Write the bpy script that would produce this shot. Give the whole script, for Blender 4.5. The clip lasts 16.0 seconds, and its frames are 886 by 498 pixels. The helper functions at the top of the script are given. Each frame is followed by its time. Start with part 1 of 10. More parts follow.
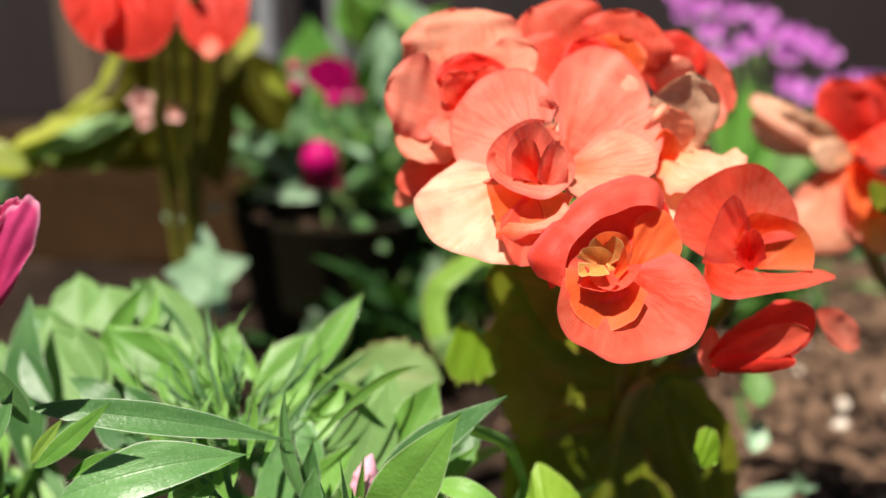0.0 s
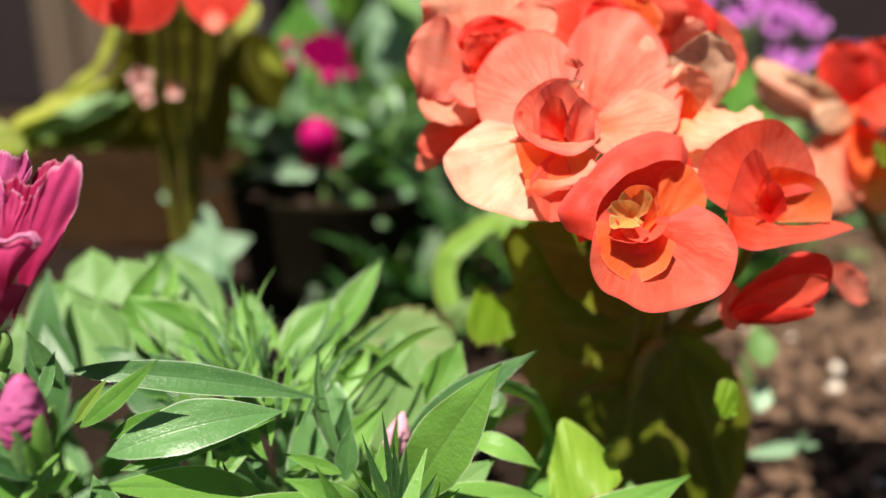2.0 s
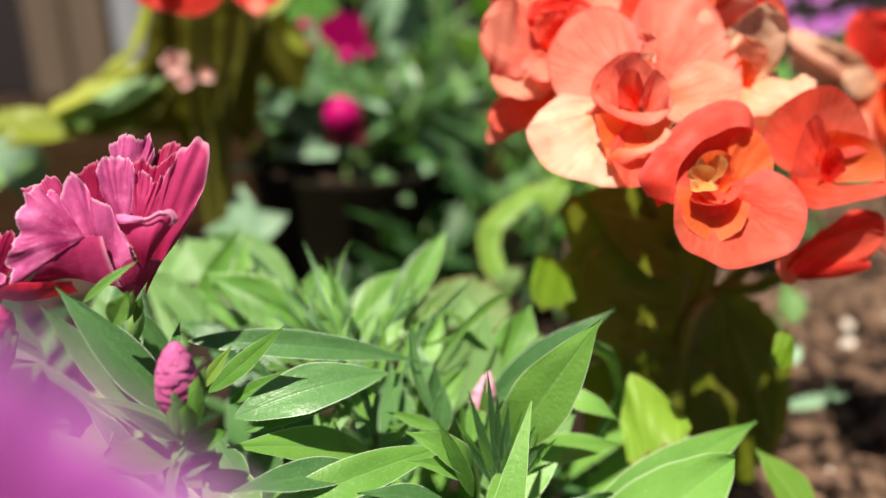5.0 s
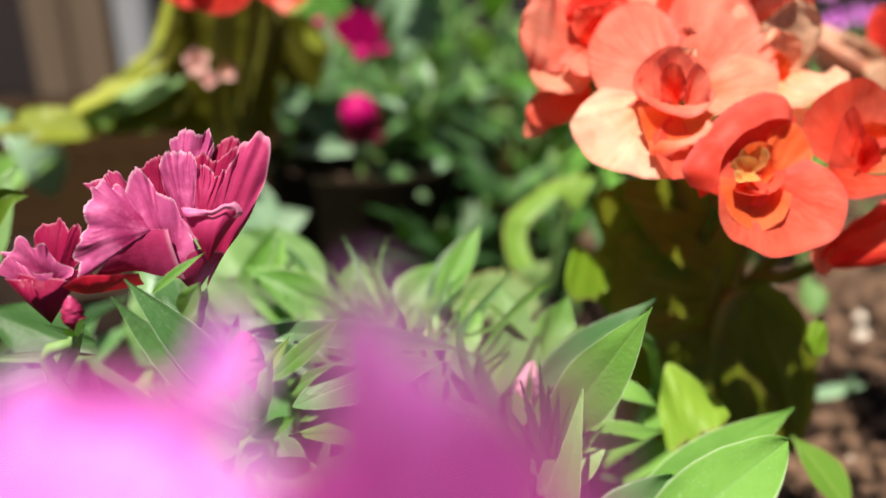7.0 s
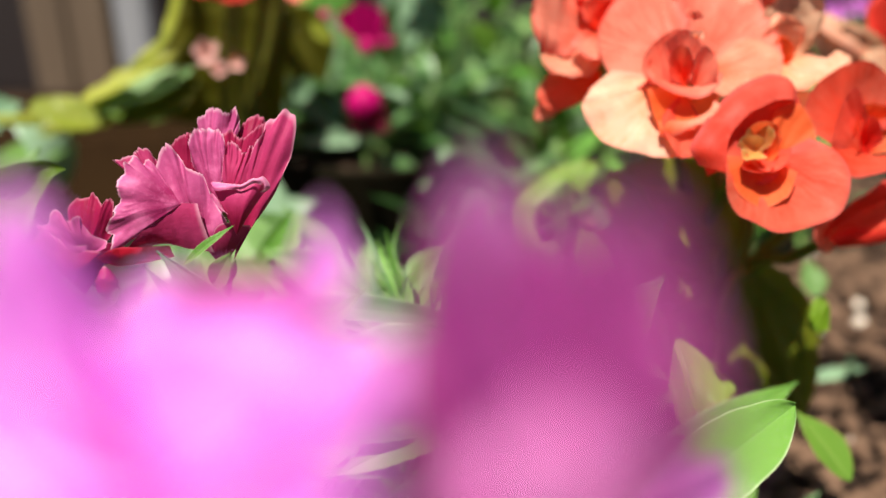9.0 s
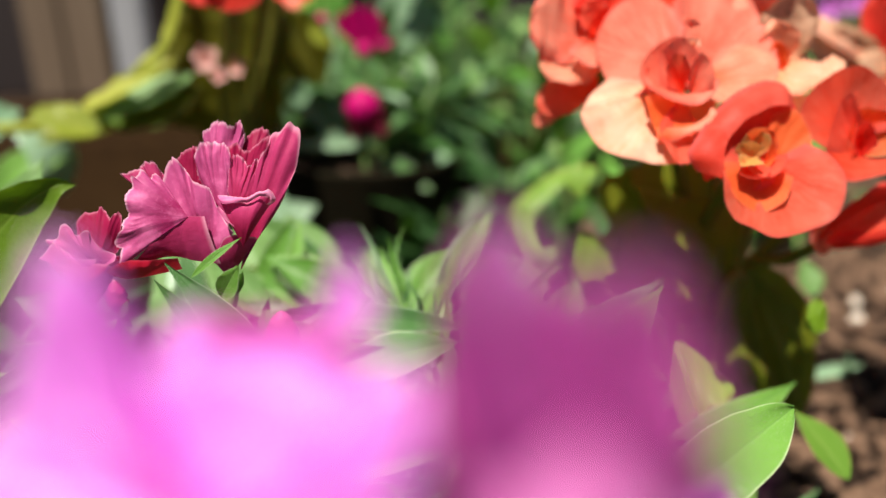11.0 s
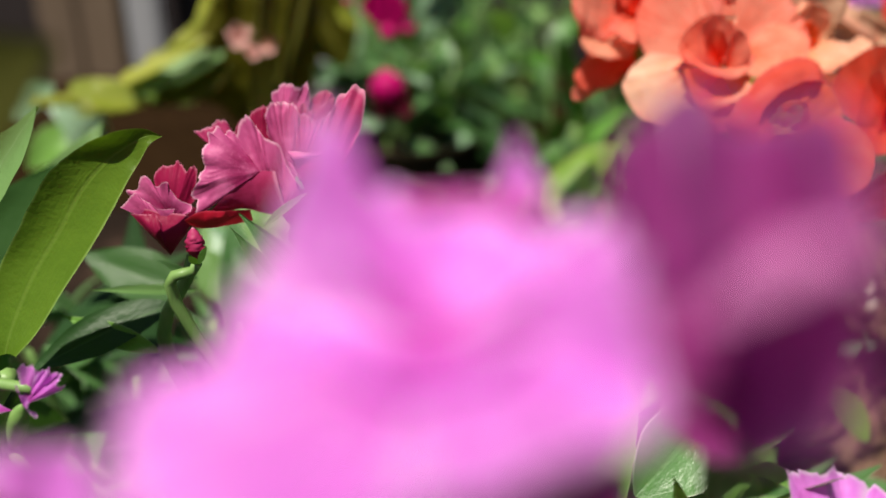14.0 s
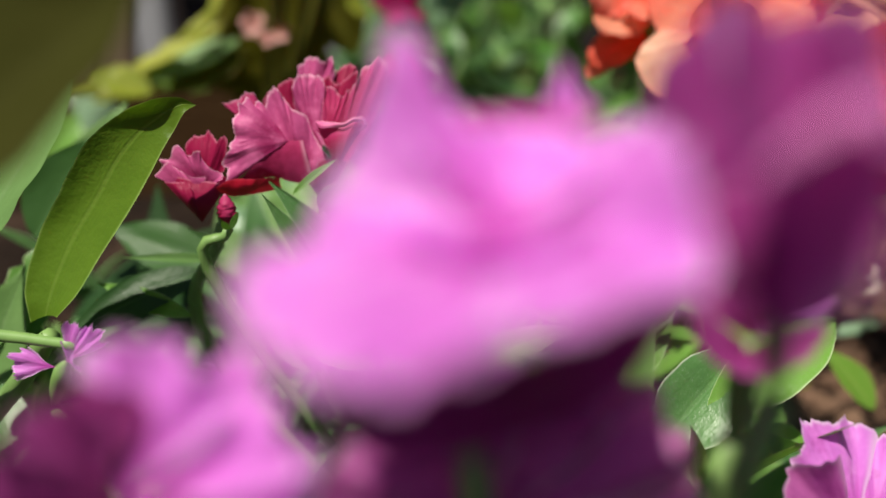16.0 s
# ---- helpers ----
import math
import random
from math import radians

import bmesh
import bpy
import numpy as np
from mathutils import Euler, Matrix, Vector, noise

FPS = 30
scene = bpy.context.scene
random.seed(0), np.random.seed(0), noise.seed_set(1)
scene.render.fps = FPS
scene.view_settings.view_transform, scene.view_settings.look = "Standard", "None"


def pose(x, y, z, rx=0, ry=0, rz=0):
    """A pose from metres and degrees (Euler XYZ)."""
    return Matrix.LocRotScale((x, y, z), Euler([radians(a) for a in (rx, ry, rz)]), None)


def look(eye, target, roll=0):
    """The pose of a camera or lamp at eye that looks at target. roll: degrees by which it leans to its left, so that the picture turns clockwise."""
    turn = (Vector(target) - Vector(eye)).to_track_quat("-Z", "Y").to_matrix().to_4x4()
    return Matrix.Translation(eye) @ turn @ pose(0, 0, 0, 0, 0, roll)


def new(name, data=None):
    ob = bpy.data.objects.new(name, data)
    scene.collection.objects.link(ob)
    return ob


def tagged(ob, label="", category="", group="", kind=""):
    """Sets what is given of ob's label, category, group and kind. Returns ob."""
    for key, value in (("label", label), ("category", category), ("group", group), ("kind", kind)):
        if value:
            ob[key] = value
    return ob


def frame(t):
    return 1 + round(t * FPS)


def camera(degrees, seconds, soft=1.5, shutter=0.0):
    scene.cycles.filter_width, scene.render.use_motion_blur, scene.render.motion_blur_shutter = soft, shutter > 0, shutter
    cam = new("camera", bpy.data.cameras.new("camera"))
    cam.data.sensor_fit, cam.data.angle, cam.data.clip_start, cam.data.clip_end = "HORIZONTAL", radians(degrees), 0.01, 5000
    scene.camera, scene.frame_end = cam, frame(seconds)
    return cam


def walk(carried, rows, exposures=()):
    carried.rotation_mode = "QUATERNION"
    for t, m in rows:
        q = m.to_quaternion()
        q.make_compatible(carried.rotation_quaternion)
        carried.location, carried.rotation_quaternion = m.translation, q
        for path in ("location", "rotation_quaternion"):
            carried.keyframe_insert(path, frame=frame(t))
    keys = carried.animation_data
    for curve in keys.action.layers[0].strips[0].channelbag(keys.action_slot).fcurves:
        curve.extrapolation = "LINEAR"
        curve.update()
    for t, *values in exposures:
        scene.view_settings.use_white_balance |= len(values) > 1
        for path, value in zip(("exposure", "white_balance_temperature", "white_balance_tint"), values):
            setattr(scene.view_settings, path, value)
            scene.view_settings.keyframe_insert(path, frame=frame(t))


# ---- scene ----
cam = camera(58.3, 16.0)
cam.data.dof.use_dof = True
cam.data.dof.focus_distance = 0.152
cam.data.dof.aperture_fstop = 6.6
PATH = [
    (0, (-0.00205, 0.00350, 0.20228), (0.02827, 1.90187, -0.42643), 1.274),
    (0.5, (-0.00485, 0.00315, 0.20289), (0.05269, 1.89775, -0.43522), 1.044),
    (1, (-0.00784, 0.00224, 0.20190), (0.05897, 1.89337, -0.44553), 0.994),
    (1.5, (-0.01002, 0.00001, 0.20014), (0.06863, 1.88889, -0.45251), 0.733),
    (2, (-0.01278, -0.00069, 0.19746), (0.07083, 1.88504, -0.46362), 0.661),
    (2.5, (-0.01606, -0.00001, 0.19720), (0.08001, 1.88150, -0.47412), 0.430),
    (3, (-0.02004, -0.00358, 0.19629), (0.07858, 1.87316, -0.48790), 0.212),
    (3.5, (-0.02471, -0.00620, 0.19401), (0.07733, 1.86578, -0.50260), 0.193),
    (4, (-0.02737, -0.00523, 0.19587), (0.08509, 1.86392, -0.50672), -0.018),
    (4.5, (-0.03157, -0.00613, 0.19768), (0.09947, 1.85680, -0.51810), -0.353),
    (5, (-0.03655, -0.00962, 0.19916), (0.09393, 1.85331, -0.51672), -0.578),
    (7.5, (-0.05011, -0.01359, 0.19887), (0.09607, 1.84682, -0.52049), -0.987),
    (8, (-0.05172, -0.01602, 0.19675), (0.09806, 1.84423, -0.52232), -0.977),
    (8.5, (-0.05294, -0.01783, 0.19625), (0.09835, 1.84145, -0.52499), -0.872),
    (11, (-0.05476, -0.02009, 0.19978), (0.10343, 1.83502, -0.53065), -1.471),
    (11.5, (-0.05793, -0.02273, 0.19897), (0.09687, 1.83170, -0.53392), -1.473),
    (12, (-0.06000, -0.02327, 0.19920), (0.09001, 1.83024, -0.53700), -1.559),
    (12.5, (-0.06019, -0.02254, 0.19904), (0.08808, 1.83135, -0.53656), -1.703),
    (13, (-0.06057, -0.02282, 0.19767), (0.08781, 1.82999, -0.54064), -1.731),
    (13.5, (-0.06261, -0.02743, 0.19751), (0.09130, 1.82277, -0.54616), -1.198),
    (14, (-0.06738, -0.03090, 0.19645), (0.09182, 1.81797, -0.54943), -0.489),
    (14.5, (-0.06861, -0.03464, 0.19520), (0.07168, 1.81273, -0.55814), -1.356),
    (15, (-0.06929, -0.03613, 0.19518), (0.07513, 1.81074, -0.55861), -1.271),
    (15.5, (-0.06972, -0.03678, 0.19455), (0.07750, 1.81081, -0.55696), -1.252),
    (16, (-0.07244, -0.03831, 0.19247), (0.08242, 1.80866, -0.55900), -0.775),
]
EXPOSURES = [(0, 0.68), (5, 0.7), (8, 0.65), (11, 0.58), (13, 0.5), (14.5, 0.12), (16, 0.12)]
walk(cam, [(t, look(eye, target, roll)) for t, eye, target, roll in PATH], EXPOSURES)

# ---- world, sun ----
SUN = Vector((-0.2, -0.34, 1.0)).normalized()
world = bpy.data.worlds.new("sky")
scene.world = world
world.use_nodes = True
wn = world.node_tree
sky = wn.nodes.new("ShaderNodeTexSky")
sky.sky_type, sky.sun_disc = "NISHITA", False
sky.sun_elevation = math.asin(SUN.z)
sky.sun_rotation = math.atan2(SUN.x, SUN.y)
wn.links.new(sky.outputs[0], wn.nodes["Background"].inputs[0])
wn.nodes["Background"].inputs[1].default_value = 0.038
sun = new("sun", bpy.data.lights.new("sun", "SUN"))
sun.data.energy, sun.data.angle, sun.data.color = 6.4, radians(0.53), (1.0, 0.935, 0.81)
sun.matrix_world = look(SUN * 3, (0, 0, 0))


# ---- materials ----
def node(nt, kind, **values):
    n = nt.nodes.new(kind)
    for key, value in values.items():
        n.inputs[key.replace("_", " ")].default_value = value
    return n


def math_node(nt, op, a, b=None, clamp=False):
    n = nt.nodes.new("ShaderNodeMath")
    n.operation, n.use_clamp = op, clamp
    for k, value in enumerate((a, b)):
        if value is None:
            continue
        if isinstance(value, (int, float)):
            n.inputs[k].default_value = value
        else:
            nt.links.new(value, n.inputs[k])
    return n.outputs[0]


def mix_color(nt, fac, a, b, blend="MIX"):
    n = nt.nodes.new("ShaderNodeMix")
    n.data_type, n.blend_type = "RGBA", blend
    for socket, value in ((n.inputs[0], fac), (n.inputs[6], a), (n.inputs[7], b)):
        if isinstance(value, (int, float)):
            socket.default_value = value
        elif isinstance(value, tuple):
            socket.default_value = (*value[:3], 1)
        else:
            nt.links.new(value, socket)
    return n.outputs[2]


def ramp(nt, value, lo, hi):
    n = nt.nodes.new("ShaderNodeMapRange")
    n.interpolation_type = "SMOOTHSTEP"
    n.inputs[1].default_value, n.inputs[2].default_value = lo, hi
    nt.links.new(value, n.inputs[0])
    return n.outputs[0]


def noise_at(nt, vector, scale, detail=3.0, rough=0.55):
    n = node(nt, "ShaderNodeTexNoise", Scale=scale, Detail=detail, Roughness=rough)
    nt.links.new(vector, n.inputs["Vector"])
    return n.outputs["Fac"]


def start_material(name):
    m = bpy.data.materials.new(name)
    m.use_nodes = True
    nt = m.node_tree
    nt.nodes.clear()
    return m, nt, nt.nodes.new("ShaderNodeOutputMaterial")


def thin(nt, out, color, rough, trans, bump=None, bump_strength=0.3, bump_distance=0.0004, spec=0.35, through_tint=(1, 1, 1)):
    """A thin sheet that reflects and lets light through."""
    p = node(nt, "ShaderNodeBsdfPrincipled", Roughness=rough)
    p.inputs["Specular IOR Level"].default_value = spec
    nt.links.new(color, p.inputs["Base Color"])
    t = nt.nodes.new("ShaderNodeBsdfTranslucent")
    nt.links.new(mix_color(nt, 1.0, color, through_tint, "MULTIPLY"), t.inputs[0])
    if bump is not None:
        b = node(nt, "ShaderNodeBump", Strength=bump_strength, Distance=bump_distance)
        nt.links.new(bump, b.inputs["Height"])
        nt.links.new(b.outputs[0], p.inputs["Normal"])
        nt.links.new(b.outputs[0], t.inputs["Normal"])
    s = nt.nodes.new("ShaderNodeMixShader")
    s.inputs[0].default_value = trans
    nt.links.new(p.outputs[0], s.inputs[1])
    nt.links.new(t.outputs[0], s.inputs[2])
    nt.links.new(s.outputs[0], out.inputs[0])


def sheet_coordinates(nt):
    """Across (0 to 1) and along (0 to 1) a leaf or petal, its own place in the world, a random number per object."""
    uv = nt.nodes.new("ShaderNodeUVMap")
    sep = nt.nodes.new("ShaderNodeSeparateXYZ")
    nt.links.new(uv.outputs[0], sep.inputs[0])
    geo = nt.nodes.new("ShaderNodeNewGeometry")
    info = nt.nodes.new("ShaderNodeObjectInfo")
    side = math_node(nt, "MULTIPLY", math_node(nt, "ABSOLUTE", math_node(nt, "SUBTRACT", sep.outputs[0], 0.5)), 2.0)
    return sep.outputs[0], sep.outputs[1], side, geo.outputs["Position"], info.outputs["Random"]


def streaks(nt, u, v, rnd, across, along):
    c = nt.nodes.new("ShaderNodeCombineXYZ")
    nt.links.new(math_node(nt, "MULTIPLY", u, across), c.inputs[0])
    nt.links.new(math_node(nt, "MULTIPLY", v, along), c.inputs[1])
    nt.links.new(math_node(nt, "MULTIPLY", rnd, 37.0), c.inputs[2])
    return noise_at(nt, c.outputs[0], 1.0, 2.0)


def petal_material(name, inner, outer, edge=None, trans=0.45, rough=0.5, across=13.0, through_tint=(1, 0.9, 0.9), spread=(0.05, 0.7), mottle=0.5, spec=0.18, edge_from=0.86, fleck=0.15, streak=1.0, vein=0.0):
    m, nt, out = start_material(name)
    u, v, side, place, rnd = sheet_coordinates(nt)
    st = streaks(nt, u, v, rnd, across, 2.2)
    blot = noise_at(nt, place, 170.0, 4.0, 0.6)
    f = math_node(nt, "ADD", ramp(nt, v, *spread), math_node(nt, "MULTIPLY", math_node(nt, "SUBTRACT", st, 0.5), streak), True)
    col = mix_color(nt, f, inner, outer)
    pale = tuple(min(1.0, c * 1.25 + min(0.05, 0.5 * min(outer))) for c in outer)
    col = mix_color(nt, math_node(nt, "MULTIPLY", ramp(nt, blot, 0.5, 0.72), mottle), col, pale)
    grain = ramp(nt, noise_at(nt, place, 1500.0, 3.0, 0.7), 0.54, 0.72)
    col = mix_color(nt, math_node(nt, "MULTIPLY", grain, fleck), col, pale)
    hair = ramp(nt, streaks(nt, u, v, rnd, across * 5.0, 3.0), 0.55, 0.75)
    col = mix_color(nt, math_node(nt, "MULTIPLY", hair, fleck), col, pale)
    deep = tuple(c * 0.72 for c in inner)
    col = mix_color(nt, math_node(nt, "MULTIPLY", ramp(nt, math_node(nt, "SUBTRACT", 1.0, blot), 0.52, 0.75), mottle * 0.7), col, deep)
    if vein:
        # fine veins that fork as they run out to the rim
        bend = math_node(nt, "MULTIPLY", math_node(nt, "SUBTRACT", noise_at(nt, place, 260.0, 2.0), 0.5), 0.07)
        ub = math_node(nt, "ADD", u, bend)
        lines = None
        for count, begin in ((11.0, 0.05), (23.0, 0.35), (46.0, 0.6)):
            gap = math_node(nt, "ABSOLUTE", math_node(nt, "SUBTRACT", math_node(nt, "FRACT", math_node(nt, "MULTIPLY", ub, count)), 0.5))
            thread = math_node(nt, "MULTIPLY", math_node(nt, "SUBTRACT", 1.0, ramp(nt, gap, 0.02, 0.16)), ramp(nt, v, begin, begin + 0.2))
            lines = thread if lines is None else math_node(nt, "MAXIMUM", lines, thread)
        patch = ramp(nt, noise_at(nt, place, 90.0, 2.0), 0.35, 0.7)
        col = mix_color(nt, math_node(nt, "MULTIPLY", math_node(nt, "MULTIPLY", lines, patch), vein), col, inner)
    if edge:
        rim = math_node(nt, "MAXIMUM", ramp(nt, side, edge_from, 1.0), ramp(nt, v, 0.95, 1.0))
        col = mix_color(nt, math_node(nt, "MULTIPLY", rim, 0.8), col, edge)
    col = mix_color(nt, math_node(nt, "MULTIPLY", rnd, 0.16), col, deep)
    fine = noise_at(nt, place, 1300.0, 2.0)
    crease = noise_at(nt, place, 180.0, 2.0)
    relief = math_node(nt, "ADD", math_node(nt, "ADD", math_node(nt, "MULTIPLY", st, 0.35), math_node(nt, "MULTIPLY", fine, 0.3)), crease)
    thin(nt, out, col, rough, trans, relief, 0.3, 0.0006, spec, through_tint)
    return m


def leaf_material(name, dark, light, rib, trans=0.28, rough=0.42, veins=0.4, edge=None, spec=0.22, through_tint=(1.0, 1.05, 0.35), waxy=0.0, side_veins=True, grain=0.15):
    m, nt, out = start_material(name)
    u, v, side, place, rnd = sheet_coordinates(nt)
    blot = noise_at(nt, place, 110.0, 5.0, 0.6)
    st = streaks(nt, u, v, rnd, 34.0, 1.6)
    f = math_node(nt, "ADD", math_node(nt, "MULTIPLY", blot, 0.8), math_node(nt, "MULTIPLY", math_node(nt, "SUBTRACT", rnd, 0.55), 0.9), True)
    col = mix_color(nt, f, dark, light)
    col = mix_color(nt, math_node(nt, "MULTIPLY", ramp(nt, st, 0.45, 0.75), veins), col, light)
    # side veins that run off the midrib
    slant = math_node(nt, "SUBTRACT", math_node(nt, "MULTIPLY", v, 9.0), math_node(nt, "MULTIPLY", side, 2.6))
    wave = math_node(nt, "ABSOLUTE", math_node(nt, "SUBTRACT", math_node(nt, "FRACT", slant), 0.5))
    vein = math_node(nt, "SUBTRACT", 1.0, ramp(nt, wave, 0.0, 0.07))
    if side_veins:
        col = mix_color(nt, math_node(nt, "MULTIPLY", vein, veins * 0.5), col, rib)
    mid = math_node(nt, "SUBTRACT", 1.0, ramp(nt, side, 0.02, 0.10))
    col = mix_color(nt, math_node(nt, "MULTIPLY", mid, 0.65 if side_veins else 0.3), col, rib)
    if edge:
        col = mix_color(nt, math_node(nt, "MULTIPLY", ramp(nt, side, 0.93, 1.0), 0.8), col, edge)
    if waxy:
        speck = ramp(nt, noise_at(nt, place, 3800.0, 2.0, 0.7), 0.58, 0.78)
        col = mix_color(nt, math_node(nt, "MULTIPLY", speck, waxy), col, (0.55, 0.6, 0.5))
    relief = math_node(nt, "SUBTRACT", math_node(nt, "ADD", math_node(nt, "MULTIPLY", st, grain), math_node(nt, "MULTIPLY", noise_at(nt, place, 900.0, 3.0), 0.5)), math_node(nt, "ADD", math_node(nt, "MULTIPLY", mid, 0.8 if side_veins else 0.25), math_node(nt, "MULTIPLY", vein, 0.25 if side_veins else 0.0)))
    thin(nt, out, col, rough, trans, relief, 0.6, 0.0005, spec, through_tint)
    return m


def solid_material(name, a, b, rough=0.6, scale=200.0, bump=0.3, spec=0.4, stretch=(1, 1, 1), distance=0.001, wear=None):
    m, nt, out = start_material(name)
    geo = nt.nodes.new("ShaderNodeNewGeometry")
    mp = nt.nodes.new("ShaderNodeMapping")
    mp.inputs["Scale"].default_value = stretch
    nt.links.new(geo.outputs["Position"], mp.inputs["Vector"])
    info = nt.nodes.new("ShaderNodeObjectInfo")
    n1 = noise_at(nt, mp.outputs[0], scale, 6.0, 0.65)
    n2 = noise_at(nt, mp.outputs[0], scale * 0.13, 3.0, 0.5)
    f = math_node(nt, "ADD", math_node(nt, "MULTIPLY", n1, 0.6), math_node(nt, "MULTIPLY", n2, 0.55), True)
    col = mix_color(nt, ramp(nt, f, 0.3, 0.85), a, b)
    if wear:
        col = mix_color(nt, ramp(nt, n2, 0.55, 0.75), col, wear)
    col = mix_color(nt, math_node(nt, "MULTIPLY", info.outputs["Random"], 0.25), col, a)
    p = node(nt, "ShaderNodeBsdfPrincipled", Roughness=rough)
    p.inputs["Specular IOR Level"].default_value = spec
    nt.links.new(col, p.inputs["Base Color"])
    bp = node(nt, "ShaderNodeBump", Strength=bump, Distance=distance)
    nt.links.new(n1, bp.inputs["Height"])
    nt.links.new(bp.outputs[0], p.inputs["Normal"])
    nt.links.new(p.outputs[0], out.inputs[0])
    return m


CORAL = petal_material("coral_petal", (0.86, 0.050, 0.015), (0.86, 0.158, 0.100), (0.74, 0.11, 0.09), trans=0.58, spread=(0.0, 0.9), mottle=0.35, across=9.0, vein=0.5, edge_from=0.8, fleck=0.25, streak=1.4, through_tint=(1, 0.95, 0.8))
BRICK = petal_material("brick_petal", (0.62, 0.045, 0.025), (0.66, 0.095, 0.065), (0.60, 0.10, 0.09), trans=0.45, spread=(0.0, 0.9), mottle=0.4, across=9.0, vein=0.2, edge_from=0.75)
RED = petal_material("red_petal", (0.78, 0.020, 0.010), (0.84, 0.060, 0.040), (0.78, 0.11, 0.09), trans=0.58, vein=0.2, edge_from=0.75, through_tint=(1, 0.95, 0.8))
ORANGE = petal_material("orange_petal", (0.88, 0.075, 0.010), (0.92, 0.19, 0.055), (0.88, 0.22, 0.11), trans=0.58, mottle=0.35, vein=0.25, edge_from=0.75, through_tint=(1, 0.95, 0.8))
SALMON = petal_material("salmon_petal", (0.88, 0.11, 0.06), (0.89, 0.305, 0.215), (0.76, 0.17, 0.13), trans=0.55, spread=(0.0, 0.75), mottle=0.35, across=9.0, vein=0.6, edge_from=0.6, fleck=0.25, streak=1.4)
PEACH = petal_material("peach_petal", (0.90, 0.16, 0.06), (0.93, 0.40, 0.27), (0.80, 0.22, 0.16), trans=0.55, mottle=0.5, vein=0.6, edge_from=0.7)
CREAM = petal_material("cream_petal", (0.92, 0.30, 0.12), (0.86, 0.50, 0.36), (0.80, 0.30, 0.22), trans=0.42, mottle=0.5, vein=0.55, edge_from=0.85)
HEART = petal_material("flower_heart", (0.55, 0.23, 0.045), (0.64, 0.36, 0.10), (0.86, 0.68, 0.32), trans=0.4, edge_from=0.9)
WITHER = petal_material("withered_petal", (0.42, 0.20, 0.10), (0.62, 0.38, 0.25), (0.42, 0.22, 0.12), trans=0.25, rough=0.7, mottle=0.9)
PINK = petal_material("pink_petal", (0.28, 0.014, 0.09), (0.50, 0.085, 0.25), (0.80, 0.44, 0.58), trans=0.26, across=6.0, spread=(0.1, 1.05), edge_from=0.99, mottle=0.8, fleck=0.3, streak=0.5, vein=0.0)
ROSE = petal_material("rose_petal", (0.30, 0.008, 0.055), (0.46, 0.040, 0.15), (0.74, 0.34, 0.48), trans=0.30, across=6.0, edge_from=0.99, spread=(0.2, 1.0), mottle=0.6, fleck=0.15, streak=0.3)
LIPPINK = petal_material("folded_pink_petal", (0.58, 0.10, 0.28), (0.72, 0.26, 0.44), (0.84, 0.50, 0.62), trans=0.25, across=6.0, edge_from=0.9, mottle=0.5, streak=0.3)
REDUNDER = petal_material("red_underside", (0.50, 0.004, 0.025), (0.62, 0.010, 0.045), (0.62, 0.05, 0.10), trans=0.2, mottle=0.6, fleck=0.3, spec=0.4)
CRIMSON = petal_material("crimson_petal", (0.16, 0.002, 0.022), (0.27, 0.007, 0.055), (0.54, 0.16, 0.26), trans=0.18, across=9.0, edge_from=0.99, streak=0.4)
ORCHID = petal_material("orchid_petal", (0.66, 0.07, 0.56), (0.86, 0.27, 0.90), (0.92, 0.70, 0.95), trans=0.5, across=14.0, spread=(0.05, 0.8), mottle=0.8, edge_from=0.8, spec=0.4, through_tint=(1, 0.95, 1))
# orchid petals again, with more or less shade put into the colour
SHADEMAUVE = petal_material("shaded_mauve_petal", (0.44, 0.040, 0.29), (0.68, 0.16, 0.53), (0.82, 0.52, 0.76), trans=0.45, across=36.0, edge_from=0.8, through_tint=(1, 0.95, 1))
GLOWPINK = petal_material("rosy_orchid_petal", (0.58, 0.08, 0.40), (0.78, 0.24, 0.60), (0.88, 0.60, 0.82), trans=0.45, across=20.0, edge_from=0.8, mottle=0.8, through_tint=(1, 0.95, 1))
SHADEDUSK = petal_material("shaded_purple_petal", (0.36, 0.022, 0.22), (0.52, 0.085, 0.37), (0.66, 0.30, 0.58), trans=0.50, across=20.0, edge_from=0.8, mottle=0.8, through_tint=(1.2, 1.6, 1.3))
# orchid petal undersides, their deep shade put into the colour
SHADEPLUM = petal_material("shaded_plum_petal", (0.17, 0.010, 0.10), (0.26, 0.035, 0.18), (0.42, 0.14, 0.34), trans=0.3, across=36.0)
MAGENTA = petal_material("magenta_petal", (0.42, 0.0, 0.09), (0.56, 0.002, 0.17), trans=0.35, mottle=0.1, fleck=0.03)
BUDPINK = petal_material("bud_pink", (0.34, 0.038, 0.14), (0.48, 0.10, 0.26), trans=0.1, across=5.0)

PALEBUD = petal_material("pale_bud", (0.60, 0.16, 0.30), (0.76, 0.40, 0.52), trans=0.2, across=6.0)

DIANTHUS = leaf_material("dianthus_leaf", (0.040, 0.115, 0.032), (0.125, 0.275, 0.082), (0.14, 0.25, 0.10), rough=0.36, edge=(0.60, 0.68, 0.54), waxy=0.6, veins=0.08, side_veins=False, spec=0.4)
FRESH = leaf_material("fresh_leaf", (0.085, 0.215, 0.028), (0.195, 0.395, 0.072), (0.21, 0.37, 0.11), rough=0.40, edge=(0.54, 0.64, 0.40), waxy=0.5, veins=0.08, side_veins=False, trans=0.34, spec=0.35)
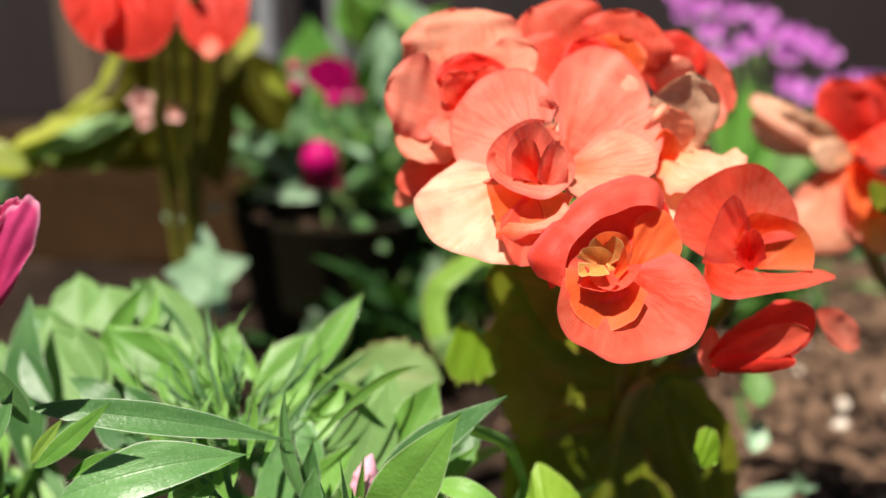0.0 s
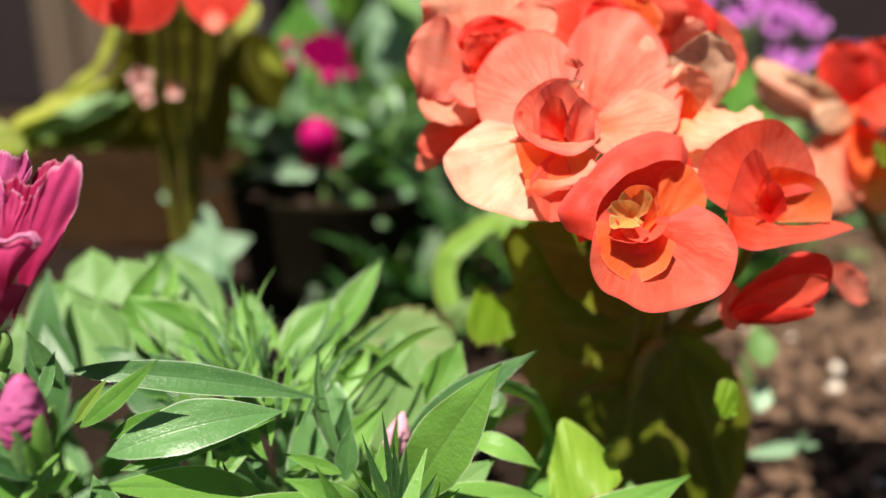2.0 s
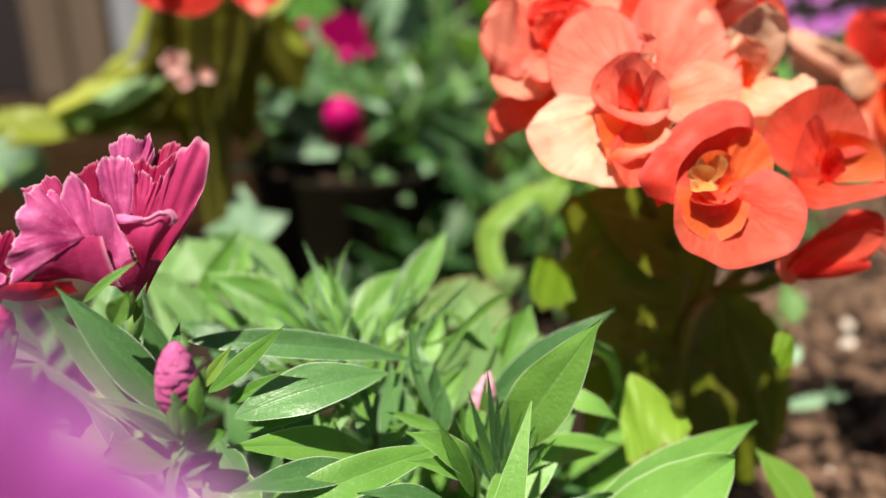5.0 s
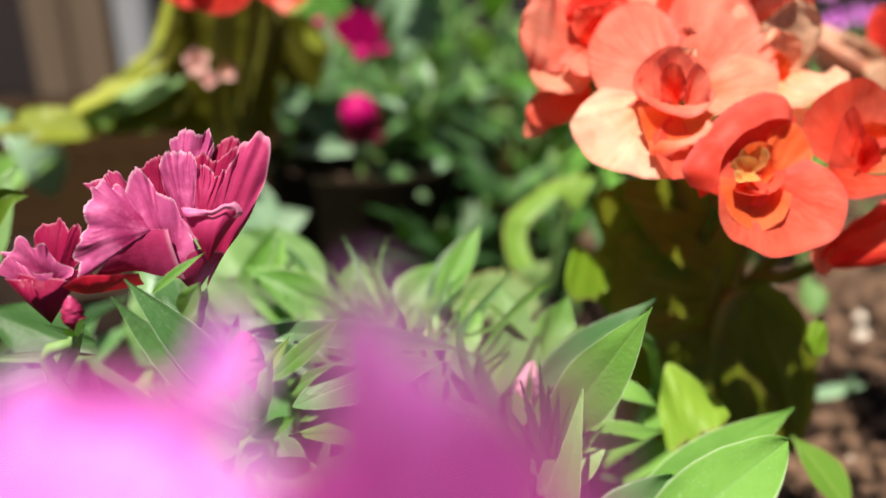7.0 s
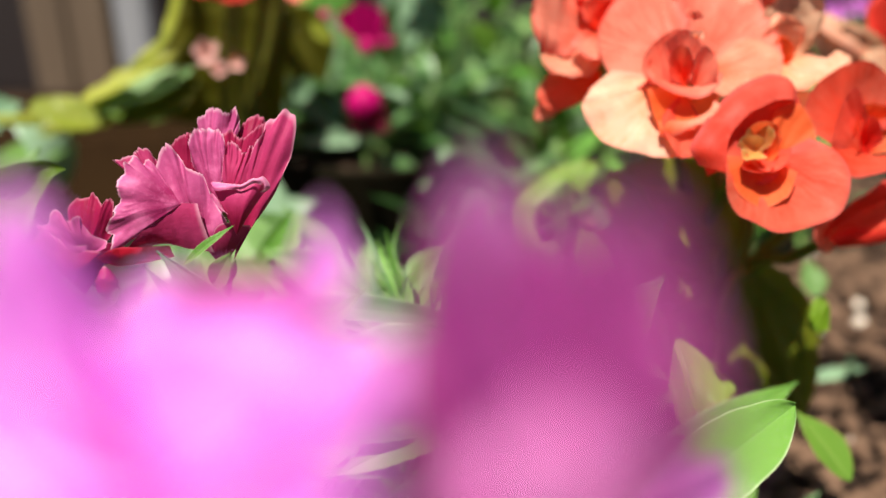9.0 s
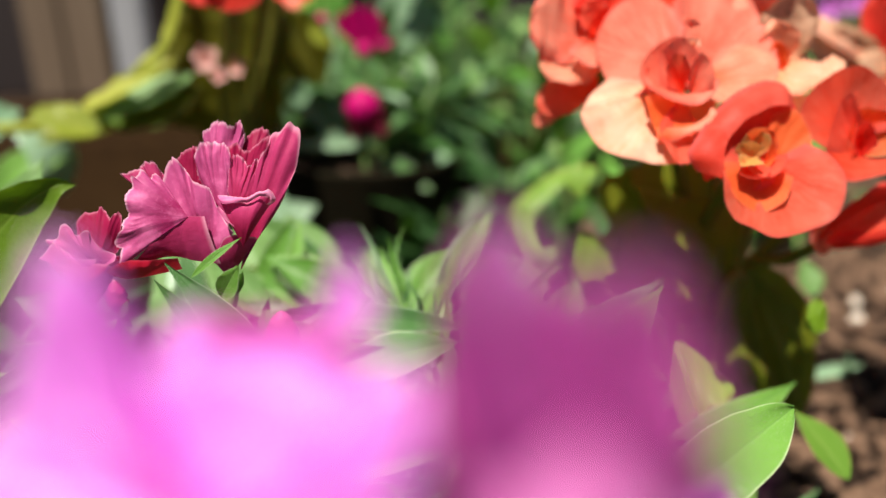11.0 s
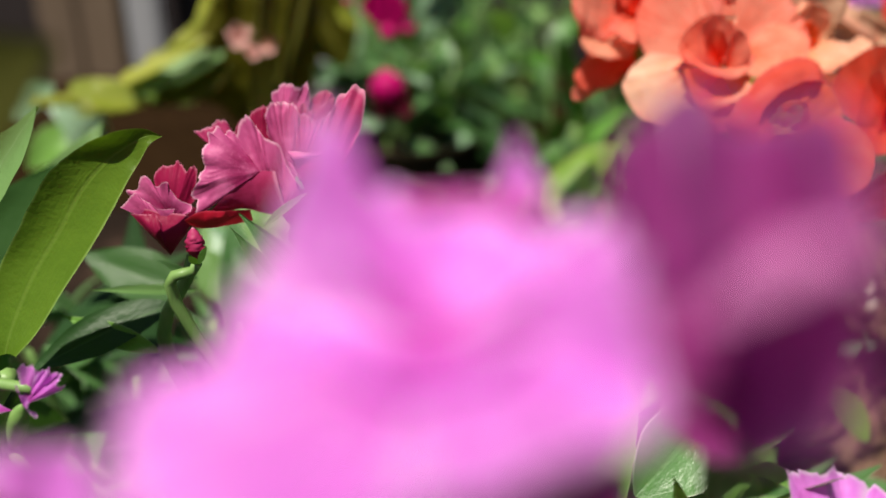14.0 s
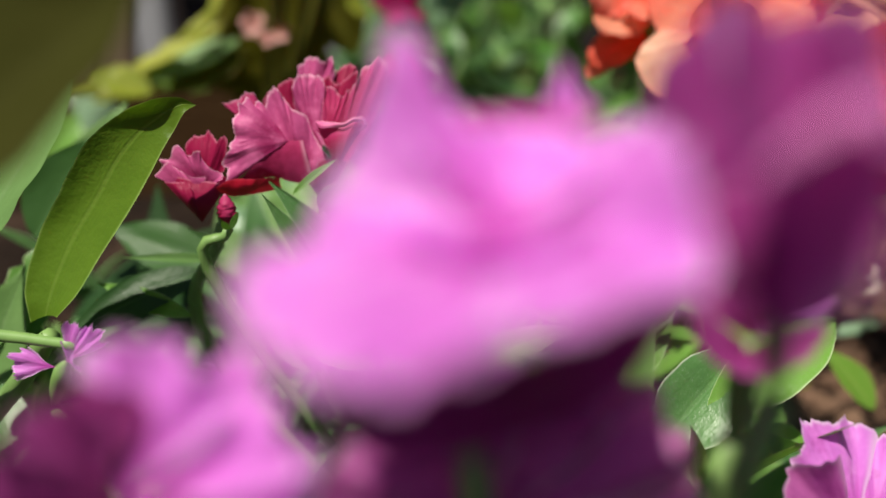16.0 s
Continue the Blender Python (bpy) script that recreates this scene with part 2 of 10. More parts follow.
PALE = leaf_material("pale_leaf", (0.115, 0.225, 0.066), (0.195, 0.33, 0.115), (0.22, 0.34, 0.15), rough=0.45, veins=0.15, side_veins=False)
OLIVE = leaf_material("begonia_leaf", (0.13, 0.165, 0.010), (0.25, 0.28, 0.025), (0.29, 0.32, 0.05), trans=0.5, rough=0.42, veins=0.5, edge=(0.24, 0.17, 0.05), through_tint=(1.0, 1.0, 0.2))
# lit copy of the begonia leaf: sunlight put into a brighter lime
OLIVELIT = leaf_material("lit_begonia_leaf", (0.16, 0.29, 0.016), (0.32, 0.51, 0.075), (0.38, 0.54, 0.13), trans=0.45, rough=0.42, veins=0.06, edge=(0.30, 0.26, 0.08), through_tint=(1.0, 1.0, 0.2), side_veins=False)
LIME = leaf_material("lime_leaf", (0.12, 0.24, 0.030), (0.25, 0.38, 0.075), (0.32, 0.44, 0.12), trans=0.32, veins=0.06, edge=(0.36, 0.26, 0.10), side_veins=False)
YELLOWING = leaf_material("yellowing_leaf", (0.22, 0.27, 0.025), (0.40, 0.42, 0.06), (0.42, 0.44, 0.12), trans=0.4, edge=(0.36, 0.24, 0.08), veins=0.1, side_veins=False)
SCORCHED = leaf_material("scorched_leaf", (0.10, 0.18, 0.05), (0.19, 0.28, 0.10), (0.26, 0.25, 0.14), trans=0.2, rough=0.6, edge=(0.30, 0.13, 0.06), veins=0.4)
IVY = leaf_material("ivy_leaf", (0.15, 0.27, 0.15), (0.27, 0.40, 0.26), (0.30, 0.42, 0.30), trans=0.2, rough=0.35, spec=0.4, veins=0.1, side_veins=False)
SHRUB = leaf_material("shrub_leaf", (0.065, 0.19, 0.026), (0.15, 0.34, 0.055), (0.20, 0.38, 0.09), trans=0.32)
# green leaf darkened to carry the shade between the plants
SHADEGREEN = leaf_material("shaded_green_leaf", (0.018, 0.055, 0.014), (0.05, 0.125, 0.03), (0.09, 0.18, 0.06), rough=0.42, trans=0.28, veins=0.12, side_veins=False, spec=0.3)

STEM = solid_material("green_stem", (0.12, 0.22, 0.06), (0.2, 0.33, 0.1), 0.45, 300.0, 0.15, stretch=(1, 1, 0.2))
REDSTEM = solid_material("red_stem", (0.18, 0.085, 0.04), (0.18, 0.16, 0.05), 0.42, 160.0, 0.15)
SEPAL = solid_material("green_sepal", (0.13, 0.25, 0.06), (0.25, 0.40, 0.12), 0.45, 260.0, 0.2)
# soil with the shade under the plants put into its colour
SHADESOIL = solid_material("shaded_potting_soil", (0.006, 0.004, 0.003), (0.034, 0.020, 0.014), 0.95, 140.0, 0.9, spec=0.1, distance=0.004, wear=(0.06, 0.037, 0.026))
CLOD = solid_material("soil_clod", (0.085, 0.048, 0.031), (0.225, 0.140, 0.094), 0.95, 260.0, 0.8, spec=0.15, distance=0.002)
PERLITE = solid_material("perlite", (0.55, 0.46, 0.38), (0.75, 0.68, 0.6), 0.85, 400.0, 0.6)
BOARD = solid_material("tan_board", (0.115, 0.077, 0.050), (0.170, 0.120, 0.080), 0.7, 60.0, 0.3, stretch=(1, 1, 0.06))
DARKWOOD = solid_material("dark_stained_wood", (0.016, 0.010, 0.010), (0.034, 0.024, 0.023), 0.6, 60.0, 0.3, stretch=(1, 1, 0.06))
POST = solid_material("painted_post", (0.25, 0.25, 0.265), (0.35, 0.35, 0.37), 0.55, 80.0, 0.15, stretch=(1, 1, 0.1))
CLAY = solid_material("terracotta", (0.028, 0.013, 0.004), (0.056, 0.027, 0.008), 0.85, 90.0, 0.35, spec=0.15, wear=(0.06, 0.031, 0.012))
# near black, in place of the shade in the hollow
HOLLOWBLACK = solid_material("hollow_black", (0.008, 0.007, 0.004), (0.016, 0.013, 0.007), 0.85, 150.0, 0.15, spec=0.05)


# ---- building ----
ORIGIN = {}


def place_under(ob, parent, at):
    """Puts an unturned object at a place in the world, under its parent."""
    at = Vector(at)
    ORIGIN[ob] = at
    if parent is not None:
        ob.parent = parent
        ob.location = at - ORIGIN[parent]
    else:
        ob.location = at
    return ob


def thing(name, at, label, category, group=""):
    return tagged(place_under(new(name), None, at), label, category, group)


def mesh_of(name, verts, faces, mat, uvs=None):
    me = bpy.data.meshes.new(name)
    me.from_pydata(verts, [], faces)
    me.materials.append(mat)
    me.polygons.foreach_set("use_smooth", [True] * len(faces))
    if uvs is not None:
        layer = me.uv_layers.new(name="UVMap")
        index = np.empty(len(me.loops), dtype=np.int32)
        me.loops.foreach_get("vertex_index", index)
        layer.data.foreach_set("uv", np.asarray(uvs, dtype=np.float32)[index].ravel())
    me.update()
    return me


def part(name, verts, faces, mat, parent, at, label="", uvs=None):
    at = Vector(at)
    me = mesh_of(name, [tuple(Vector(p) - at) for p in verts], faces, mat, uvs)
    ob = place_under(new(name, me), parent, at)
    return tagged(ob, label)


def grid_faces(nu, nv):
    return [(j * (nu + 1) + i, j * (nu + 1) + i + 1, (j + 1) * (nu + 1) + i + 1, (j + 1) * (nu + 1) + i) for j in range(nv) for i in range(nu)]


def axes_of(base, tip, face):
    base, tip = Vector(base), Vector(tip)
    along = tip - base
    d = along.normalized()
    x = d.cross(Vector(face)).normalized()
    return base, along.length, d, x, x.cross(d).normalized()


BLADES = [0]


def blade_points(base, tip, width, face, bend=0.0, cup=0.0, wide=0.5, kb=0.8, kt=0.8, ruffle=0.0, waves=3.0, teeth=0.0, points=9, twist=0.0, skew=0.0, fold=0.0, sway=0.0, notch=0.0, rag=0.0, grow=1.0, roll=0.0, nu=8, nv=14, seed=0):
    base, length, d, x, n = axes_of(base, tip, face)
    verts, uvs = [], []
    for j in range(nv + 1):
        v = 1 - (1 - j / nv) ** grow
        if v < wide:
            w = math.sin(math.pi / 2 * v / wide) ** kb
        else:
            w = math.cos(math.pi / 2 * (v - wide) / (1 - wide)) ** kt if v < 1 else 0.0
        w = max(w, 0.03) * width / 2
        arch = bend * length * 4 * v * (1 - v) * (1 + skew * (2 * v - 1))
        turn = twist * v
        for i in range(nu + 1):
            u = 2 * i / nu - 1
            ww = w * (1 + teeth * abs(u) ** 3 * (2 * abs(((v * points + seed * 0.37) % 1.0) - 0.5) * 2 - 1) * (1 if v > 0.08 else 0))
            if rag:
                ww *= 1 + rag * abs(u) * (noise.noise(Vector((v * 4.5, seed * 2.3, 4.0 if u > 0 else -4.0))) + 0.5 * noise.noise(Vector((v * 13.0, seed * 1.1, 9.0 if u > 0 else -9.0))))
            side = u * ww
            up = cup * w * u * u + fold * w * abs(u) + roll * w * abs(u) ** 5 + roll * 0.5 * width * max(0.0, v - 0.8) ** 2 * 12
            wob = noise.noise(Vector((u * 1.1 + seed * 7.1, v * waves, seed * 3.3)))
            wob += 0.5 * noise.noise(Vector((u * 2.0 + seed, v * waves * 2.3, seed * 1.7)))
            up += ruffle * width * wob * (0.25 + abs(u) ** 2) * min(1.0, v * 3)
            a, b = side * math.cos(turn) - up * math.sin(turn), side * math.sin(turn) + up * math.cos(turn)
            along = length * v - notch * length * (1 - abs(u)) ** 2 * max(0.0, v - 0.7) / 0.3 * 0.3
            verts.append(base + d * along + x * (a + sway * length * 4 * v * (1 - v)) + n * (b + arch))
            uvs.append((i / nu, v))
    return verts, grid_faces(nu, nv), uvs


def blade(name, parent, base, tip, width, face, mat, label="", **shape):
    """A leaf or petal that grows from base to tip, with its upper face turned to face."""
    BLADES[0] += 1
    shape.setdefault("seed", BLADES[0])
    verts, faces, uvs = blade_points(base, tip, width, face, **shape)
    return part(name, verts, faces, mat, parent, base, label, uvs)


def fan(name, parent, base, tip, spread, face, mat, label="", teeth=0.10, points=6, ruffle=0.06, waves=3.0, curl=0.0, cup=0.0, nu=48, nv=14, seed=None, lean=0.0):
    """A fringed dianthus petal: a toothed fan that widens from its claw at base to a ragged rim through tip."""
    BLADES[0] += 1
    seed = BLADES[0] if seed is None else seed
    base, length, d, x, n = axes_of(base, tip, face)
    half = radians(spread) / 2
    verts, uvs = [], []
    for j in range(nv + 1):
        v = (j / nv) ** 0.85
        for i in range(nu + 1):
            u = 2 * i / nu - 1
            cell = u * points * 0.5
            tooth = 0.6 + 0.75 * noise.noise(Vector((cell * 1.15, seed * 3.7, 0.5))) + 0.6 * noise.noise(Vector((cell * 2.9, seed * 1.9, 0.3))) + 0.35 * noise.noise(Vector((cell * 6.5, seed * 2.7, 0.9)))
            r = length * v * (1 - 0.16 * u * u + teeth * (tooth - 0.6) * max(0.0, (v - 0.62) / 0.38))
            a = half * u * (0.35 + 0.65 * min(1.0, v * 1.6))
            wob = math.sin(u * waves * 2.6 + seed) * v * v + 0.8 * noise.noise(Vector((u * 2.4, v * 1.7, seed * 2.9))) * v
            wob += 0.35 * noise.noise(Vector((u * 6.0, v * 2.0, seed * 1.3))) * v * v
            up = ruffle * length * wob * (0.25 + 0.9 * v) + curl * length * v * v + cup * length * u * u * v
            verts.append(base + d * (r * math.cos(a)) + x * (r * math.sin(a) + lean * length * v * v) + n * up)
            uvs.append((i / nu, v))
    return part(name, verts, grid_faces(nu, nv), mat, parent, base, label, uvs)


def curve_points(points, steps=6):
    pts = [Vector(p) for p in points]
    pts = [pts[0] * 2 - pts[1], *pts, pts[-1] * 2 - pts[-2]]
    out = []
    for k in range(1, len(pts) - 2):
        p0, p1, p2, p3 = pts[k - 1:k + 3]
        for s in range(steps):
            t = s / steps
            out.append(0.5 * (2 * p1 + (p2 - p0) * t + (2 * p0 - 5 * p1 + 4 * p2 - p3) * t * t + (3 * p1 - p0 - 3 * p2 + p3) * t ** 3))
    return out + [pts[-2]]


def at_share(line, u):
    """The place at the share u of a line of points."""
    x = u * (len(line) - 1)
    k = min(int(x), len(line) - 2)
    return line[k].lerp(line[k + 1], x - k)


def draped(name, parent, base, rim, mat, label="", belly=0.05, teeth=0.04, points=16, ruffle=0.02, lip=0.0, crumple=0.0, frill=0.0, frills=6, face=(-0.1, -1.0, 0.25), nu=64, nv=16):
    """A wide petal that spreads from its claw at base to a toothed, waving rim."""
    BLADES[0] += 1
    seed = BLADES[0]
    base, n = Vector(base), Vector(face).normalized()
    line = curve_points(rim, 16)
    verts, uvs = [], []
    size = sum((r - base).length for r in line) / len(line)
    edge = [at_share(line, i / nu) for i in range(nu + 1)]
    reach = max(2, nu // 10)
    calm = []
    for i in range(nu + 1):
        w = min(reach, i, nu - i)
        near = edge[i - w:i + w + 1]
        calm.append(sum(near, Vector()) / len(near))
    for j in range(nv + 1):
        v = j / nv
        ease = max(0.0, (v - 0.45) / 0.55) ** 2
        for i in range(nu + 1):
            u = i / nu
            r = calm[i].lerp(edge[i], ease)
            cell = u * points
            tooth = 1.1 * noise.noise(Vector((cell * 0.55, seed * 1.7, 2.0))) + 0.8 * noise.noise(Vector((cell * 1.3, seed * 2.7, 5.0))) + 0.2 * noise.noise(Vector((cell * 2.6, seed * 0.7, 8.0)))
            out = v * (1 + teeth * tooth * max(0.0, (v - 0.7) / 0.3) * min(1.0, 8 * u, 8 * (1 - u)))
            wob = noise.noise(Vector((u * 4.0, v * 2.0, seed * 2.1))) + 0.6 * noise.noise(Vector((u * 10.0, v * 2.5, seed * 0.7)))
            up = belly * math.sin(math.pi * v) * (0.4 + math.sin(math.pi * u)) + ruffle * wob * v + lip * max(0.0, v - 0.75) ** 2 * 16
            turn = u + 0.14 * noise.noise(Vector((u * 3.0, v * 2.6, seed * 1.9)))
            swing = 1.3 * noise.noise(Vector((turn * frills * 1.2, v * 1.6, seed * 3.1))) + 0.6 * noise.noise(Vector((turn * frills * 2.9, v * 2.2, seed * 1.3)))
            up += frill * v * v * v * swing
            p = base.lerp(r, out)
            up += crumple * min(1.0, 4 * v) * (noise.noise(p * 95.0 + Vector((seed, 0, 0))) + 0.5 * noise.noise(p * 230.0 + Vector((0, seed, 0))))
            verts.append(p + n * (up * size))
            uvs.append((u, v))
    return part(name, verts, grid_faces(nu, nv), mat, parent, base, label, uvs)


def ribbon(name, parent, outer, inner, mat, label="", bulge=0.1, teeth=0.08, ruffle=0.06, face=(-0.1, -1.0, 0.35), whole=False, nu=72, nv=10):
    """A leaf margin or lobe between two lines, bulging between them, with a toothed outer edge."""
    BLADES[0] += 1
    seed = BLADES[0]
    n = Vector(face).normalized()
    a, b = curve_points(outer, 16), curve_points(inner, 16)
    verts, uvs = [], []
    for j in range(nv + 1):
        v = j / nv
        for i in range(nu + 1):
            u = i / nu
            p, q = at_share(b, u), at_share(a, u)
            wide = (q - p).length
            tooth = noise.noise(Vector((u * 9.0, seed * 1.7, 2.0))) + 0.7 * noise.noise(Vector((u * 24.0, seed * 2.3, 6.0)))
            r = p.lerp(q, v * (1 + teeth * tooth * max(0.0, (v - 0.6) / 0.4)))
            wob = noise.noise(Vector((u * 5.0, v * 1.5, seed * 2.1))) + 0.5 * noise.noise(Vector((u * 14.0, v * 2.0, seed * 0.7)))
            verts.append(r + n * wide * (bulge * math.sin(math.pi * v) + ruffle * wob))
            uvs.append((v if whole else 0.5 + 0.5 * v, u))
    return part(name, verts, grid_faces(nu, nv), mat, parent, outer[0], label, uvs)


def ridged_bud(name, parent, base, tip, radius, mat, label="", turns=7.0, sides=40, steps=64):
    """A tight bud: petals wound round it in rippled ledges, blunt at the tip."""
    base, tip = Vector(base), Vector(tip)
    d = (tip - base).normalized()
    x = d.cross(Vector((0.31, 0.77, 0.55))).normalized()
    y = d.cross(x)
    verts, faces, uvs = [], [], []
    for k in range(steps + 1):
        v = k / steps
        w = math.sin(math.pi / 2 * min(1.0, v / 0.42 + 0.30)) if v < 0.42 else math.cos(math.pi / 2 * (v - 0.42) / 0.58) ** 0.55 if k < steps else 0.03
        for i in range(sides):
            a = 2 * math.pi * i / sides
            wave = 0.9 * noise.noise(Vector((math.cos(a) * 1.5, math.sin(a) * 1.5, v * 4.0))) + 0.3 * noise.noise(Vector((math.cos(a) * 4.0, math.sin(a) * 4.0, v * 9.0)))
            ledge = (v * turns + wave + 0.12 * math.sin(5 * a)) % 1.0
            seam = 0.10 * math.exp(-((((a * 1.5 + v * 4.0) % math.pi) - 1.5) / 0.16) ** 2)
            r = radius * max(w, 0.03) * (1.02 - 0.10 * ledge ** 2.0 - seam)
            verts.append(base.lerp(tip, v) + (x * math.cos(a) + y * math.sin(a)) * r)
            uvs.append((i / sides, v))
    for k in range(steps):
        for i in range(sides):
            j = (i + 1) % sides
            faces.append((k * sides + i, k * sides + j, (k + 1) * sides + j, (k + 1) * sides + i))
    faces.append(tuple(steps * sides + i for i in range(sides)))
    return part(name, verts, faces, mat, parent, base, label, uvs)


def lathe(name, parent, line, radii, mat, label="", sides=10, wrinkle=0.0, seed=1):
    """A round body along a line of points, with a radius at each; closed at both ends."""
    verts, faces, uvs = [], [], []
    ref = Vector((0.31, 0.77, 0.55))
    for k, p in enumerate(line):
        d = (line[min(k + 1, len(line) - 1)] - line[max(k - 1, 0)]).normalized()
        x = d.cross(ref).normalized()
        y = d.cross(x)
        for i in range(sides):
            a = 2 * math.pi * i / sides
            r = radii[k]
            if wrinkle:
                r *= 1 + wrinkle * (noise.noise(Vector((math.cos(a) * 1.1, math.sin(a) * 1.1, k * 0.8 + seed * 9))) + 0.5 * noise.noise(Vector((math.cos(a) * 4.2, math.sin(a) * 4.2, k * 1.7 + seed * 5))))
            verts.append(p + (x * math.cos(a) + y * math.sin(a)) * r)
            uvs.append((i / sides, k / (len(line) - 1)))
    for k in range(len(line) - 1):
        for i in range(sides):
            j = (i + 1) % sides
            faces.append((k * sides + i, k * sides + j, (k + 1) * sides + j, (k + 1) * sides + i))
    faces.append(tuple(range(sides - 1, -1, -1)))
    faces.append(tuple((len(line) - 1) * sides + i for i in range(sides)))
    return part(name, verts, faces, mat, parent, line[0], label, uvs)


def stem(parent, points, r0, r1, mat=STEM, name="stem", label=""):
    line = curve_points(points)
    n = len(line) - 1
    return lathe(name, parent, line, [r0 + (r1 - r0) * k / n for k in range(n + 1)], mat, label, 8, 0.12)


def body(name, parent, base, tip, radius, mat, label="", wrinkle=0.0, wide=0.45, end=0.12, sides=14, steps=16):
    base, tip = Vector(base), Vector(tip)
    line, radii = [], []
    for k in range(steps + 1):
        v = k / steps
        line.append(base.lerp(tip, v))
        w = math.sin(math.pi / 2 * min(1.0, v / wide + 0.15)) if v < wide else math.cos(math.pi / 2 * (v - wide) / (1 - wide)) ** 0.7 if v < 1 else 0
        radii.append(max(radius * w, radius * end))
    return lathe(name, parent, line, radii, mat, label, sides, wrinkle)


def bloom(name, parent, at, radius, mat, label=""):
    """The heart of a flower, which carries its petals."""
    at = Vector(at)
    return body(name, parent, at + Vector((0, 0.3 * radius, -radius)), at + Vector((0, -0.3 * radius, radius)), radius, mat, label, 0.2, 0.5, 0.2, 10, 8)



# ---- setting: ground, fence, planter ----
def soil_height(x, y):
    near = max(0.0, 1.0 - math.hypot(x - 0.05, y - 0.3) / 1.2)
    h = 0.010 * noise.noise(Vector((x * 9, y * 9, 2.0))) + 0.006 * noise.noise(Vector((x * 31, y * 31, 5.0))) + 0.003 * noise.noise(Vector((x * 90, y * 90, 8.0)))
    return h * near


def ground_sheet():
    lines = [-400, -60, -12, -4, -2, -1.2] + [-0.8 + 0.0125 * k for k in range(129)] + [1.2, 2, 4, 12, 60, 400]
    rows = [-400, -60, -12, -4, -1.5, -0.6] + [-0.3 + 0.0125 * k for k in range(121)] + [1.6, 3, 8, 30, 120, 400]
    verts = [(x, y, soil_height(x, y)) for y in rows for x in lines]
    me = mesh_of("ground", verts, grid_faces(len(lines) - 1, len(rows) - 1), SHADESOIL)
    tagged(new("ground", me), "crumbly potting soil of the flower bed, darkened for shade", "soil", kind="structure")


ground_sheet()


def lump_mesh(name, size, mat, seed, rough=0.35, fine=2):
    bm = bmesh.new()
    bmesh.ops.create_icosphere(bm, subdivisions=fine, radius=size)
    for v in bm.verts:
        v.co *= 1 + rough * (noise.noise(v.co / size * 1.3 + Vector((seed * 5.0, 0, 0))) + 0.5 * noise.noise(v.co / size * 3.1 + Vector((seed, 3, 0))))
        v.co.z *= 0.72
    me = bpy.data.meshes.new(name)
    bm.to_mesh(me)
    bm.free()
    me.materials.append(mat)
    me.polygons.foreach_set("use_smooth", [True] * len(me.polygons))
    return me


def soil_crumbs():
    """Crumbs that lie too thick on the bed to be counted."""
    rng = random.Random(4)
    bm = bmesh.new()
    shapes = [lump_mesh("crumb", 1.0, CLOD, k, 0.5, 1) for k in range(5)]
    verts, faces = [], []
    for k in range(6500):
        x, y = rng.uniform(0.0, 0.62), rng.uniform(0.1, 0.95)
        # most lie on the right, brightening the darkened soil where sun falls
        if k < 5200:
            x, y = rng.uniform(0.08, 0.36), rng.uniform(0.16, 0.6)
        s = 0.0011 + 0.0040 * rng.random() ** 2.6
        me = shapes[k % 5]
        m = Matrix.Translation((x, y, soil_height(x, y) + s * 0.3)) @ Euler((rng.uniform(-0.5, 0.5), rng.uniform(-0.5, 0.5), rng.uniform(0, 6.3))).to_matrix().to_4x4() @ Matrix.Diagonal((s * rng.uniform(0.8, 1.7), s, s, 1))
        first = len(verts)
        verts += [tuple(m @ v.co) for v in me.vertices]
        faces += [tuple(first + i for i in p.vertices) for p in me.polygons]
    bm.free()
    ob = new("soil_crumbs", mesh_of("soil_crumbs", verts, faces, CLOD))
    tagged(ob, "loose brown crumbs of potting soil", "soil", kind="stuff")
    for me in shapes:
        bpy.data.meshes.remove(me)


soil_crumbs()
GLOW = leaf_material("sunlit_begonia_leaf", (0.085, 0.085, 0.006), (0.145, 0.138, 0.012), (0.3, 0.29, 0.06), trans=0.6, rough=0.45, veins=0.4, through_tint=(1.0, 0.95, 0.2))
# olive leaf with its shade put into the colour
SHADELEAF = leaf_material("shaded_olive_leaf", (0.020, 0.022, 0.004), (0.044, 0.044, 0.009), (0.05, 0.05, 0.015), trans=0.08, rough=0.9, veins=0.1, side_veins=False, spec=0.04)
GLOSSY = leaf_material("glossy_leaf", (0.060, 0.130, 0.008), (0.15, 0.26, 0.025), (0.22, 0.33, 0.06), trans=0.42, rough=0.32, veins=0.10, edge=(0.30, 0.44, 0.12), side_veins=False)
WITHERLEAF = leaf_material("withered_leaf", (0.16, 0.10, 0.08), (0.26, 0.18, 0.15), (0.3, 0.22, 0.16), trans=0.2, rough=0.7)
BLUSH = petal_material("blush_petal", (0.66, 0.30, 0.28), (0.74, 0.42, 0.38), trans=0.35)
OLIVESTEM = solid_material("olive_stem", (0.10, 0.105, 0.012), (0.17, 0.165, 0.022), 0.45, 120.0, 0.15)
DARKCALYX = leaf_material("dark_calyx", (0.13, 0.01, 0.03), (0.20, 0.02, 0.05), (0.2, 0.03, 0.05), trans=0.2)


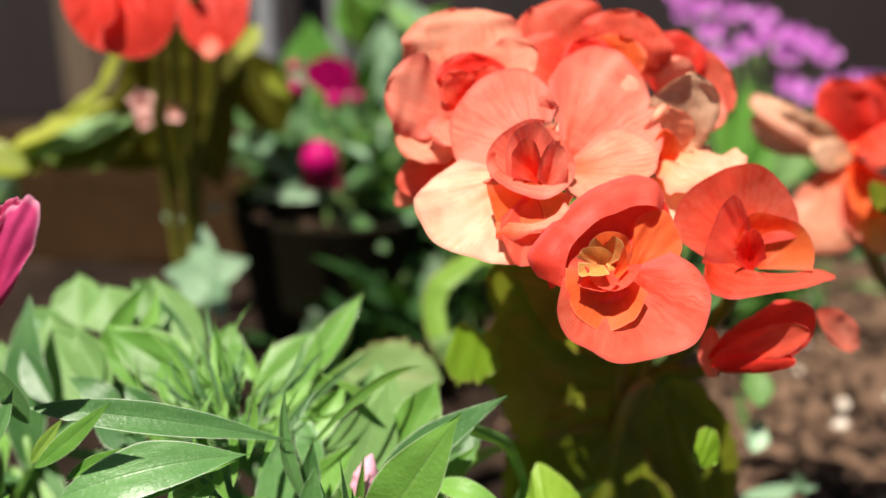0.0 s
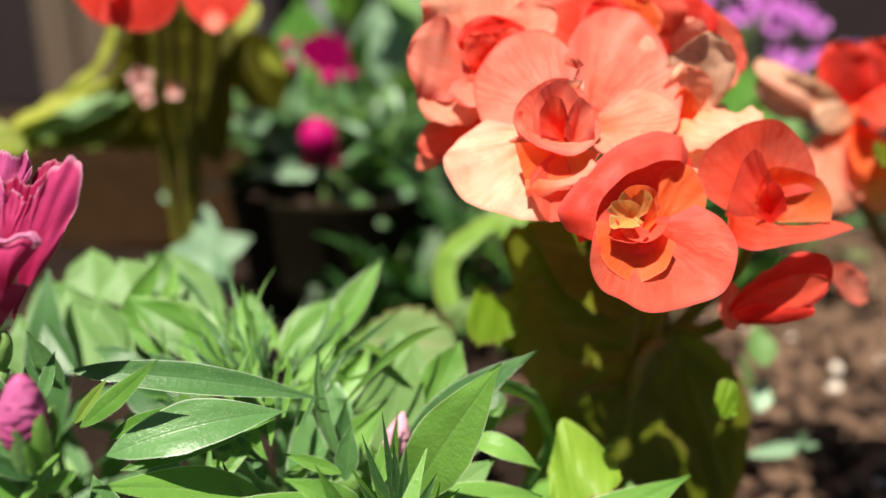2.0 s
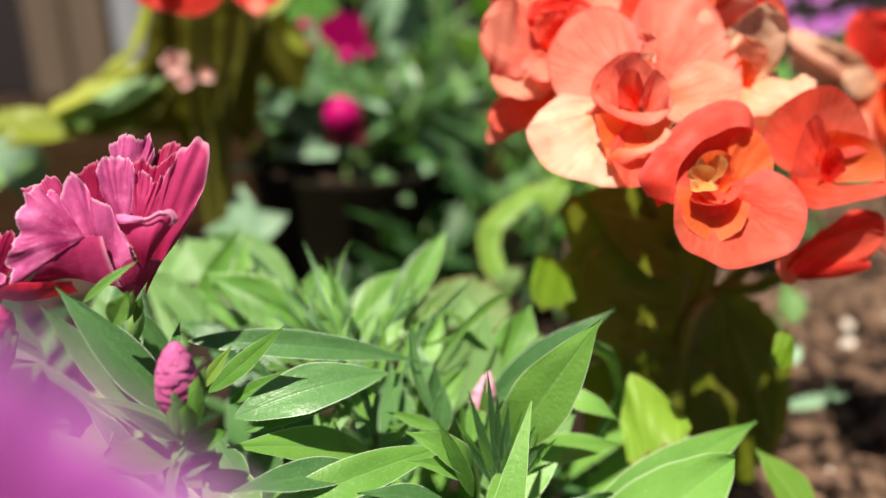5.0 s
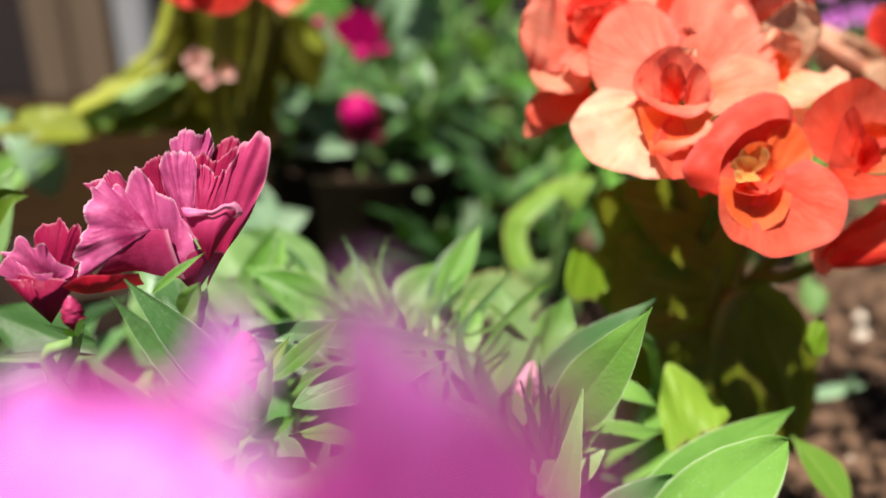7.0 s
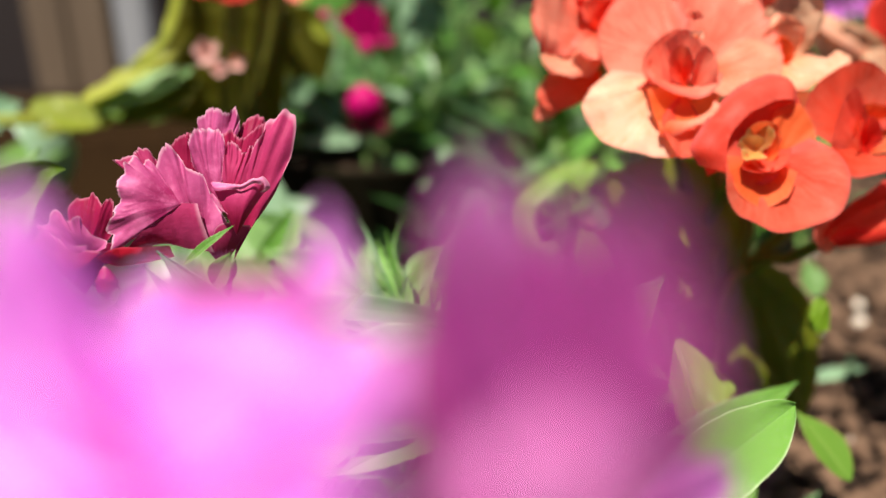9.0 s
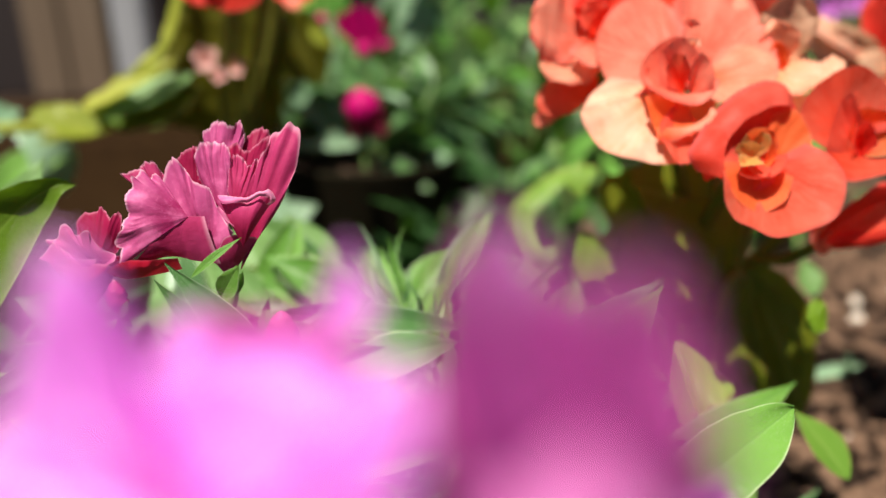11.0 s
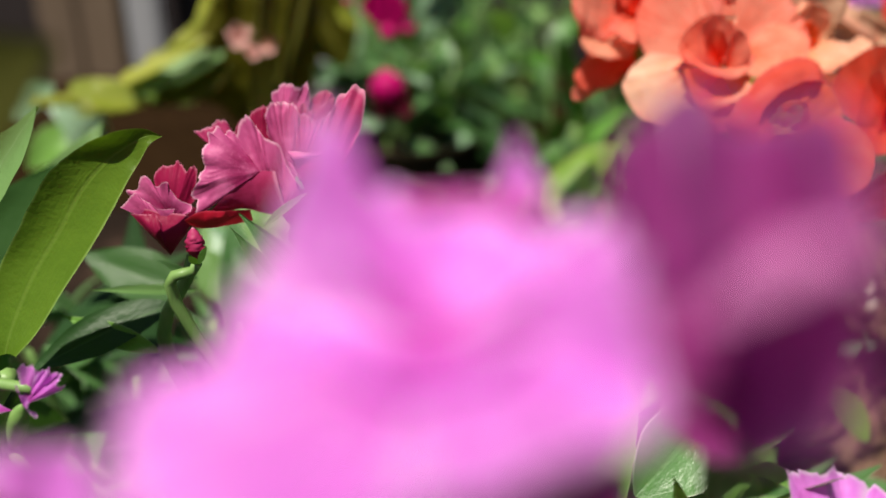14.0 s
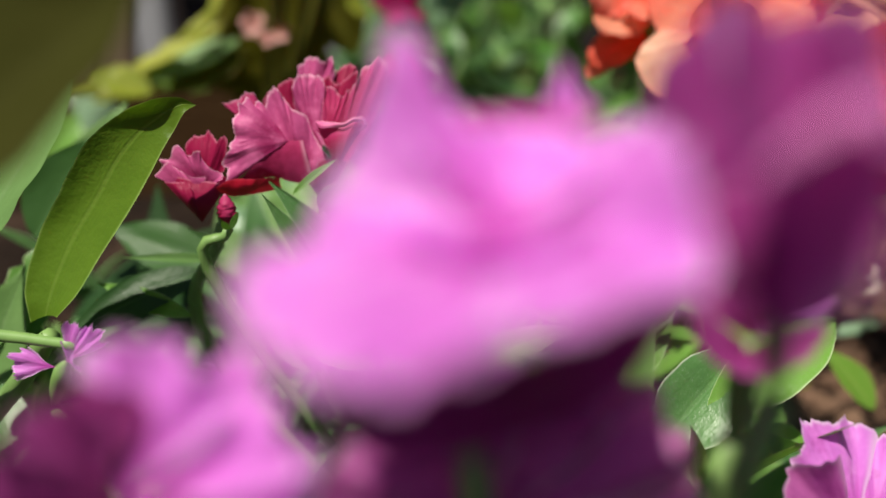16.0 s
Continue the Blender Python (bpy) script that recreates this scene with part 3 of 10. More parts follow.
def tuft(parent, base, top, count, width, seed):
    """Needle-thin young leaves that stand in a tuft."""
    rng = random.Random(seed)
    base, top = Vector(base), Vector(top)
    for k in range(count):
        spread = Vector((rng.gauss(0, 0.009), rng.gauss(0, 0.006), rng.gauss(0, 0.006)))
        b = base.lerp(top, rng.uniform(0.0, 0.45)) + spread * 0.45
        tip = base.lerp(top, rng.uniform(0.55, 1.08)) + spread * 1.35
        blade("leaf", parent, b, tip, width * rng.uniform(0.6, 1.4), (spread.x * 40, -1, 0.5), rng.choice((FRESH, DIANTHUS, FRESH)), bend=rng.uniform(-0.10, 0.22), kt=1.2, fold=0.3, nu=2, nv=10, sway=rng.uniform(-0.2, 0.2))


def clump(parent, centre, count, reach, low, high, length, width, mats, seed, joined=False, droop=5):
    """Narrow leaves round upright stalks, in a loose clump; joined: the undergrowth, too thick to count."""
    rng = random.Random(seed)
    c = Vector(centre)
    stalks = max(4, count // 7)
    heap = {m: ([], [], []) for m in mats}
    for s in range(stalks):
        a = rng.uniform(0, 2 * math.pi)
        r = reach * math.sqrt(rng.random())
        foot = c + Vector((r * math.cos(a), r * math.sin(a) * 0.75, 0))
        top = foot + Vector((rng.gauss(0, 0.01), rng.gauss(0, 0.01), rng.uniform(0.6, 1.0) * high))
        stem(parent, [foot, foot.lerp(top, 0.5) + Vector((rng.gauss(0, 0.004), rng.gauss(0, 0.004), 0)), top], 0.0017, 0.0009)
        for k in range(count // stalks):
            h = low / high + (1 - low / high) * (k + rng.random()) / (count // stalks)
            b = foot.lerp(top, h)
            g = rng.uniform(0, 2 * math.pi)
            rise = radians(rng.uniform(droop, 70))
            size = length * rng.uniform(0.55, 1.25)
            tip = b + Vector((math.cos(g) * math.cos(rise), math.sin(g) * math.cos(rise), math.sin(rise))) * size
            w, face, mat = width * rng.uniform(0.6, 1.35), (-0.5 * math.cos(g), -0.5 * math.sin(g) - 0.2, 1.0), rng.choice(mats)
            shape = dict(bend=rng.uniform(-0.02, 0.16), wide=0.45, kt=1.1, fold=0.2, nu=4, nv=8)
            if joined:
                verts, faces, uvs = blade_points(b, tip, w, face, seed=k + s * 31, **shape)
                v, f, t = heap[mat]
                f += [tuple(len(v) + i for i in q) for q in faces]
                v += verts
                t += uvs
            else:
                blade("leaf", parent, b, tip, w, face, mat, **shape)
    for mat, (v, f, t) in heap.items():
        if v:
            tagged(part("undergrowth", v, f, mat, parent, c, "dense low leaves", t), kind="stuff")


def box_verts(x0, x1, y0, y1, z0, z1, bevel):
    bm = bmesh.new()
    bmesh.ops.create_cube(bm, size=1.0)
    for v in bm.verts:
        v.co = Vector(((x0 + x1) / 2 + v.co.x * (x1 - x0), (y0 + y1) / 2 + v.co.y * (y1 - y0), (z0 + z1) / 2 + v.co.z * (z1 - z0)))
    bmesh.ops.bevel(bm, geom=bm.edges[:], offset=bevel, segments=2, affect="EDGES")
    bm.verts.index_update()
    out = [v.co.copy() for v in bm.verts], [tuple(v.index for v in f.verts) for f in bm.faces]
    bm.free()
    return out


def board(name, parent, box, bevel, mat, label=""):
    verts, faces = box_verts(*box, bevel)
    ob = part(name, verts, faces, mat, parent, (box[0], box[2], box[4]), label)
    ob.data.polygons.foreach_set("use_smooth", [False] * len(ob.data.polygons))
    return ob


fence = tagged(place_under(new("fence"), None, (0, 1.12, 0)), "tan wooden fence with dark gaps and pale posts", "fence", kind="structure")
board("backing", fence, (-2.2, 2.2, 1.20, 1.24, 0.0, 1.3), 0.004, DARKWOOD, "dark-stained backing boards")
for x0, x1 in ((-1.22, -1.08), (-1.06, -0.92), (-0.88, -0.74), (-0.525, -0.472), (-0.469, -0.415)):
    board("plank", fence, (x0, x1, 1.15, 1.175, 0.0, 1.25), 0.004, BOARD)
for x0, w in ((-0.392, 0.045), (-0.242, 0.026), (-0.142, 0.026)):
    board("post", fence, (x0, x0 + w, 1.10, 1.135, 0.0, 1.28), 0.005, POST)

planter = thing("planter_box", (-0.2, 0.62, 0), "brown terracotta planter box behind the flowers", "planter")
board("front_wall", planter, (-0.52, 0.14, 0.56, 0.567, 0.0, 0.072), 0.004, CLAY)
board("back_wall", planter, (-0.52, 0.14, 0.70, 0.72, 0.0, 0.072), 0.004, CLAY)
board("end_wall", planter, (-0.52, -0.50, 0.58, 0.70, 0.0, 0.072), 0.004, CLAY)
board("end_wall", planter, (-0.04, 0.14, 0.58, 0.70, 0.0, 0.072), 0.004, CLAY)


def perlite_grains():
    rng = random.Random(9)
    shapes = [lump_mesh("perlite_grain", 1.0, PERLITE, k, 0.45) for k in range(4)]
    spots = [(0.199, 0.343), (0.21, 0.362)] + [(rng.uniform(0.13, 0.32), rng.uniform(0.22, 0.46)) for k in range(30)]
    for k, (x, y) in enumerate(spots):
        s = 0.0032 if k < 2 else rng.uniform(0.0009, 0.0024)
        ob = new("perlite_grain", shapes[k % 4])
        ob.matrix_world = Matrix.Translation((x, y, soil_height(x, y) + s * 0.5)) @ Euler((0, 0, rng.uniform(0, 6.3))).to_matrix().to_4x4() @ Matrix.Diagonal((s * 1.3, s, s, 1))
        tagged(ob, "pale perlite grain lying on the brown soil", "perlite", "perlite grains on the soil")


perlite_grains()


def hollow_pot(at, r_top, r_foot, height):
    """A round pot filled with soil, added to stand for a shaded hollow."""
    pot = thing("shade_pot", at, "black pot added in place of a dark shaded hollow in the bed", "plant pot")
    a = Vector(at)
    line = [(r_foot, 0.0), (r_top * 0.99, height - 0.004), (r_top, height - 0.002), (r_top * 0.995, height), (r_top * 0.97, height), (r_top * 0.93, height - 0.012)]
    sides = 40
    verts = [a + Vector((r * math.cos(2 * math.pi * i / sides), r * math.sin(2 * math.pi * i / sides), z)) for r, z in line for i in range(sides)]
    faces = [(k * sides + i, k * sides + (i + 1) % sides, (k + 1) * sides + (i + 1) % sides, (k + 1) * sides + i) for k in range(len(line) - 1) for i in range(sides)]
    part("pot_wall", verts, faces, HOLLOWBLACK, pot, at)
    disc = [a + Vector((r_top * 0.935 * math.cos(2 * math.pi * i / sides), r_top * 0.935 * math.sin(2 * math.pi * i / sides), height - 0.011)) for i in range(sides)]
    part("soil_fill", disc + [a + Vector((0, 0, height - 0.004))], [(i, (i + 1) % sides, sides) for i in range(sides)], SHADESOIL, pot, a + Vector((0, 0, height - 0.004)), "potting soil, darkened for shade")


# added pot: its black wall stands in for shade behind the leaves
hollow_pot((-0.055, 0.462, 0), 0.066, 0.052, 0.082)

# ---- coral begonia in the middle of the bed ----
begonia = thing("begonia_plant", (0.0450, 0.2050, 0.0000), "begonia plant with coral and peach double flowers", "flowering plant", "begonias of the bed")
f1 = bloom("flower", begonia, (0.0201, 0.1730, 0.1624), 0.0029, ORANGE, "large salmon begonia flower, fully open")
draped("petal", f1, (0.0260, 0.1720, 0.1670), [(0.0240, 0.1880, 0.1820), (0.0290, 0.1920, 0.1880), (0.0360, 0.1940, 0.1900), (0.0420, 0.1930, 0.1880), (0.0470, 0.1900, 0.1820), (0.0490, 0.1850, 0.1760), (0.0500, 0.1810, 0.1720), (0.0480, 0.1760, 0.1680), (0.0440, 0.1720, 0.1640)], SALMON, belly=-0.1, teeth=0.02, points=9, ruffle=0.05, crumple=0.03, frill=0.03, frills=4, nu=80, nv=20)
draped("petal", f1, (0.0210, 0.1720, 0.1680), [(0.0260, 0.1830, 0.1780), (0.0230, 0.1870, 0.1820), (0.0180, 0.1880, 0.1850), (0.0120, 0.1870, 0.1840), (0.0060, 0.1840, 0.1800), (0.0020, 0.1790, 0.1750), (0.0020, 0.1750, 0.1700), (0.0040, 0.1710, 0.1650), (0.0080, 0.1680, 0.1630), (0.0130, 0.1660, 0.1640)], SALMON, belly=-0.1, teeth=0.02, points=9, ruffle=0.05, crumple=0.03, frill=0.03, frills=4, nu=80, nv=20)
draped("petal", f1, (0.0250, 0.1700, 0.1650), [(0.0350, 0.1790, 0.1720), (0.0410, 0.1780, 0.1730), (0.0450, 0.1760, 0.1710), (0.0470, 0.1730, 0.1690), (0.0450, 0.1690, 0.1650), (0.0380, 0.1660, 0.1630), (0.0310, 0.1630, 0.1620), (0.0260, 0.1620, 0.1610)], PEACH, belly=-0.05, teeth=0.02, points=9, ruffle=0.05, crumple=0.03, frill=0.03, frills=4, nu=80, nv=20)
draped("petal", f1, (0.0170, 0.1680, 0.1650), [(0.0040, 0.1720, 0.1670), (-0.0010, 0.1690, 0.1640), (-0.0040, 0.1660, 0.1620), (-0.0060, 0.1630, 0.1600), (-0.0040, 0.1600, 0.1560), (0.0000, 0.1570, 0.1520), (0.0070, 0.1550, 0.1500), (0.0120, 0.1550, 0.1490), (0.0180, 0.1570, 0.1490), (0.0190, 0.1600, 0.1550)], CREAM, belly=-0.06, teeth=0.02, points=9, ruffle=0.05, crumple=0.03, frill=0.03, frills=4, nu=80, nv=20)
ribbon("petal", f1, [(0.0110, 0.1560, 0.1540), (0.0150, 0.1560, 0.1540), (0.0190, 0.1560, 0.1560), (0.0230, 0.1560, 0.1570), (0.0260, 0.1580, 0.1600)], [(0.0110, 0.1580, 0.1570), (0.0150, 0.1580, 0.1570), (0.0190, 0.1580, 0.1570), (0.0230, 0.1580, 0.1590), (0.0250, 0.1600, 0.1610)], PEACH, bulge=0.2, teeth=0.04, ruffle=0.05)
draped("petal", f1, (0.0190, 0.1640, 0.1630), [(0.0120, 0.1580, 0.1580), (0.0120, 0.1560, 0.1550), (0.0140, 0.1540, 0.1510), (0.0160, 0.1540, 0.1490), (0.0200, 0.1540, 0.1500), (0.0220, 0.1560, 0.1540), (0.0210, 0.1590, 0.1580)], CORAL, belly=-0.05, teeth=0.02, points=9, ruffle=0.05, crumple=0.03, frill=0.03, frills=4, nu=80, nv=20)
draped("petal", f1, (0.0190, 0.1640, 0.1640), [(0.0090, 0.1610, 0.1640), (0.0100, 0.1600, 0.1600), (0.0120, 0.1590, 0.1560), (0.0170, 0.1590, 0.1560), (0.0210, 0.1590, 0.1570), (0.0250, 0.1600, 0.1590), (0.0270, 0.1610, 0.1620)], ORANGE, belly=-0.03, teeth=0.02, points=9, ruffle=0.02, crumple=0.02, nu=80, nv=20)
draped("petal", f1, (0.0200, 0.1700, 0.1630), [(0.0100, 0.1640, 0.1650), (0.0090, 0.1660, 0.1680), (0.0100, 0.1670, 0.1710), (0.0130, 0.1680, 0.1740), (0.0170, 0.1690, 0.1760), (0.0210, 0.1700, 0.1760), (0.0240, 0.1700, 0.1740), (0.0260, 0.1680, 0.1710), (0.0280, 0.1670, 0.1670), (0.0270, 0.1650, 0.1640)], SALMON, belly=-0.06, teeth=0.02, points=9, ruffle=0.05, crumple=0.03, frill=0.03, frills=4, nu=80, nv=20)
draped("petal", f1, (0.0200, 0.1665, 0.1636), [(0.0130, 0.1620, 0.1650), (0.0130, 0.1640, 0.1700), (0.0140, 0.1660, 0.1730), (0.0160, 0.1660, 0.1750), (0.0190, 0.1670, 0.1760), (0.0210, 0.1660, 0.1750), (0.0230, 0.1650, 0.1720), (0.0220, 0.1640, 0.1670)], SALMON, belly=-0.10, teeth=0.02, points=9, ruffle=0.05, crumple=0.03, frill=0.03, frills=4, nu=80, nv=20)
draped("petal", f1, (0.0200, 0.1655, 0.1636), [(0.0140, 0.1600, 0.1660), (0.0140, 0.1620, 0.1700), (0.0160, 0.1630, 0.1730), (0.0180, 0.1630, 0.1730), (0.0190, 0.1620, 0.1720), (0.0200, 0.1610, 0.1690)], CORAL, belly=-0.09, teeth=0.02, points=9, ruffle=0.05, crumple=0.03, frill=0.03, frills=4, nu=80, nv=20)
draped("petal", f1, (0.0220, 0.1645, 0.1626), [(0.0190, 0.1600, 0.1660), (0.0200, 0.1620, 0.1700), (0.0220, 0.1630, 0.1730), (0.0230, 0.1630, 0.1730), (0.0250, 0.1620, 0.1710), (0.0250, 0.1600, 0.1680), (0.0250, 0.1600, 0.1650)], SALMON, belly=-0.08, teeth=0.02, points=9, ruffle=0.05, crumple=0.03, frill=0.03, frills=4, nu=80, nv=20)
ribbon("petal", f1, [(0.0090, 0.1630, 0.1700), (0.0090, 0.1620, 0.1680), (0.0100, 0.1600, 0.1660), (0.0130, 0.1590, 0.1640), (0.0160, 0.1580, 0.1630), (0.0200, 0.1580, 0.1620), (0.0230, 0.1580, 0.1630), (0.0260, 0.1600, 0.1650), (0.0270, 0.1610, 0.1670)], [(0.0110, 0.1650, 0.1700), (0.0110, 0.1640, 0.1680), (0.0130, 0.1630, 0.1660), (0.0150, 0.1620, 0.1650), (0.0180, 0.1620, 0.1640), (0.0210, 0.1620, 0.1640), (0.0230, 0.1620, 0.1640), (0.0250, 0.1620, 0.1650), (0.0250, 0.1640, 0.1670)], SALMON, bulge=0.16, teeth=0.02, ruffle=0.04, face=(-0.1, -0.8, 0.6))
draped("petal", f1, (0.0230, 0.1710, 0.1780), [(0.0200, 0.1690, 0.1790), (0.0200, 0.1700, 0.1810), (0.0220, 0.1700, 0.1810), (0.0230, 0.1690, 0.1800), (0.0240, 0.1680, 0.1790)], SALMON, belly=0.1, teeth=0.02, points=9, ruffle=0.1, crumple=0.08, frill=0.03, frills=4, nu=40, nv=10)
draped("petal", f1, (0.0230, 0.1700, 0.1740), [(0.0200, 0.1680, 0.1750), (0.0210, 0.1680, 0.1760), (0.0230, 0.1680, 0.1760), (0.0240, 0.1680, 0.1760), (0.0240, 0.1670, 0.1740)], CREAM, belly=0.1, teeth=0.02, points=9, ruffle=0.1, crumple=0.06, frill=0.03, frills=4, nu=40, nv=10)
f2 = bloom("flower", begonia, (0.0335, 0.1530, 0.1492), 0.0018, HEART, "coral begonia flower with a yellow heart")
draped("petal", f2, (0.0350, 0.1570, 0.1490), [(0.0220, 0.1520, 0.1450), (0.0210, 0.1540, 0.1490), (0.0250, 0.1570, 0.1530), (0.0290, 0.1600, 0.1570), (0.0350, 0.1620, 0.1610), (0.0420, 0.1630, 0.1620), (0.0460, 0.1620, 0.1610), (0.0480, 0.1610, 0.1570)], RED, belly=-0.1, crumple=0.03, teeth=0.01, points=16, ruffle=0.03, frill=0.03, frills=5, nu=96, nv=20)
ribbon("petal", f2, [(0.0190, 0.1510, 0.1480), (0.0170, 0.1520, 0.1520), (0.0200, 0.1540, 0.1560), (0.0240, 0.1580, 0.1590), (0.0290, 0.1600, 0.1630), (0.0340, 0.1620, 0.1650), (0.0400, 0.1640, 0.1660), (0.0440, 0.1630, 0.1650), (0.0460, 0.1620, 0.1620)], [(0.0240, 0.1470, 0.1470), (0.0240, 0.1480, 0.1510), (0.0250, 0.1500, 0.1540), (0.0270, 0.1520, 0.1560), (0.0310, 0.1540, 0.1590), (0.0350, 0.1560, 0.1600), (0.0390, 0.1580, 0.1610), (0.0430, 0.1580, 0.1610), (0.0450, 0.1600, 0.1590)], BRICK, bulge=0.10, teeth=0.02, ruffle=0.03, face=(-0.3, -0.9, 0.5))
draped("petal", f2, (0.0370, 0.1520, 0.1460), [(0.0390, 0.1570, 0.1520), (0.0400, 0.1600, 0.1570), (0.0420, 0.1600, 0.1590), (0.0450, 0.1600, 0.1600), (0.0470, 0.1590, 0.1580), (0.0490, 0.1570, 0.1540), (0.0480, 0.1540, 0.1510), (0.0460, 0.1510, 0.1480), (0.0420, 0.1500, 0.1460)], ORANGE, belly=-0.16, teeth=0.02, points=9, ruffle=0.05, crumple=0.03, frill=0.03, frills=4, nu=80, nv=20)
draped("petal", f2, (0.0350, 0.1530, 0.1480), [(0.0460, 0.1530, 0.1530), (0.0500, 0.1490, 0.1510), (0.0520, 0.1460, 0.1470), (0.0510, 0.1430, 0.1430), (0.0490, 0.1410, 0.1390), (0.0450, 0.1400, 0.1370), (0.0390, 0.1390, 0.1360), (0.0330, 0.1380, 0.1360), (0.0280, 0.1390, 0.1380), (0.0240, 0.1400, 0.1400), (0.0220, 0.1420, 0.1440), (0.0230, 0.1460, 0.1480), (0.0250, 0.1500, 0.1510), (0.0280, 0.1530, 0.1530)], CORAL, belly=-0.03, teeth=0.02, points=9, ruffle=0.05, crumple=0.03, frill=0.03, frills=4, nu=80, nv=20)
draped("petal", f2, (0.0360, 0.1520, 0.1490), [(0.0240, 0.1480, 0.1510), (0.0240, 0.1450, 0.1470), (0.0260, 0.1430, 0.1430), (0.0310, 0.1430, 0.1400), (0.0350, 0.1430, 0.1410), (0.0380, 0.1440, 0.1430), (0.0400, 0.1460, 0.1470)], ORANGE, belly=-0.06, teeth=0.015, points=9, ruffle=0.03, crumple=0.025, nu=80, nv=20)
draped("petal", f2, (0.0350, 0.1520, 0.1480), [(0.0270, 0.1490, 0.1480), (0.0280, 0.1480, 0.1460), (0.0320, 0.1470, 0.1440), (0.0360, 0.1480, 0.1450), (0.0380, 0.1500, 0.1470)], CORAL, belly=-0.1, teeth=0.02, points=9, ruffle=0.05, crumple=0.03, frill=0.03, frills=4, nu=80, nv=20)
draped("petal", f2, (0.0342, 0.1525, 0.1500), [(0.0274, 0.1470, 0.1520), (0.0290, 0.1445, 0.1491), (0.0330, 0.1440, 0.1479), (0.0365, 0.1450, 0.1494), (0.0388, 0.1480, 0.1521)], CORAL, belly=-0.12, teeth=0.03, points=7, crumple=0.035, ruffle=0.06, lip=0.04)
draped("petal", f2, (0.0338, 0.1525, 0.1488), [(0.0286, 0.1495, 0.1527), (0.0295, 0.1500, 0.1565), (0.0328, 0.1500, 0.1581), (0.0361, 0.1500, 0.1565), (0.0370, 0.1490, 0.1533)], ORANGE, belly=-0.14, teeth=0.03, points=7, crumple=0.035, ruffle=0.06)
draped("petal", f2, (0.0330, 0.1520, 0.1500), [(0.0280, 0.1500, 0.1530), (0.0290, 0.1500, 0.1560), (0.0310, 0.1510, 0.1570), (0.0330, 0.1510, 0.1570), (0.0350, 0.1500, 0.1560), (0.0360, 0.1500, 0.1530)], HEART, belly=-0.08, crumple=0.03, teeth=0.02, points=7, ruffle=0.04, frill=0.02, frills=5, nu=64, nv=20)
draped("petal", f2, (0.0320, 0.1510, 0.1500), [(0.0260, 0.1480, 0.1530), (0.0270, 0.1480, 0.1550), (0.0290, 0.1490, 0.1550), (0.0310, 0.1490, 0.1550), (0.0330, 0.1480, 0.1540)], HEART, belly=-0.08, crumple=0.03, teeth=0.02, points=7, ruffle=0.04, frill=0.02, frills=5, nu=64, nv=20)
draped("petal", f2, (0.0340, 0.1500, 0.1490), [(0.0350, 0.1480, 0.1560), (0.0360, 0.1480, 0.1530), (0.0360, 0.1480, 0.1510), (0.0340, 0.1470, 0.1490)], ORANGE, belly=-0.08, crumple=0.03, teeth=0.02, points=7, ruffle=0.04, frill=0.02, frills=5, nu=64, nv=20)
draped("petal", f2, (0.0320, 0.1500, 0.1510), [(0.0260, 0.1460, 0.1530), (0.0260, 0.1440, 0.1510), (0.0280, 0.1440, 0.1510), (0.0300, 0.1440, 0.1510), (0.0320, 0.1450, 0.1510)], HEART, belly=-0.08, crumple=0.03, teeth=0.02, points=7, ruffle=0.04, frill=0.02, frills=5, nu=64, nv=20, lip=0.05)
draped("petal", f2, (0.0320, 0.1500, 0.1490), [(0.0260, 0.1440, 0.1510), (0.0260, 0.1440, 0.1490), (0.0290, 0.1440, 0.1480), (0.0320, 0.1440, 0.1480), (0.0340, 0.1450, 0.1500)], CORAL, belly=-0.08, crumple=0.03, teeth=0.02, points=7, ruffle=0.04, frill=0.02, frills=5, nu=64, nv=20, lip=0.04)
f3 = bloom("flower", begonia, (0.0661, 0.1680, 0.1455), 0.0020, CORAL, "half-open coral begonia flower")
draped("petal", f3, (0.0677, 0.1676, 0.1497), [(0.0561, 0.1608, 0.1488), (0.0503, 0.1608, 0.1526), (0.0483, 0.1618, 0.1565), (0.0503, 0.1637, 0.1614), (0.0561, 0.1666, 0.1652), (0.0629, 0.1695, 0.1672), (0.0687, 0.1705, 0.1672), (0.0735, 0.1695, 0.1633), (0.0764, 0.1676, 0.1584), (0.0774, 0.1656, 0.1526)], CORAL, belly=-0.08, teeth=0.015, points=9, ruffle=0.04, crumple=0.025, frill=0.02, frills=4, nu=80, nv=20)
draped("petal", f3, (0.0695, 0.1657, 0.1452), [(0.0617, 0.1628, 0.1520), (0.0637, 0.1637, 0.1559), (0.0666, 0.1657, 0.1579), (0.0725, 0.1667, 0.1569), (0.0774, 0.1657, 0.1550), (0.0793, 0.1628, 0.1510), (0.0784, 0.1598, 0.1471)], ORANGE, belly=-0.14, teeth=0.015, points=9, ruffle=0.04, crumple=0.025, frill=0.02, frills=4, nu=80, nv=20)
draped("petal", f3, (0.0676, 0.1637, 0.1452), [(0.0539, 0.1578, 0.1491), (0.0548, 0.1588, 0.1530), (0.0568, 0.1608, 0.1579), (0.0588, 0.1618, 0.1618), (0.0617, 0.1628, 0.1618), (0.0646, 0.1628, 0.1569), (0.0656, 0.1618, 0.1520)], CORAL, belly=-0.06, teeth=0.015, points=9, ruffle=0.04, crumple=0.025, frill=0.02, frills=4, nu=80, nv=20)
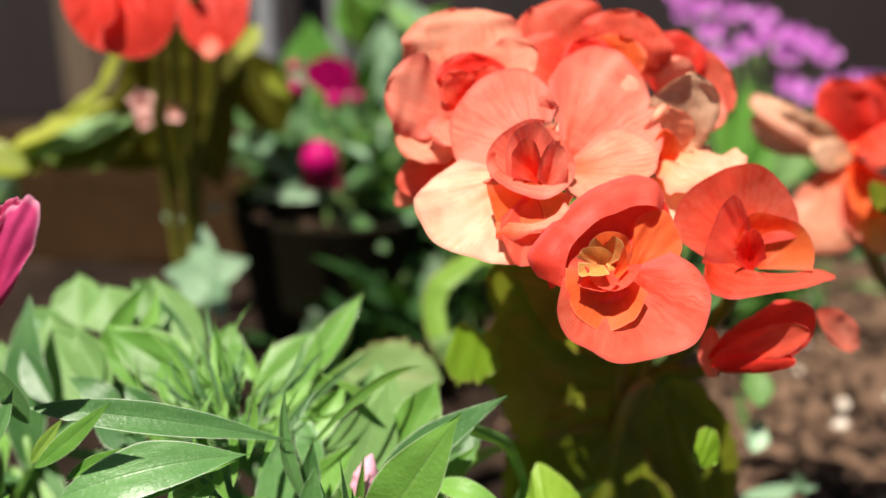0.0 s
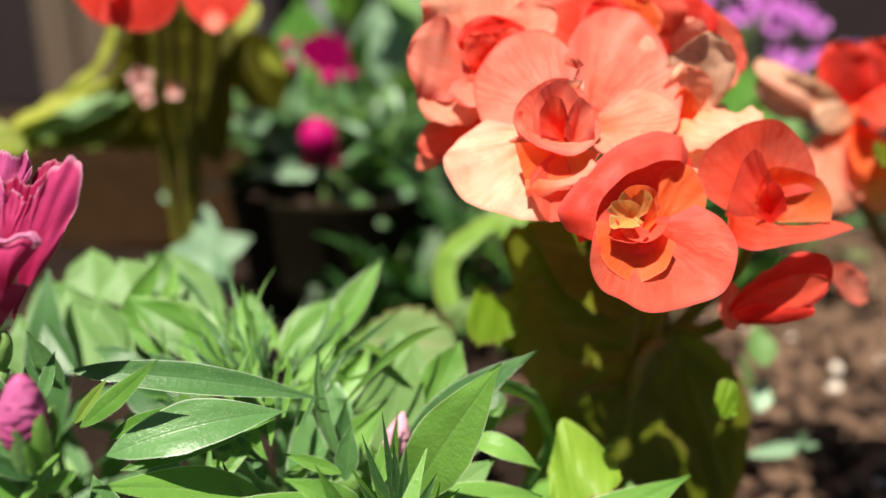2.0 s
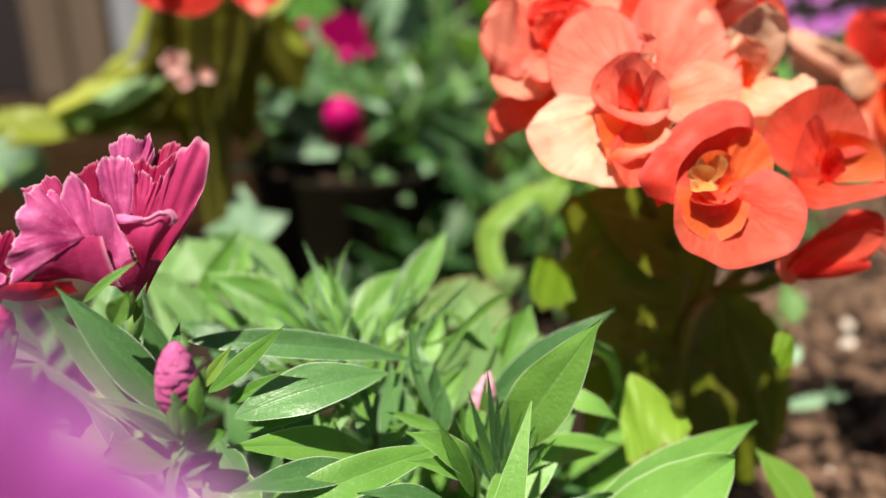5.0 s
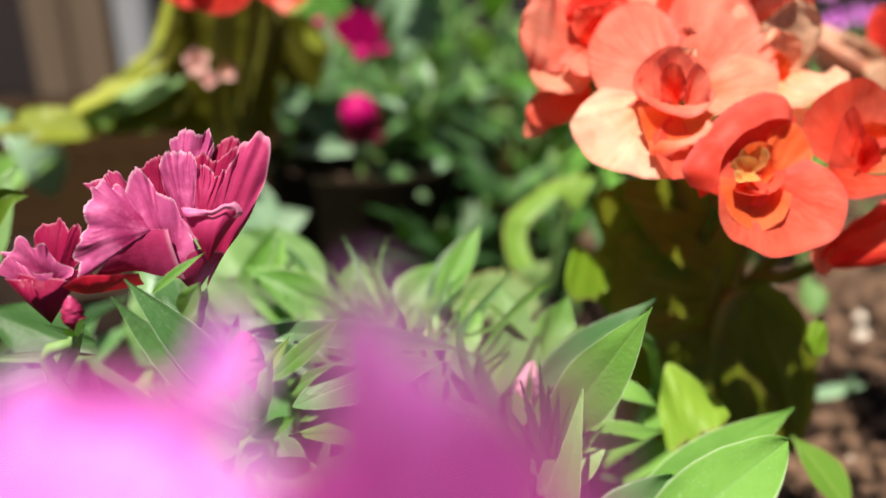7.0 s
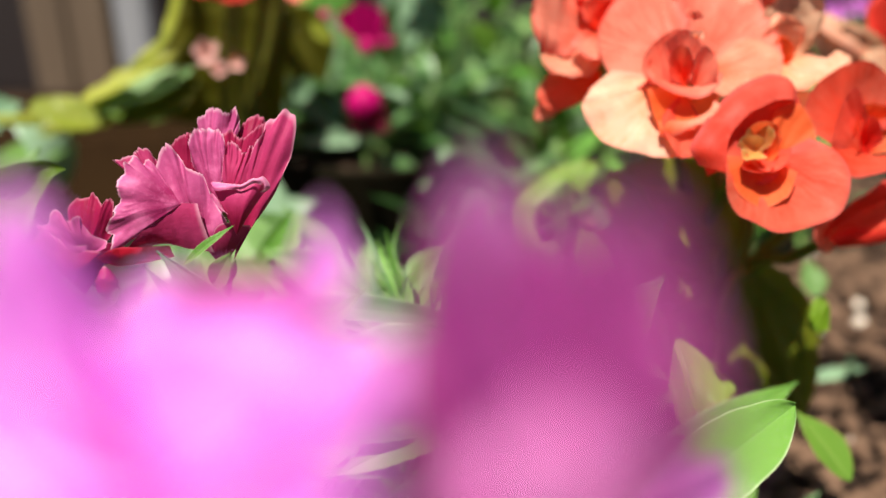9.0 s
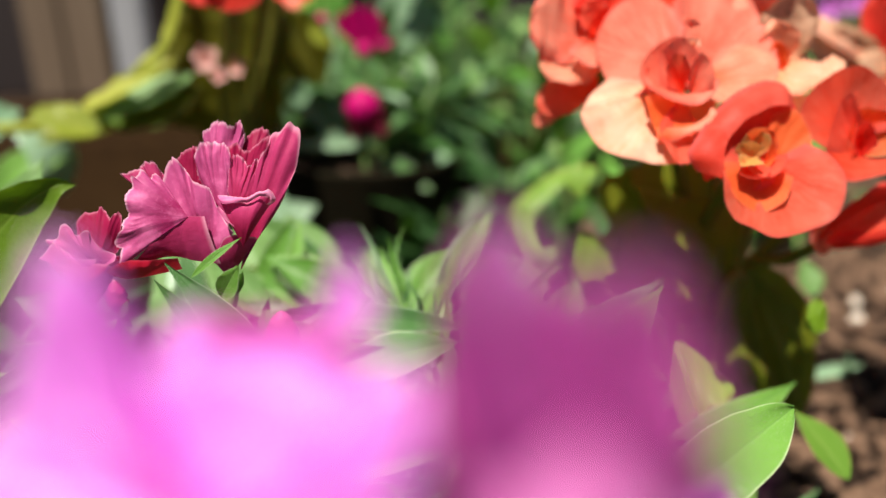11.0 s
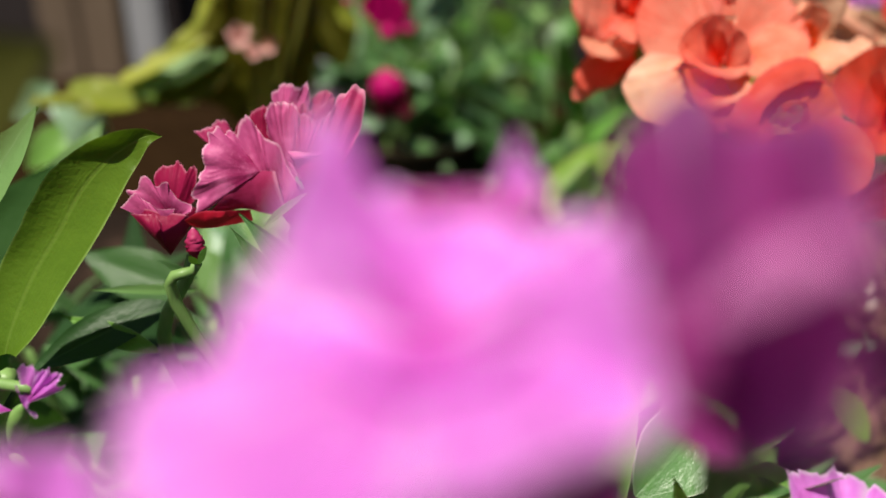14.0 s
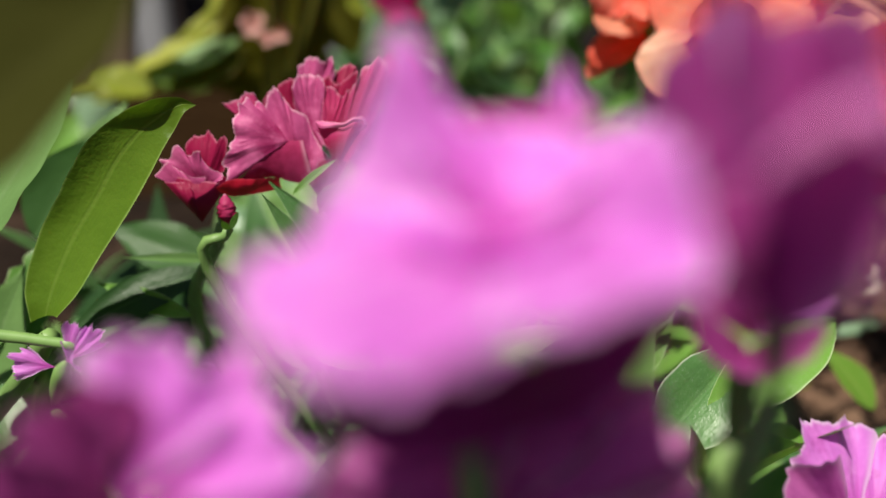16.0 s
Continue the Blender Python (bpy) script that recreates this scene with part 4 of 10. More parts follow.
draped("petal", f3, (0.0666, 0.1628, 0.1452), [(0.0607, 0.1578, 0.1501), (0.0617, 0.1588, 0.1540), (0.0646, 0.1608, 0.1559), (0.0666, 0.1598, 0.1540), (0.0676, 0.1588, 0.1501)], RED, belly=-0.14, teeth=0.015, points=9, ruffle=0.04, crumple=0.025, frill=0.02, frills=4, nu=80, nv=20)
ribbon("petal", f3, [(0.0543, 0.1571, 0.1496), (0.0543, 0.1552, 0.1447), (0.0593, 0.1542, 0.1427), (0.0662, 0.1542, 0.1437), (0.0741, 0.1552, 0.1447), (0.0800, 0.1571, 0.1457), (0.0830, 0.1591, 0.1457)], [(0.0563, 0.1621, 0.1496), (0.0593, 0.1621, 0.1487), (0.0642, 0.1621, 0.1467), (0.0691, 0.1621, 0.1457), (0.0751, 0.1621, 0.1457), (0.0800, 0.1621, 0.1467), (0.0840, 0.1621, 0.1457)], CORAL, bulge=0.12, teeth=0.03, ruffle=0.05)
f4 = bloom("flower", begonia, (0.0636, 0.1680, 0.1218), 0.0015, SALMON, "half-closed red begonia flower")
blade("petal", f4, (0.0620, 0.1680, 0.1210), (0.0821, 0.1640, 0.1368), 0.0131, (0.1, -1, 0.35), RED, cup=0.5, bend=0.05, wide=0.6, kb=0.55, kt=0.5, ruffle=0.15, nu=14, nv=22, grow=1.7, rag=0.09, roll=-0.18)
blade("petal", f4, (0.0606, 0.1630, 0.1234), (0.0779, 0.1560, 0.1353), 0.0072, (0.1, -1, 0.6), CORAL, cup=0.3, bend=-0.1, wide=0.6, kb=0.55, kt=0.5, ruffle=0.15, nu=14, nv=22, grow=1.7, rag=0.09, roll=-0.18)
blade("petal", f4, (0.0601, 0.1610, 0.1240), (0.0762, 0.1560, 0.1279), 0.0055, (0, -1, 0.3), RED, cup=-0.3, bend=-0.12, wide=0.6, kb=0.55, kt=0.5, ruffle=0.15, nu=14, nv=22, grow=1.7, rag=0.09, roll=-0.18)
blade("petal", f4, (0.0624, 0.1700, 0.1296), (0.0627, 0.1660, 0.1185), 0.0056, (-0.6, -1, 0.2), SALMON, cup=0.5, wide=0.6, kb=0.55, kt=0.5, ruffle=0.15, nu=14, nv=22, grow=1.7, rag=0.09, roll=-0.18)
blade("petal", f4, (0.0943, 0.1860, 0.1275), (0.1093, 0.1900, 0.1161), 0.0085, (0, -1, 0.45), SALMON, cup=0.3, wide=0.6, kb=0.55, kt=0.5, ruffle=0.15, nu=14, nv=22, grow=1.7, rag=0.09, roll=-0.18)
f5 = bloom("flower", begonia, (0.0058, 0.1930, 0.1753), 0.0023, RED, "coral begonia flower with a pale outer petal")
blade("petal", f5, (0.0066, 0.1960, 0.1790), (0.0032, 0.2030, 0.1977), 0.0301, (0, -1, 0.45), PEACH, wide=0.6, kb=0.55, kt=0.5, cup=0.18, ruffle=0.15, nu=14, nv=22, grow=1.7, rag=0.09, roll=-0.18)
blade("petal", f5, (0.0071, 0.1920, 0.1754), (0.0061, 0.1920, 0.1878), 0.0159, (0, -1, 0.45), RED, cup=0.5, wide=0.6, kb=0.55, kt=0.5, ruffle=0.15, nu=14, nv=22, grow=1.7, rag=0.09, roll=-0.18)
blade("petal", f5, (0.0056, 0.1900, 0.1750), (0.0008, 0.1870, 0.1835), 0.0094, (0.3, -1, 0.3), CORAL, cup=0.5, wide=0.6, kb=0.55, kt=0.5, ruffle=0.15, nu=14, nv=22, grow=1.7, rag=0.09, roll=-0.18)
blade("petal", f5, (0.0082, 0.1900, 0.1757), (0.0117, 0.1880, 0.1850), 0.0085, (-0.3, -1, 0.3), CORAL, cup=0.5, wide=0.6, kb=0.55, kt=0.5, ruffle=0.15, nu=14, nv=22, grow=1.7, rag=0.09, roll=-0.18)
blade("petal", f5, (0.0051, 0.1930, 0.1746), (-0.0130, 0.1880, 0.1797), 0.0201, (-0.3, -1, 0.5), SALMON, wide=0.6, kb=0.55, kt=0.5, cup=0.18, ruffle=0.15, nu=14, nv=22, grow=1.7, rag=0.09, roll=-0.18)
blade("petal", f5, (0.0051, 0.1920, 0.1734), (-0.0092, 0.1840, 0.1657), 0.0170, (-0.2, -0.8, 0.7), PEACH, wide=0.6, kb=0.55, kt=0.5, cup=0.18, ruffle=0.15, nu=14, nv=22, grow=1.7, rag=0.09, roll=-0.18)
blade("petal", f5, (0.0063, 0.1920, 0.1801), (0.0214, 0.1900, 0.1890), 0.0122, (0.2, -1, 0.6), PEACH, wide=0.6, kb=0.55, kt=0.5, cup=0.18, ruffle=0.15, nu=14, nv=22, grow=1.7, rag=0.09, roll=-0.18)
blade("petal", f5, (0.0061, 0.1880, 0.1733), (0.0010, 0.1780, 0.1690), 0.0138, (0, -0.6, 0.8), SALMON, wide=0.6, kb=0.55, kt=0.5, cup=0.18, ruffle=0.15, nu=14, nv=22, grow=1.7, rag=0.09, roll=-0.18)
blade("petal", f5, (0.0067, 0.1920, 0.1632), (-0.0105, 0.1890, 0.1567), 0.0108, (-0.1, -1, 0.4), CORAL, wide=0.6, kb=0.55, kt=0.5, cup=0.18, ruffle=0.15, nu=14, nv=22, grow=1.7, rag=0.09, roll=-0.18)
blade("petal", f5, (-0.0001, 0.1920, 0.1610), (-0.0109, 0.1900, 0.1515), 0.0060, (-0.3, -1, 0.2), SALMON, wide=0.6, kb=0.55, kt=0.5, cup=0.18, ruffle=0.15, nu=14, nv=22, grow=1.7, rag=0.09, roll=-0.18)
f6 = bloom("flower", begonia, (0.0392, 0.2030, 0.1813), 0.0024, RED, "red-orange begonia flower behind the others")
blade("petal", f6, (0.0364, 0.2060, 0.1795), (0.0226, 0.2120, 0.1978), 0.0283, (0, -1, 0.45), CORAL, wide=0.6, kb=0.55, kt=0.5, cup=0.18, ruffle=0.15, nu=14, nv=22, grow=1.7, rag=0.09, roll=-0.18)
blade("petal", f6, (0.0423, 0.2030, 0.1792), (0.0468, 0.2050, 0.1975), 0.0230, (0, -1, 0.45), CORAL, wide=0.6, kb=0.55, kt=0.5, cup=0.18, ruffle=0.15, nu=14, nv=22, grow=1.7, rag=0.09, roll=-0.18)
blade("petal", f6, (0.0362, 0.1990, 0.1802), (0.0307, 0.1960, 0.1904), 0.0134, (0, -1, 0.45), RED, cup=0.5, wide=0.6, kb=0.55, kt=0.5, ruffle=0.15, nu=14, nv=22, grow=1.7, rag=0.09, roll=-0.18)
blade("petal", f6, (0.0406, 0.1990, 0.1792), (0.0415, 0.1990, 0.1923), 0.0150, (-0.2, -1, 0.3), ORANGE, cup=0.5, wide=0.6, kb=0.55, kt=0.5, ruffle=0.15, nu=14, nv=22, grow=1.7, rag=0.09, roll=-0.18)
blade("petal", f6, (0.0365, 0.2000, 0.1795), (0.0164, 0.2000, 0.1887), 0.0151, (0, -1, 0.45), CORAL, wide=0.6, kb=0.55, kt=0.5, cup=0.18, ruffle=0.15, nu=14, nv=22, grow=1.7, rag=0.09, roll=-0.18)
f8 = bloom("flower", begonia, (0.0606, 0.2120, 0.1762), 0.0022, RED, "red begonia flower at the back of the cluster")
blade("petal", f8, (0.0595, 0.2130, 0.1753), (0.0609, 0.2160, 0.1926), 0.0178, (0, -1, 0.45), RED, wide=0.6, kb=0.55, kt=0.5, cup=0.18, ruffle=0.15, nu=14, nv=22, grow=1.7, rag=0.09, roll=-0.18)
blade("petal", f8, (0.0615, 0.2120, 0.1755), (0.0755, 0.2140, 0.1827), 0.0193, (0.2, -1, 0.4), CORAL, wide=0.6, kb=0.55, kt=0.5, cup=0.18, ruffle=0.15, nu=14, nv=22, grow=1.7, rag=0.09, roll=-0.18)
blade("petal", f8, (0.0607, 0.2100, 0.1764), (0.0719, 0.2040, 0.1712), 0.0148, (0.1, -0.8, 0.6), SALMON, wide=0.6, kb=0.55, kt=0.5, cup=0.18, ruffle=0.15, nu=14, nv=22, grow=1.7, rag=0.09, roll=-0.18)
blade("petal", f8, (0.0577, 0.2070, 0.1753), (0.0588, 0.2030, 0.1867), 0.0102, (0, -1, 0.45), PEACH, wide=0.6, kb=0.55, kt=0.5, cup=0.18, ruffle=0.15, nu=14, nv=22, grow=1.7, rag=0.09, roll=-0.18)
f9 = bloom("flower", begonia, (0.0532, 0.1870, 0.1650), 0.0020, ORANGE, "fading cream flower with a browned, withered petal")
blade("petal", f9, (0.0546, 0.1900, 0.1645), (0.0564, 0.1860, 0.1848), 0.0170, (0.1, -1, 0.3), WITHER, cup=0.4, ruffle=0.14, wide=0.6, kb=0.55, kt=0.5, nu=14, nv=22, grow=1.7, rag=0.09, roll=-0.18)
blade("petal", f9, (0.0526, 0.1870, 0.1637), (0.0509, 0.1830, 0.1775), 0.0125, (0.1, -1, 0.3), CREAM, cup=0.4, wide=0.6, kb=0.55, kt=0.5, ruffle=0.15, nu=14, nv=22, grow=1.7, rag=0.09, roll=-0.18)
blade("petal", f9, (0.0512, 0.1840, 0.1622), (0.0497, 0.1800, 0.1728), 0.0063, (0, -1, 0.45), ORANGE, cup=0.6, wide=0.6, kb=0.55, kt=0.5, ruffle=0.15, nu=14, nv=22, grow=1.7, rag=0.09, roll=-0.18)
blade("petal", f9, (0.0513, 0.1880, 0.1662), (0.0655, 0.1740, 0.1641), 0.0245, (0.1, -0.4, 1), CREAM, cup=0.1, wide=0.6, kb=0.55, kt=0.5, ruffle=0.15, nu=14, nv=22, grow=1.7, rag=0.09, roll=-0.18)
blade("petal", f9, (0.0483, 0.1830, 0.1611), (0.0580, 0.1700, 0.1536), 0.0239, (0.1, -0.5, 1), CREAM, cup=0.1, wide=0.6, kb=0.55, kt=0.5, ruffle=0.15, nu=14, nv=22, grow=1.7, rag=0.09, roll=-0.18)
blade("petal", f9, (0.0482, 0.1880, 0.1696), (0.0423, 0.1900, 0.1836), 0.0065, (0, -1, 0.45), CREAM, wide=0.6, kb=0.55, kt=0.5, cup=0.18, ruffle=0.15, nu=14, nv=22, grow=1.7, rag=0.09, roll=-0.18)
begonia_right = thing("begonia_plant", (0.3400, 0.3100, 0.0000), "begonia plant with fading orange and cream flowers", "flowering plant", "begonias of the bed")
f7 = bloom("flower", begonia_right, (0.1339, 0.2560, 0.1542), 0.0029, ORANGE, "fading orange begonia flower with browned edges")
blade("petal", f7, (0.1354, 0.2600, 0.1573), (0.0959, 0.2500, 0.1712), 0.0154, (-0.1, -0.7, 0.8), CREAM, cup=-0.2, wide=0.6, kb=0.55, kt=0.5, ruffle=0.15, nu=14, nv=22, grow=1.7, rag=0.09, roll=-0.18)
blade("petal", f7, (0.1294, 0.2550, 0.1553), (0.0973, 0.2500, 0.1647), 0.0152, (-0.2, -1, -0.1), WITHER, cup=0.2, wide=0.6, kb=0.55, kt=0.5, ruffle=0.15, nu=14, nv=22, grow=1.7, rag=0.09, roll=-0.18)
blade("petal", f7, (0.1335, 0.2560, 0.1561), (0.1233, 0.2560, 0.1769), 0.0183, (-0.2, -1, 0.3), RED, cup=0.4, wide=0.6, kb=0.55, kt=0.5, ruffle=0.15, nu=14, nv=22, grow=1.7, rag=0.09, roll=-0.18)
blade("petal", f7, (0.1379, 0.2560, 0.1580), (0.1485, 0.2560, 0.1763), 0.0270, (0, -1, 0.45), RED, wide=0.6, kb=0.55, kt=0.5, cup=0.18, ruffle=0.15, nu=14, nv=22, grow=1.7, rag=0.09, roll=-0.18)
blade("petal", f7, (0.1344, 0.2520, 0.1605), (0.1426, 0.2420, 0.1551), 0.0260, (0, -0.7, 0.8), CORAL, cup=0.3, wide=0.6, kb=0.55, kt=0.5, ruffle=0.15, nu=14, nv=22, grow=1.7, rag=0.09, roll=-0.18)
blade("petal", f7, (0.1320, 0.2520, 0.1531), (0.1169, 0.2480, 0.1556), 0.0105, (-0.3, -1, 0.3), WITHER, wide=0.6, kb=0.55, kt=0.5, cup=0.18, ruffle=0.15, nu=14, nv=22, grow=1.7, rag=0.09, roll=-0.18)
blade("petal", f7, (0.1314, 0.2520, 0.1512), (0.1196, 0.2400, 0.1250), 0.0232, (-0.3, -1, 0.5), PEACH, cup=0.2, wide=0.6, kb=0.55, kt=0.5, ruffle=0.15, nu=14, nv=22, grow=1.7, rag=0.09, roll=-0.18)
blade("petal", f7, (0.1327, 0.2510, 0.1514), (0.1419, 0.2400, 0.1250), 0.0222, (0.2, -1, 0.5), PEACH, cup=0.2, wide=0.6, kb=0.55, kt=0.5, ruffle=0.15, nu=14, nv=22, grow=1.7, rag=0.09, roll=-0.18)
blade("petal", f7, (0.1314, 0.2490, 0.1528), (0.1332, 0.2380, 0.1360), 0.0128, (0, -1, 0.45), ORANGE, cup=0.4, wide=0.6, kb=0.55, kt=0.5, ruffle=0.15, nu=14, nv=22, grow=1.7, rag=0.09, roll=-0.18)
blade("petal", f7, (0.1387, 0.2500, 0.1414), (0.1537, 0.2450, 0.1370), 0.0224, (0, -1, 0.45), PEACH, wide=0.6, kb=0.55, kt=0.5, cup=0.18, ruffle=0.15, nu=14, nv=22, grow=1.7, rag=0.09, roll=-0.18)

# leaves and stems of the coral begonia
blade("leaf", begonia, (0.0564, 0.2050, 0.0873), (0.0190, 0.1980, 0.1160), 0.0486, (-0.15, -1, 0.35), OLIVE, wide=0.45, kb=0.5, kt=0.6, ruffle=0.12, teeth=0.05, points=11, fold=0.08, nu=14, nv=24, waves=2.2, rag=0.06)
blade("leaf", begonia, (0.0528, 0.2030, 0.0848), (0.0278, 0.1900, 0.0488), 0.0459, (-0.1, -1, 0.25), OLIVE, wide=0.45, kb=0.5, kt=0.6, ruffle=0.12, teeth=0.06, points=10, fold=0.08, nu=14, nv=24, waves=2.2, rag=0.06)
blade("leaf", begonia, (0.0641, 0.2090, 0.0982), (0.0781, 0.1980, 0.0406), 0.0360, (0.1, -1, 0.2), OLIVE, wide=0.45, kb=0.5, kt=0.6, ruffle=0.1, teeth=0.05, points=10, fold=0.08, nu=14, nv=24, waves=2.2, rag=0.06)
blade("leaf", begonia, (0.0522, 0.2130, 0.0811), (0.0644, 0.2070, 0.0464), 0.0411, (0.0, -1, 0.2), OLIVE, wide=0.45, kb=0.5, kt=0.6, ruffle=0.08, fold=0.08, nv=16, waves=2.2, rag=0.06)
blade("leaf", begonia, (0.0599, 0.2150, 0.1154), (0.0205, 0.2000, 0.1296), 0.0344, (-0.1, -0.8, 0.5), OLIVE, wide=0.45, kb=0.5, kt=0.6, ruffle=0.1, fold=0.08, teeth=0.05, points=10, nv=16, waves=2.2, rag=0.06)
# curled leaf margins that catch the sun; some lobes hold the sunlight in their colour
ribbon("leaf", begonia, [(0.0320, 0.2740, 0.1150), (0.0220, 0.2730, 0.1160), (0.0120, 0.2720, 0.1130), (0.0030, 0.2700, 0.1070), (-0.0030, 0.2680, 0.1020), (-0.0050, 0.2650, 0.0960), (-0.0040, 0.2580, 0.0900), (-0.0020, 0.2500, 0.0860)], [(0.0280, 0.2680, 0.1110), (0.0230, 0.2660, 0.1050), (0.0170, 0.2650, 0.1110), (0.0100, 0.2630, 0.1060), (0.0050, 0.2610, 0.1020), (0.0030, 0.2580, 0.0970), (0.0040, 0.2520, 0.0920), (0.0050, 0.2460, 0.0890)], LIME, bulge=0.10, teeth=0.10, ruffle=0.06)
ribbon("leaf", begonia, [(-0.0030, 0.2510, 0.0880), (-0.0010, 0.2460, 0.0860), (0.0020, 0.2430, 0.0830), (0.0030, 0.2420, 0.0820)], [(0.0040, 0.2470, 0.0920), (0.0080, 0.2430, 0.0940), (0.0080, 0.2410, 0.0910), (0.0050, 0.2410, 0.0850)], SCORCHED, "browned tip of the curled margin", bulge=0.1, teeth=0.1, ruffle=0.06)
ribbon("leaf", begonia, [(0.0020, 0.1930, 0.1080), (0.0030, 0.1930, 0.1050), (0.0050, 0.1930, 0.1020), (0.0090, 0.1930, 0.1020), (0.0130, 0.1940, 0.1030), (0.0170, 0.1950, 0.1050)], [(0.0040, 0.1980, 0.1130), (0.0050, 0.1980, 0.1160), (0.0070, 0.1990, 0.1170), (0.0110, 0.1990, 0.1140), (0.0150, 0.1990, 0.1100), (0.0190, 0.1990, 0.1070)], OLIVELIT, bulge=0.06, teeth=0.14, ruffle=0.06, face=(-0.2, -0.6, 0.8))
ribbon("leaf", begonia, [(0.0080, 0.1520, 0.1140), (0.0150, 0.1560, 0.1090), (0.0190, 0.1600, 0.1010), (0.0220, 0.1640, 0.0900), (0.0200, 0.1660, 0.0800), (0.0160, 0.1660, 0.0720)], [(0.0070, 0.1540, 0.1100), (0.0140, 0.1580, 0.1050), (0.0170, 0.1620, 0.0980), (0.0200, 0.1660, 0.0890), (0.0180, 0.1680, 0.0810), (0.0140, 0.1680, 0.0730)], PALE, "pale underside of a curled margin", bulge=0.2, teeth=0.08, ruffle=0.08)
ribbon("leaf", begonia, [(0.0200, 0.1520, 0.0790), (0.0220, 0.1520, 0.0780), (0.0250, 0.1520, 0.0810), (0.0270, 0.1520, 0.0800), (0.0300, 0.1520, 0.0830), (0.0330, 0.1520, 0.0840), (0.0360, 0.1530, 0.0870)], [(0.0200, 0.1600, 0.0850), (0.0220, 0.1640, 0.0890), (0.0230, 0.1660, 0.0930), (0.0250, 0.1670, 0.0950), (0.0310, 0.1660, 0.0910), (0.0350, 0.1640, 0.0870), (0.0370, 0.1610, 0.0860)], OLIVELIT, bulge=0.06, teeth=0.06, ruffle=0.05, face=(-0.2, -0.6, 0.8))
ribbon("leaf", begonia, [(0.0620, 0.1680, 0.1040), (0.0650, 0.1680, 0.1050), (0.0670, 0.1670, 0.1020), (0.0670, 0.1660, 0.0970)], [(0.0600, 0.1650, 0.0980), (0.0610, 0.1640, 0.0970), (0.0630, 0.1640, 0.0960), (0.0660, 0.1640, 0.0970)], OLIVELIT, bulge=0.06, teeth=0.12, ruffle=0.05)
draped("leaf", begonia, (0.0541, 0.2040, 0.0945), [(0.0240, 0.2070, 0.1340), (0.0160, 0.2060, 0.1320), (0.0140, 0.2060, 0.1220), (0.0150, 0.2060, 0.1130), (0.0110, 0.2040, 0.1070), (0.0120, 0.2020, 0.0980), (0.0210, 0.1980, 0.0910), (0.0320, 0.1940, 0.0900)], OLIVE, belly=0.05, teeth=0.06, points=13, ruffle=0.05, crumple=0.035, nu=96)
draped("leaf", begonia, (0.0530, 0.2030, 0.0866), [(0.0290, 0.1900, 0.0890), (0.0310, 0.1880, 0.0750), (0.0370, 0.1880, 0.0570), (0.0530, 0.1880, 0.0440), (0.0720, 0.1900, 0.0410), (0.0740, 0.1920, 0.0580)], OLIVE, belly=0.04, teeth=0.06, points=13, ruffle=0.05, crumple=0.035, nu=96)
draped("leaf", begonia, (0.0655, 0.2100, 0.0958), [(0.0583, 0.2060, 0.0514), (0.0689, 0.2020, 0.0397), (0.0807, 0.2000, 0.0389), (0.0845, 0.2000, 0.0471), (0.0850, 0.2020, 0.0619), (0.0830, 0.2040, 0.0763), (0.0810, 0.2060, 0.0847)], OLIVE, belly=0.04, teeth=0.05, points=12, ruffle=0.05, crumple=0.035, nu=96)
stem(begonia, [(0.0450, 0.2050, 0.0000), (0.0519, 0.2000, 0.0865), (0.0635, 0.2050, 0.1001), (0.0704, 0.1850, 0.1272), (0.0680, 0.1720, 0.1436)], 0.0028, 0.0016, OLIVESTEM)
stem(begonia, [(0.0450, 0.2050, 0.0000), (0.0549, 0.2160, 0.0794), (0.0502, 0.2160, 0.1042), (0.0379, 0.1700, 0.1415), (0.0344, 0.1560, 0.1482)], 0.0026, 0.0016, OLIVESTEM)
stem(begonia, [(0.0450, 0.2050, 0.0000), (0.0552, 0.2170, 0.0788), (0.0451, 0.2160, 0.1151), (0.0226, 0.1800, 0.1535), (0.0208, 0.1750, 0.1607)], 0.0026, 0.0016, OLIVESTEM)
stem(begonia, [(0.0450, 0.2050, 0.0000), (0.0543, 0.2170, 0.0886), (0.0395, 0.2160, 0.1222), (0.0101, 0.1970, 0.1608), (0.0059, 0.1940, 0.1738)], 0.0026, 0.0016, OLIVESTEM)
stem(begonia, [(0.0450, 0.2050, 0.0000), (0.0518, 0.2050, 0.1020), (0.0502, 0.2100, 0.1344), (0.0421, 0.2080, 0.1692), (0.0395, 0.2040, 0.1805)], 0.0026, 0.0016, OLIVESTEM)
stem(begonia, [(0.0450, 0.2050, 0.0000), (0.0600, 0.2100, 0.0995), (0.0664, 0.2150, 0.1328), (0.0629, 0.2130, 0.1655), (0.0607, 0.2120, 0.1754)], 0.0026, 0.0016, OLIVESTEM)
stem(begonia, [(0.0450, 0.2050, 0.0000), (0.0585, 0.2050, 0.1001), (0.0595, 0.2000, 0.1375), (0.0543, 0.1900, 0.1638)], 0.0026, 0.0016, OLIVESTEM)
stem(begonia, [(0.0450, 0.2050, 0.0000), (0.0601, 0.2070, 0.0900), (0.0673, 0.1900, 0.1074), (0.0641, 0.1690, 0.1209)], 0.0026, 0.0014, OLIVESTEM)
